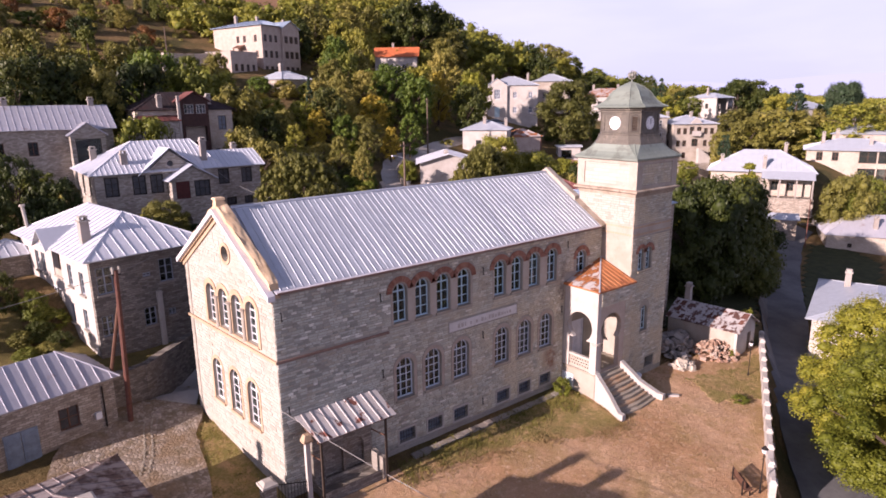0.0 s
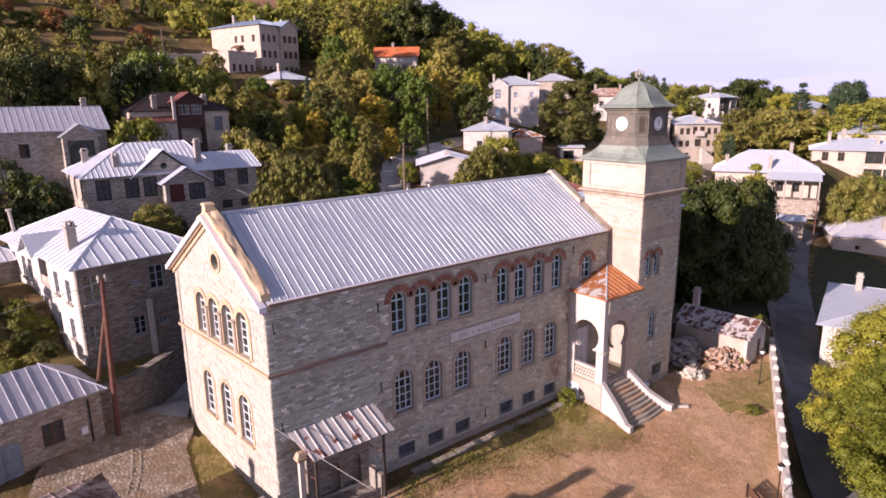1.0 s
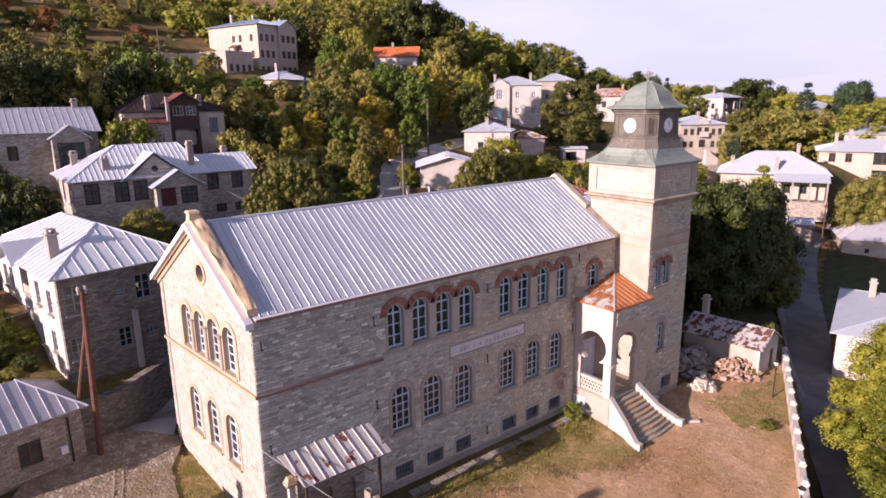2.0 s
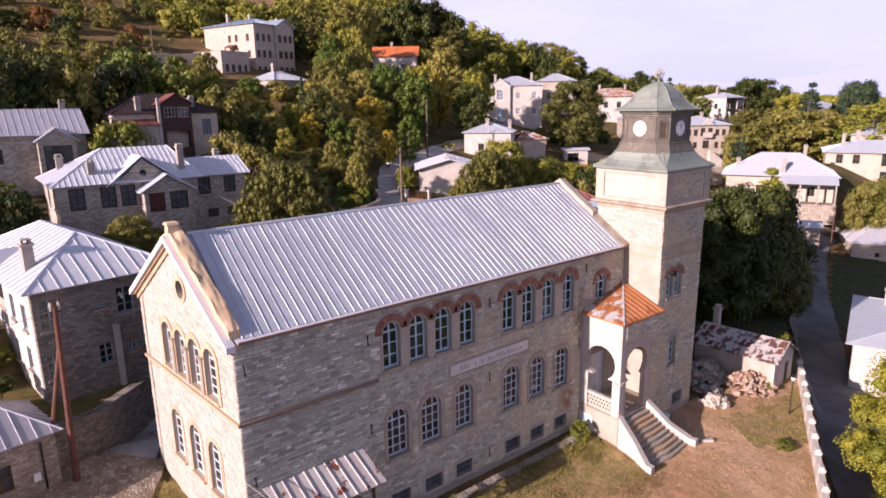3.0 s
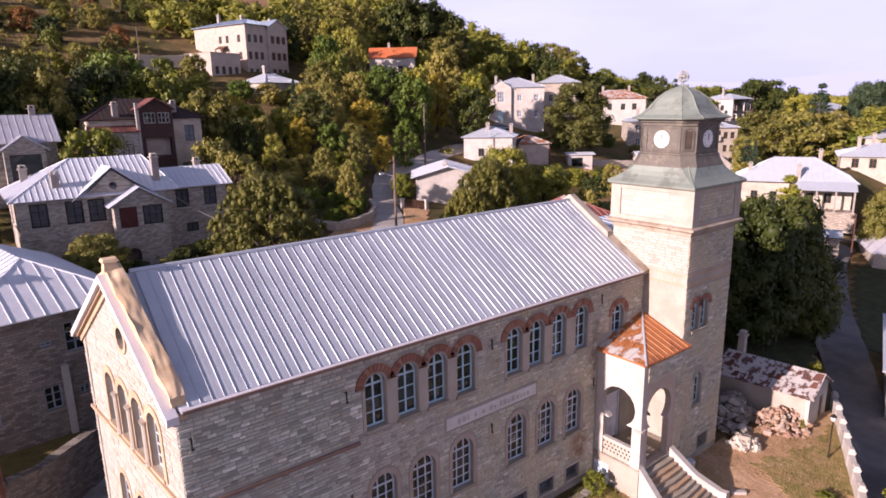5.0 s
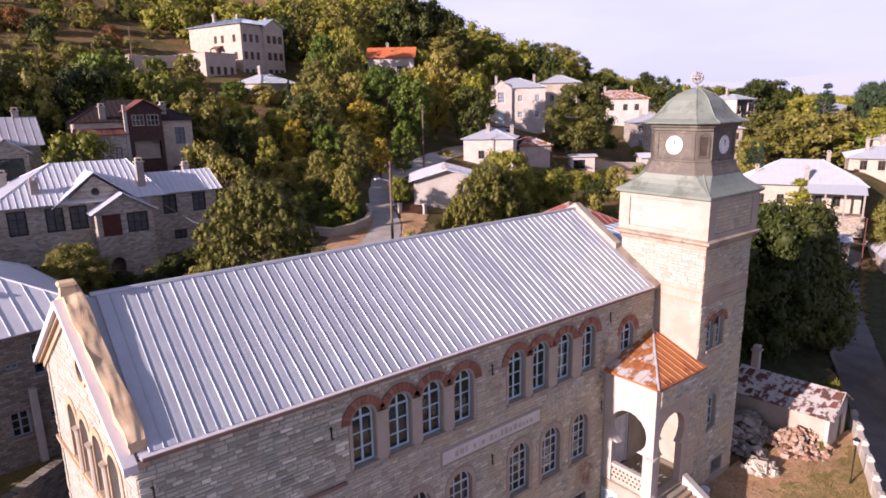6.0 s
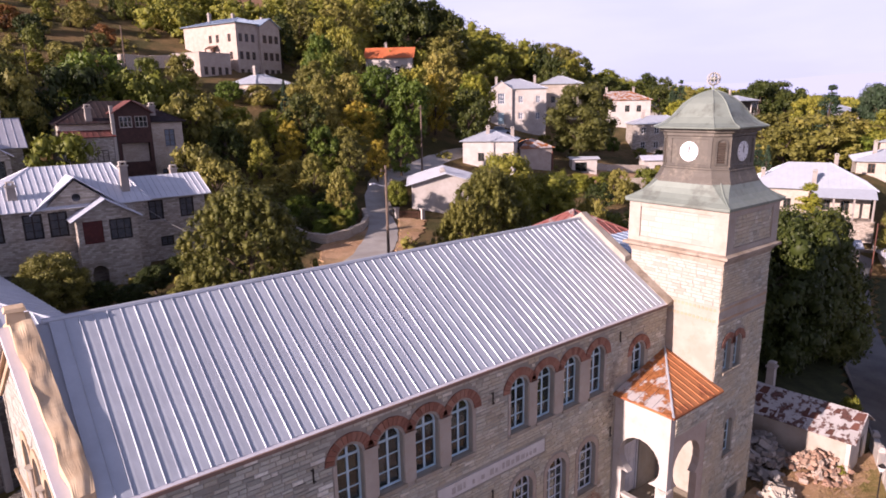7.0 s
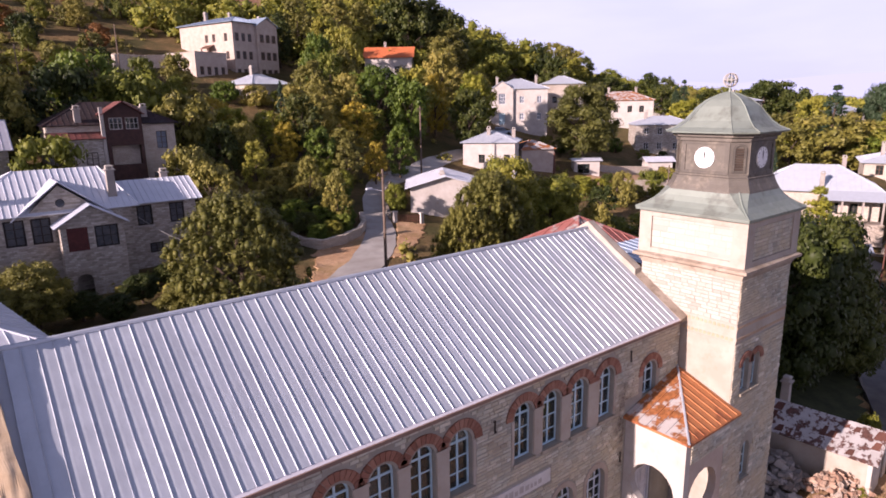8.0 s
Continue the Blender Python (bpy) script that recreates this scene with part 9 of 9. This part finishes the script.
tree(8.7, 29.7, 2.0, 1.3, "near", D, "dark shrub added to deepen the shade of the manor garden", "bush", seed=0, group="garden shrubs")
tree(10.4, 25.9, 1.8, 1.3, "near", D, "dark shrub added to deepen the shade of the manor garden", "bush", seed=0, group="garden shrubs")
tree(14.0, 26.8, 1.6, 1.2, "near", D, "dark shrub added to deepen the shade of the manor garden", "bush", seed=0, group="garden shrubs")
tree(11.2, 32.9, 1.6, 1.1, "near", D, "dark shrub added to deepen the shade of the manor garden", "bush", seed=0, group="garden shrubs")
tree(5.2, 36.3, 1.6, 1.1, "near", D, "dark shrub added to deepen the shade of the manor garden", "bush", seed=0, group="garden shrubs")
# beyond the school and down the valley
wood(16, (72, 114, 38, 66), (1.5, 3.2), (1.3, 2.4), ["bush"], [E, G, D, O], "leafy hedge bush among the gardens", 0.8, name="bush")
wood(14, (44, 74, 14, 40), (3.0, 5.5), (1.8, 3.0), ["bush", "round"], [G, D, O], "garden tree behind the school", 0.8, lambda x, y: y > 0.25 * x)
wood(26, (126, 200, 20, 64), (6, 10), (3.4, 5.4), ["round", "tall"], [O, L, G, O], "leafy tree down the valley", 0.6)
wood(18, (130, 215, 66, 112), (7, 12), (3.4, 5.6), ["round", "tall", "round"], [G, D, O], "leafy tree down the valley", 0.62)
wood(12, (70, 130, 30, 48), (2.5, 4.5), (1.5, 2.6), ["bush", "round"], [G, O], "garden tree among far houses", 0.9)
wood(8, (100, 150, 86, 110), (7, 11), (3.4, 5), ["round"], [G, D], "leafy tree behind the far houses", 0.7)


# the far forest as one mass
def far_forest():
    rr = random.Random(9)
    cs, rs = [], []
    n = 0
    while n < 1150:
        x, y = (rr.uniform(20, 240), rr.uniform(95, 270)) if n % 4 else (rr.uniform(20, 520), rr.uniform(95, 420))
        if y < 108 + 0.0 * x and x < 60:
            continue
        if x < 110 and y > 140 and y < 245 and x > 35 and x < 68 + (y - 140) * 0.42:
            continue
        if x < 30 + (y - 110) * 0.25:
            continue
        n += 1
        h, w = rr.uniform(6, 9.2), rr.uniform(3.0, 5.0)
        z = land(x, y)
        for k in range(6):
            a, q = rr.uniform(0, 2 * math.pi), rr.random() ** 0.5
            u = rr.uniform(0.25, 1)
            cs.append((x + math.cos(a) * w * q * 0.75, y + math.sin(a) * w * q * 0.75, z + h * u * (1 - 0.35 * q)))
            rs.append(w * rr.uniform(0.38, 0.6))
    me = leaf_cloud("far_forest", cs, rs, 60, 0.75, 4)
    me.materials.append(LEAF_GREEN)
    tagged(new("far_forest", me), "dense green forest covering the far hillside", "forest", kind="stuff")
    cs, rs = [], []
    for _ in range(900):
        x, y = rr.uniform(150, 700), rr.uniform(-10, 190)
        if x < 215 and y > 15:
            continue
        z = land(x, y)
        for k in range(4):
            cs.append((x + rr.uniform(-4, 4), y + rr.uniform(-4, 4), z + rr.uniform(2, 8)))
            rs.append(rr.uniform(2, 3.6))
    me = leaf_cloud("valley_wood", cs, rs, 34, 1.0, 5)
    me.materials.append(LEAF_GREEN)
    tagged(new("valley_wood", me), "belt of olive-green trees down the valley", "forest", kind="stuff")


far_forest()


# scrub and long grass on the slope
def scrub():
    rr = random.Random(31)
    cs, rs = [], []
    for _ in range(2600):
        x, y = rr.uniform(-45, 75), rr.uniform(26, 150)
        if not clear(x, y, -1.0) or (y < 45 and x > 34):
            continue
        if noise.noise(Vector((x * 0.07, y * 0.07, 5))) < -0.12:
            continue
        s = rr.uniform(0.35, 1.0)
        cs.append((x, y, land(x, y) + s * 0.4))
        rs.append(s)
    me = leaf_cloud("scrub", cs, rs, 26, 0.42, 8)
    me.materials.append(LEAF_OLIVE)
    tagged(new("scrub", me), "low scrub and bramble on the slope", "scrub", kind="stuff")


scrub()


def tufts(name, spots, mat, label, blade=(0.05, 0.16), seed=1):
    """Blades of grass standing up from the ground."""
    rr = random.Random(seed)
    verts, faces = [], []
    for x, y, n, r in spots:
        for _ in range(n):
            a, q = rr.uniform(0, 2 * math.pi), r * math.sqrt(rr.random())
            px, py = x + q * math.cos(a), y + q * math.sin(a)
            pz = land(px, py) + 0.05
            h, w, t = rr.uniform(*blade), rr.uniform(0.012, 0.03), rr.uniform(0, math.pi)
            lx, ly = rr.uniform(-0.6, 0.6) * h, rr.uniform(-0.6, 0.6) * h
            k = len(verts)
            verts += [(px - w * math.cos(t), py - w * math.sin(t), pz), (px + w * math.cos(t), py + w * math.sin(t), pz), (px + lx, py + ly, pz + h)]
            faces.append((k, k + 1, k + 2))
    me = bpy.data.meshes.new(name)
    me.from_pydata(verts, [], faces)
    me.materials.append(mat)
    return tagged(new(name, me), label, "grass", kind="stuff")


rr = random.Random(3)
spots = [(rr.uniform(5.5, 20), -rr.uniform(0.9, 2.6), 40, 0.5) for _ in range(130)]
tufts("green_grass", spots, LEAF_OLIVE, "green grass along the foot of the school", (0.08, 0.25), 2)
spots = []
for _ in range(520):
    x, y = rr.uniform(2, 36), rr.uniform(-16, -2.6)
    if noise.noise(Vector((x * 0.25, y * 0.25, 9))) > -0.02 and y > -15.2 + (x - 20.2) * 0.545 * (x > 20) and not (19 < x < 25 and y > -6):
        spots.append((x, y, 36, 0.6))
DRY = leaf_mat("dry_grass_blade", ((0.0, (0.16, 0.12, 0.04)), (0.5, (0.26, 0.18, 0.075)), (1.0, (0.34, 0.25, 0.11))))
tufts("dry_grass", spots, DRY, "sparse dry grass in the yard", (0.04, 0.13), 4)
rim = []
for a, b in zip([(5.8, -2.0), (9.0, -2.6), (13.5, -3.4), (17.0, -5.2), (20.0, -5.6)], [(9.0, -2.6), (13.5, -3.4), (17.0, -5.2), (20.0, -5.6), (20.3, -3.0)]):
    rim += [(a[0] + (b[0] - a[0]) * t + rr.uniform(-0.5, 0.5), a[1] + (b[1] - a[1]) * t + rr.uniform(-0.6, 0.7), 34, 0.5) for t in (rr.random() for _ in range(30))]
rim += [(rr.uniform(27, 37), rr.uniform(-9, -4.8), 30, 0.5) for _ in range(60)]
tufts("rim_grass", rim, DRY, "straw-coloured grass thinning out into the yard", (0.05, 0.16), 9)
tufts("verge_grass", [(rr.uniform(-3, -0.2), rr.uniform(0.3, 8), 40, 0.5) for _ in range(90)], LEAF_OLIVE, "short grass beside the gable", (0.04, 0.12), 6)
tree(19.2, -0.9, 1.1, 0.7, "bush", L, "small green bush at the corner of the porch", "bush", seed=1, group="yard plants")
tree(28.4, -8.4, 0.45, 0.7, "bush", G, "low green weed in the yard", "bush", seed=2, group="yard plants")
tree(34.4, -4.6, 0.7, 0.5, "bush", G, "low green weed by the rubble", "bush", seed=0, group="yard plants")
tree(39.6, -3.2, 2.4, 0.8, "bush", G, "green bush behind the shed", "bush", seed=1, group="yard plants")


# distant mountains, haze painted on as a faint glow
def mountains():
    bm = bmesh.new()
    prev = None
    for k in range(121):
        a = radians(-30 + 150 * k / 120)
        h = 105 + 55 * noise.noise(Vector((k * 0.09, 0, 2))) + 20 * noise.noise(Vector((k * 0.3, 0, 4)))
        x, y = 3600 * math.cos(a), 3600 * math.sin(a)
        row = [bm.verts.new((x, y, -140)), bm.verts.new((x * 1.02, y * 1.02, h)), bm.verts.new((x * 1.05, y * 1.05, -140))]
        if prev:
            for i in (0, 1):
                bm.faces.new((prev[i], row[i], row[i + 1], prev[i + 1]))
        prev = row
    bmesh.ops.recalc_face_normals(bm, faces=bm.faces)
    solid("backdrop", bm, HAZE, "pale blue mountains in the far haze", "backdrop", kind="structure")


mountains()
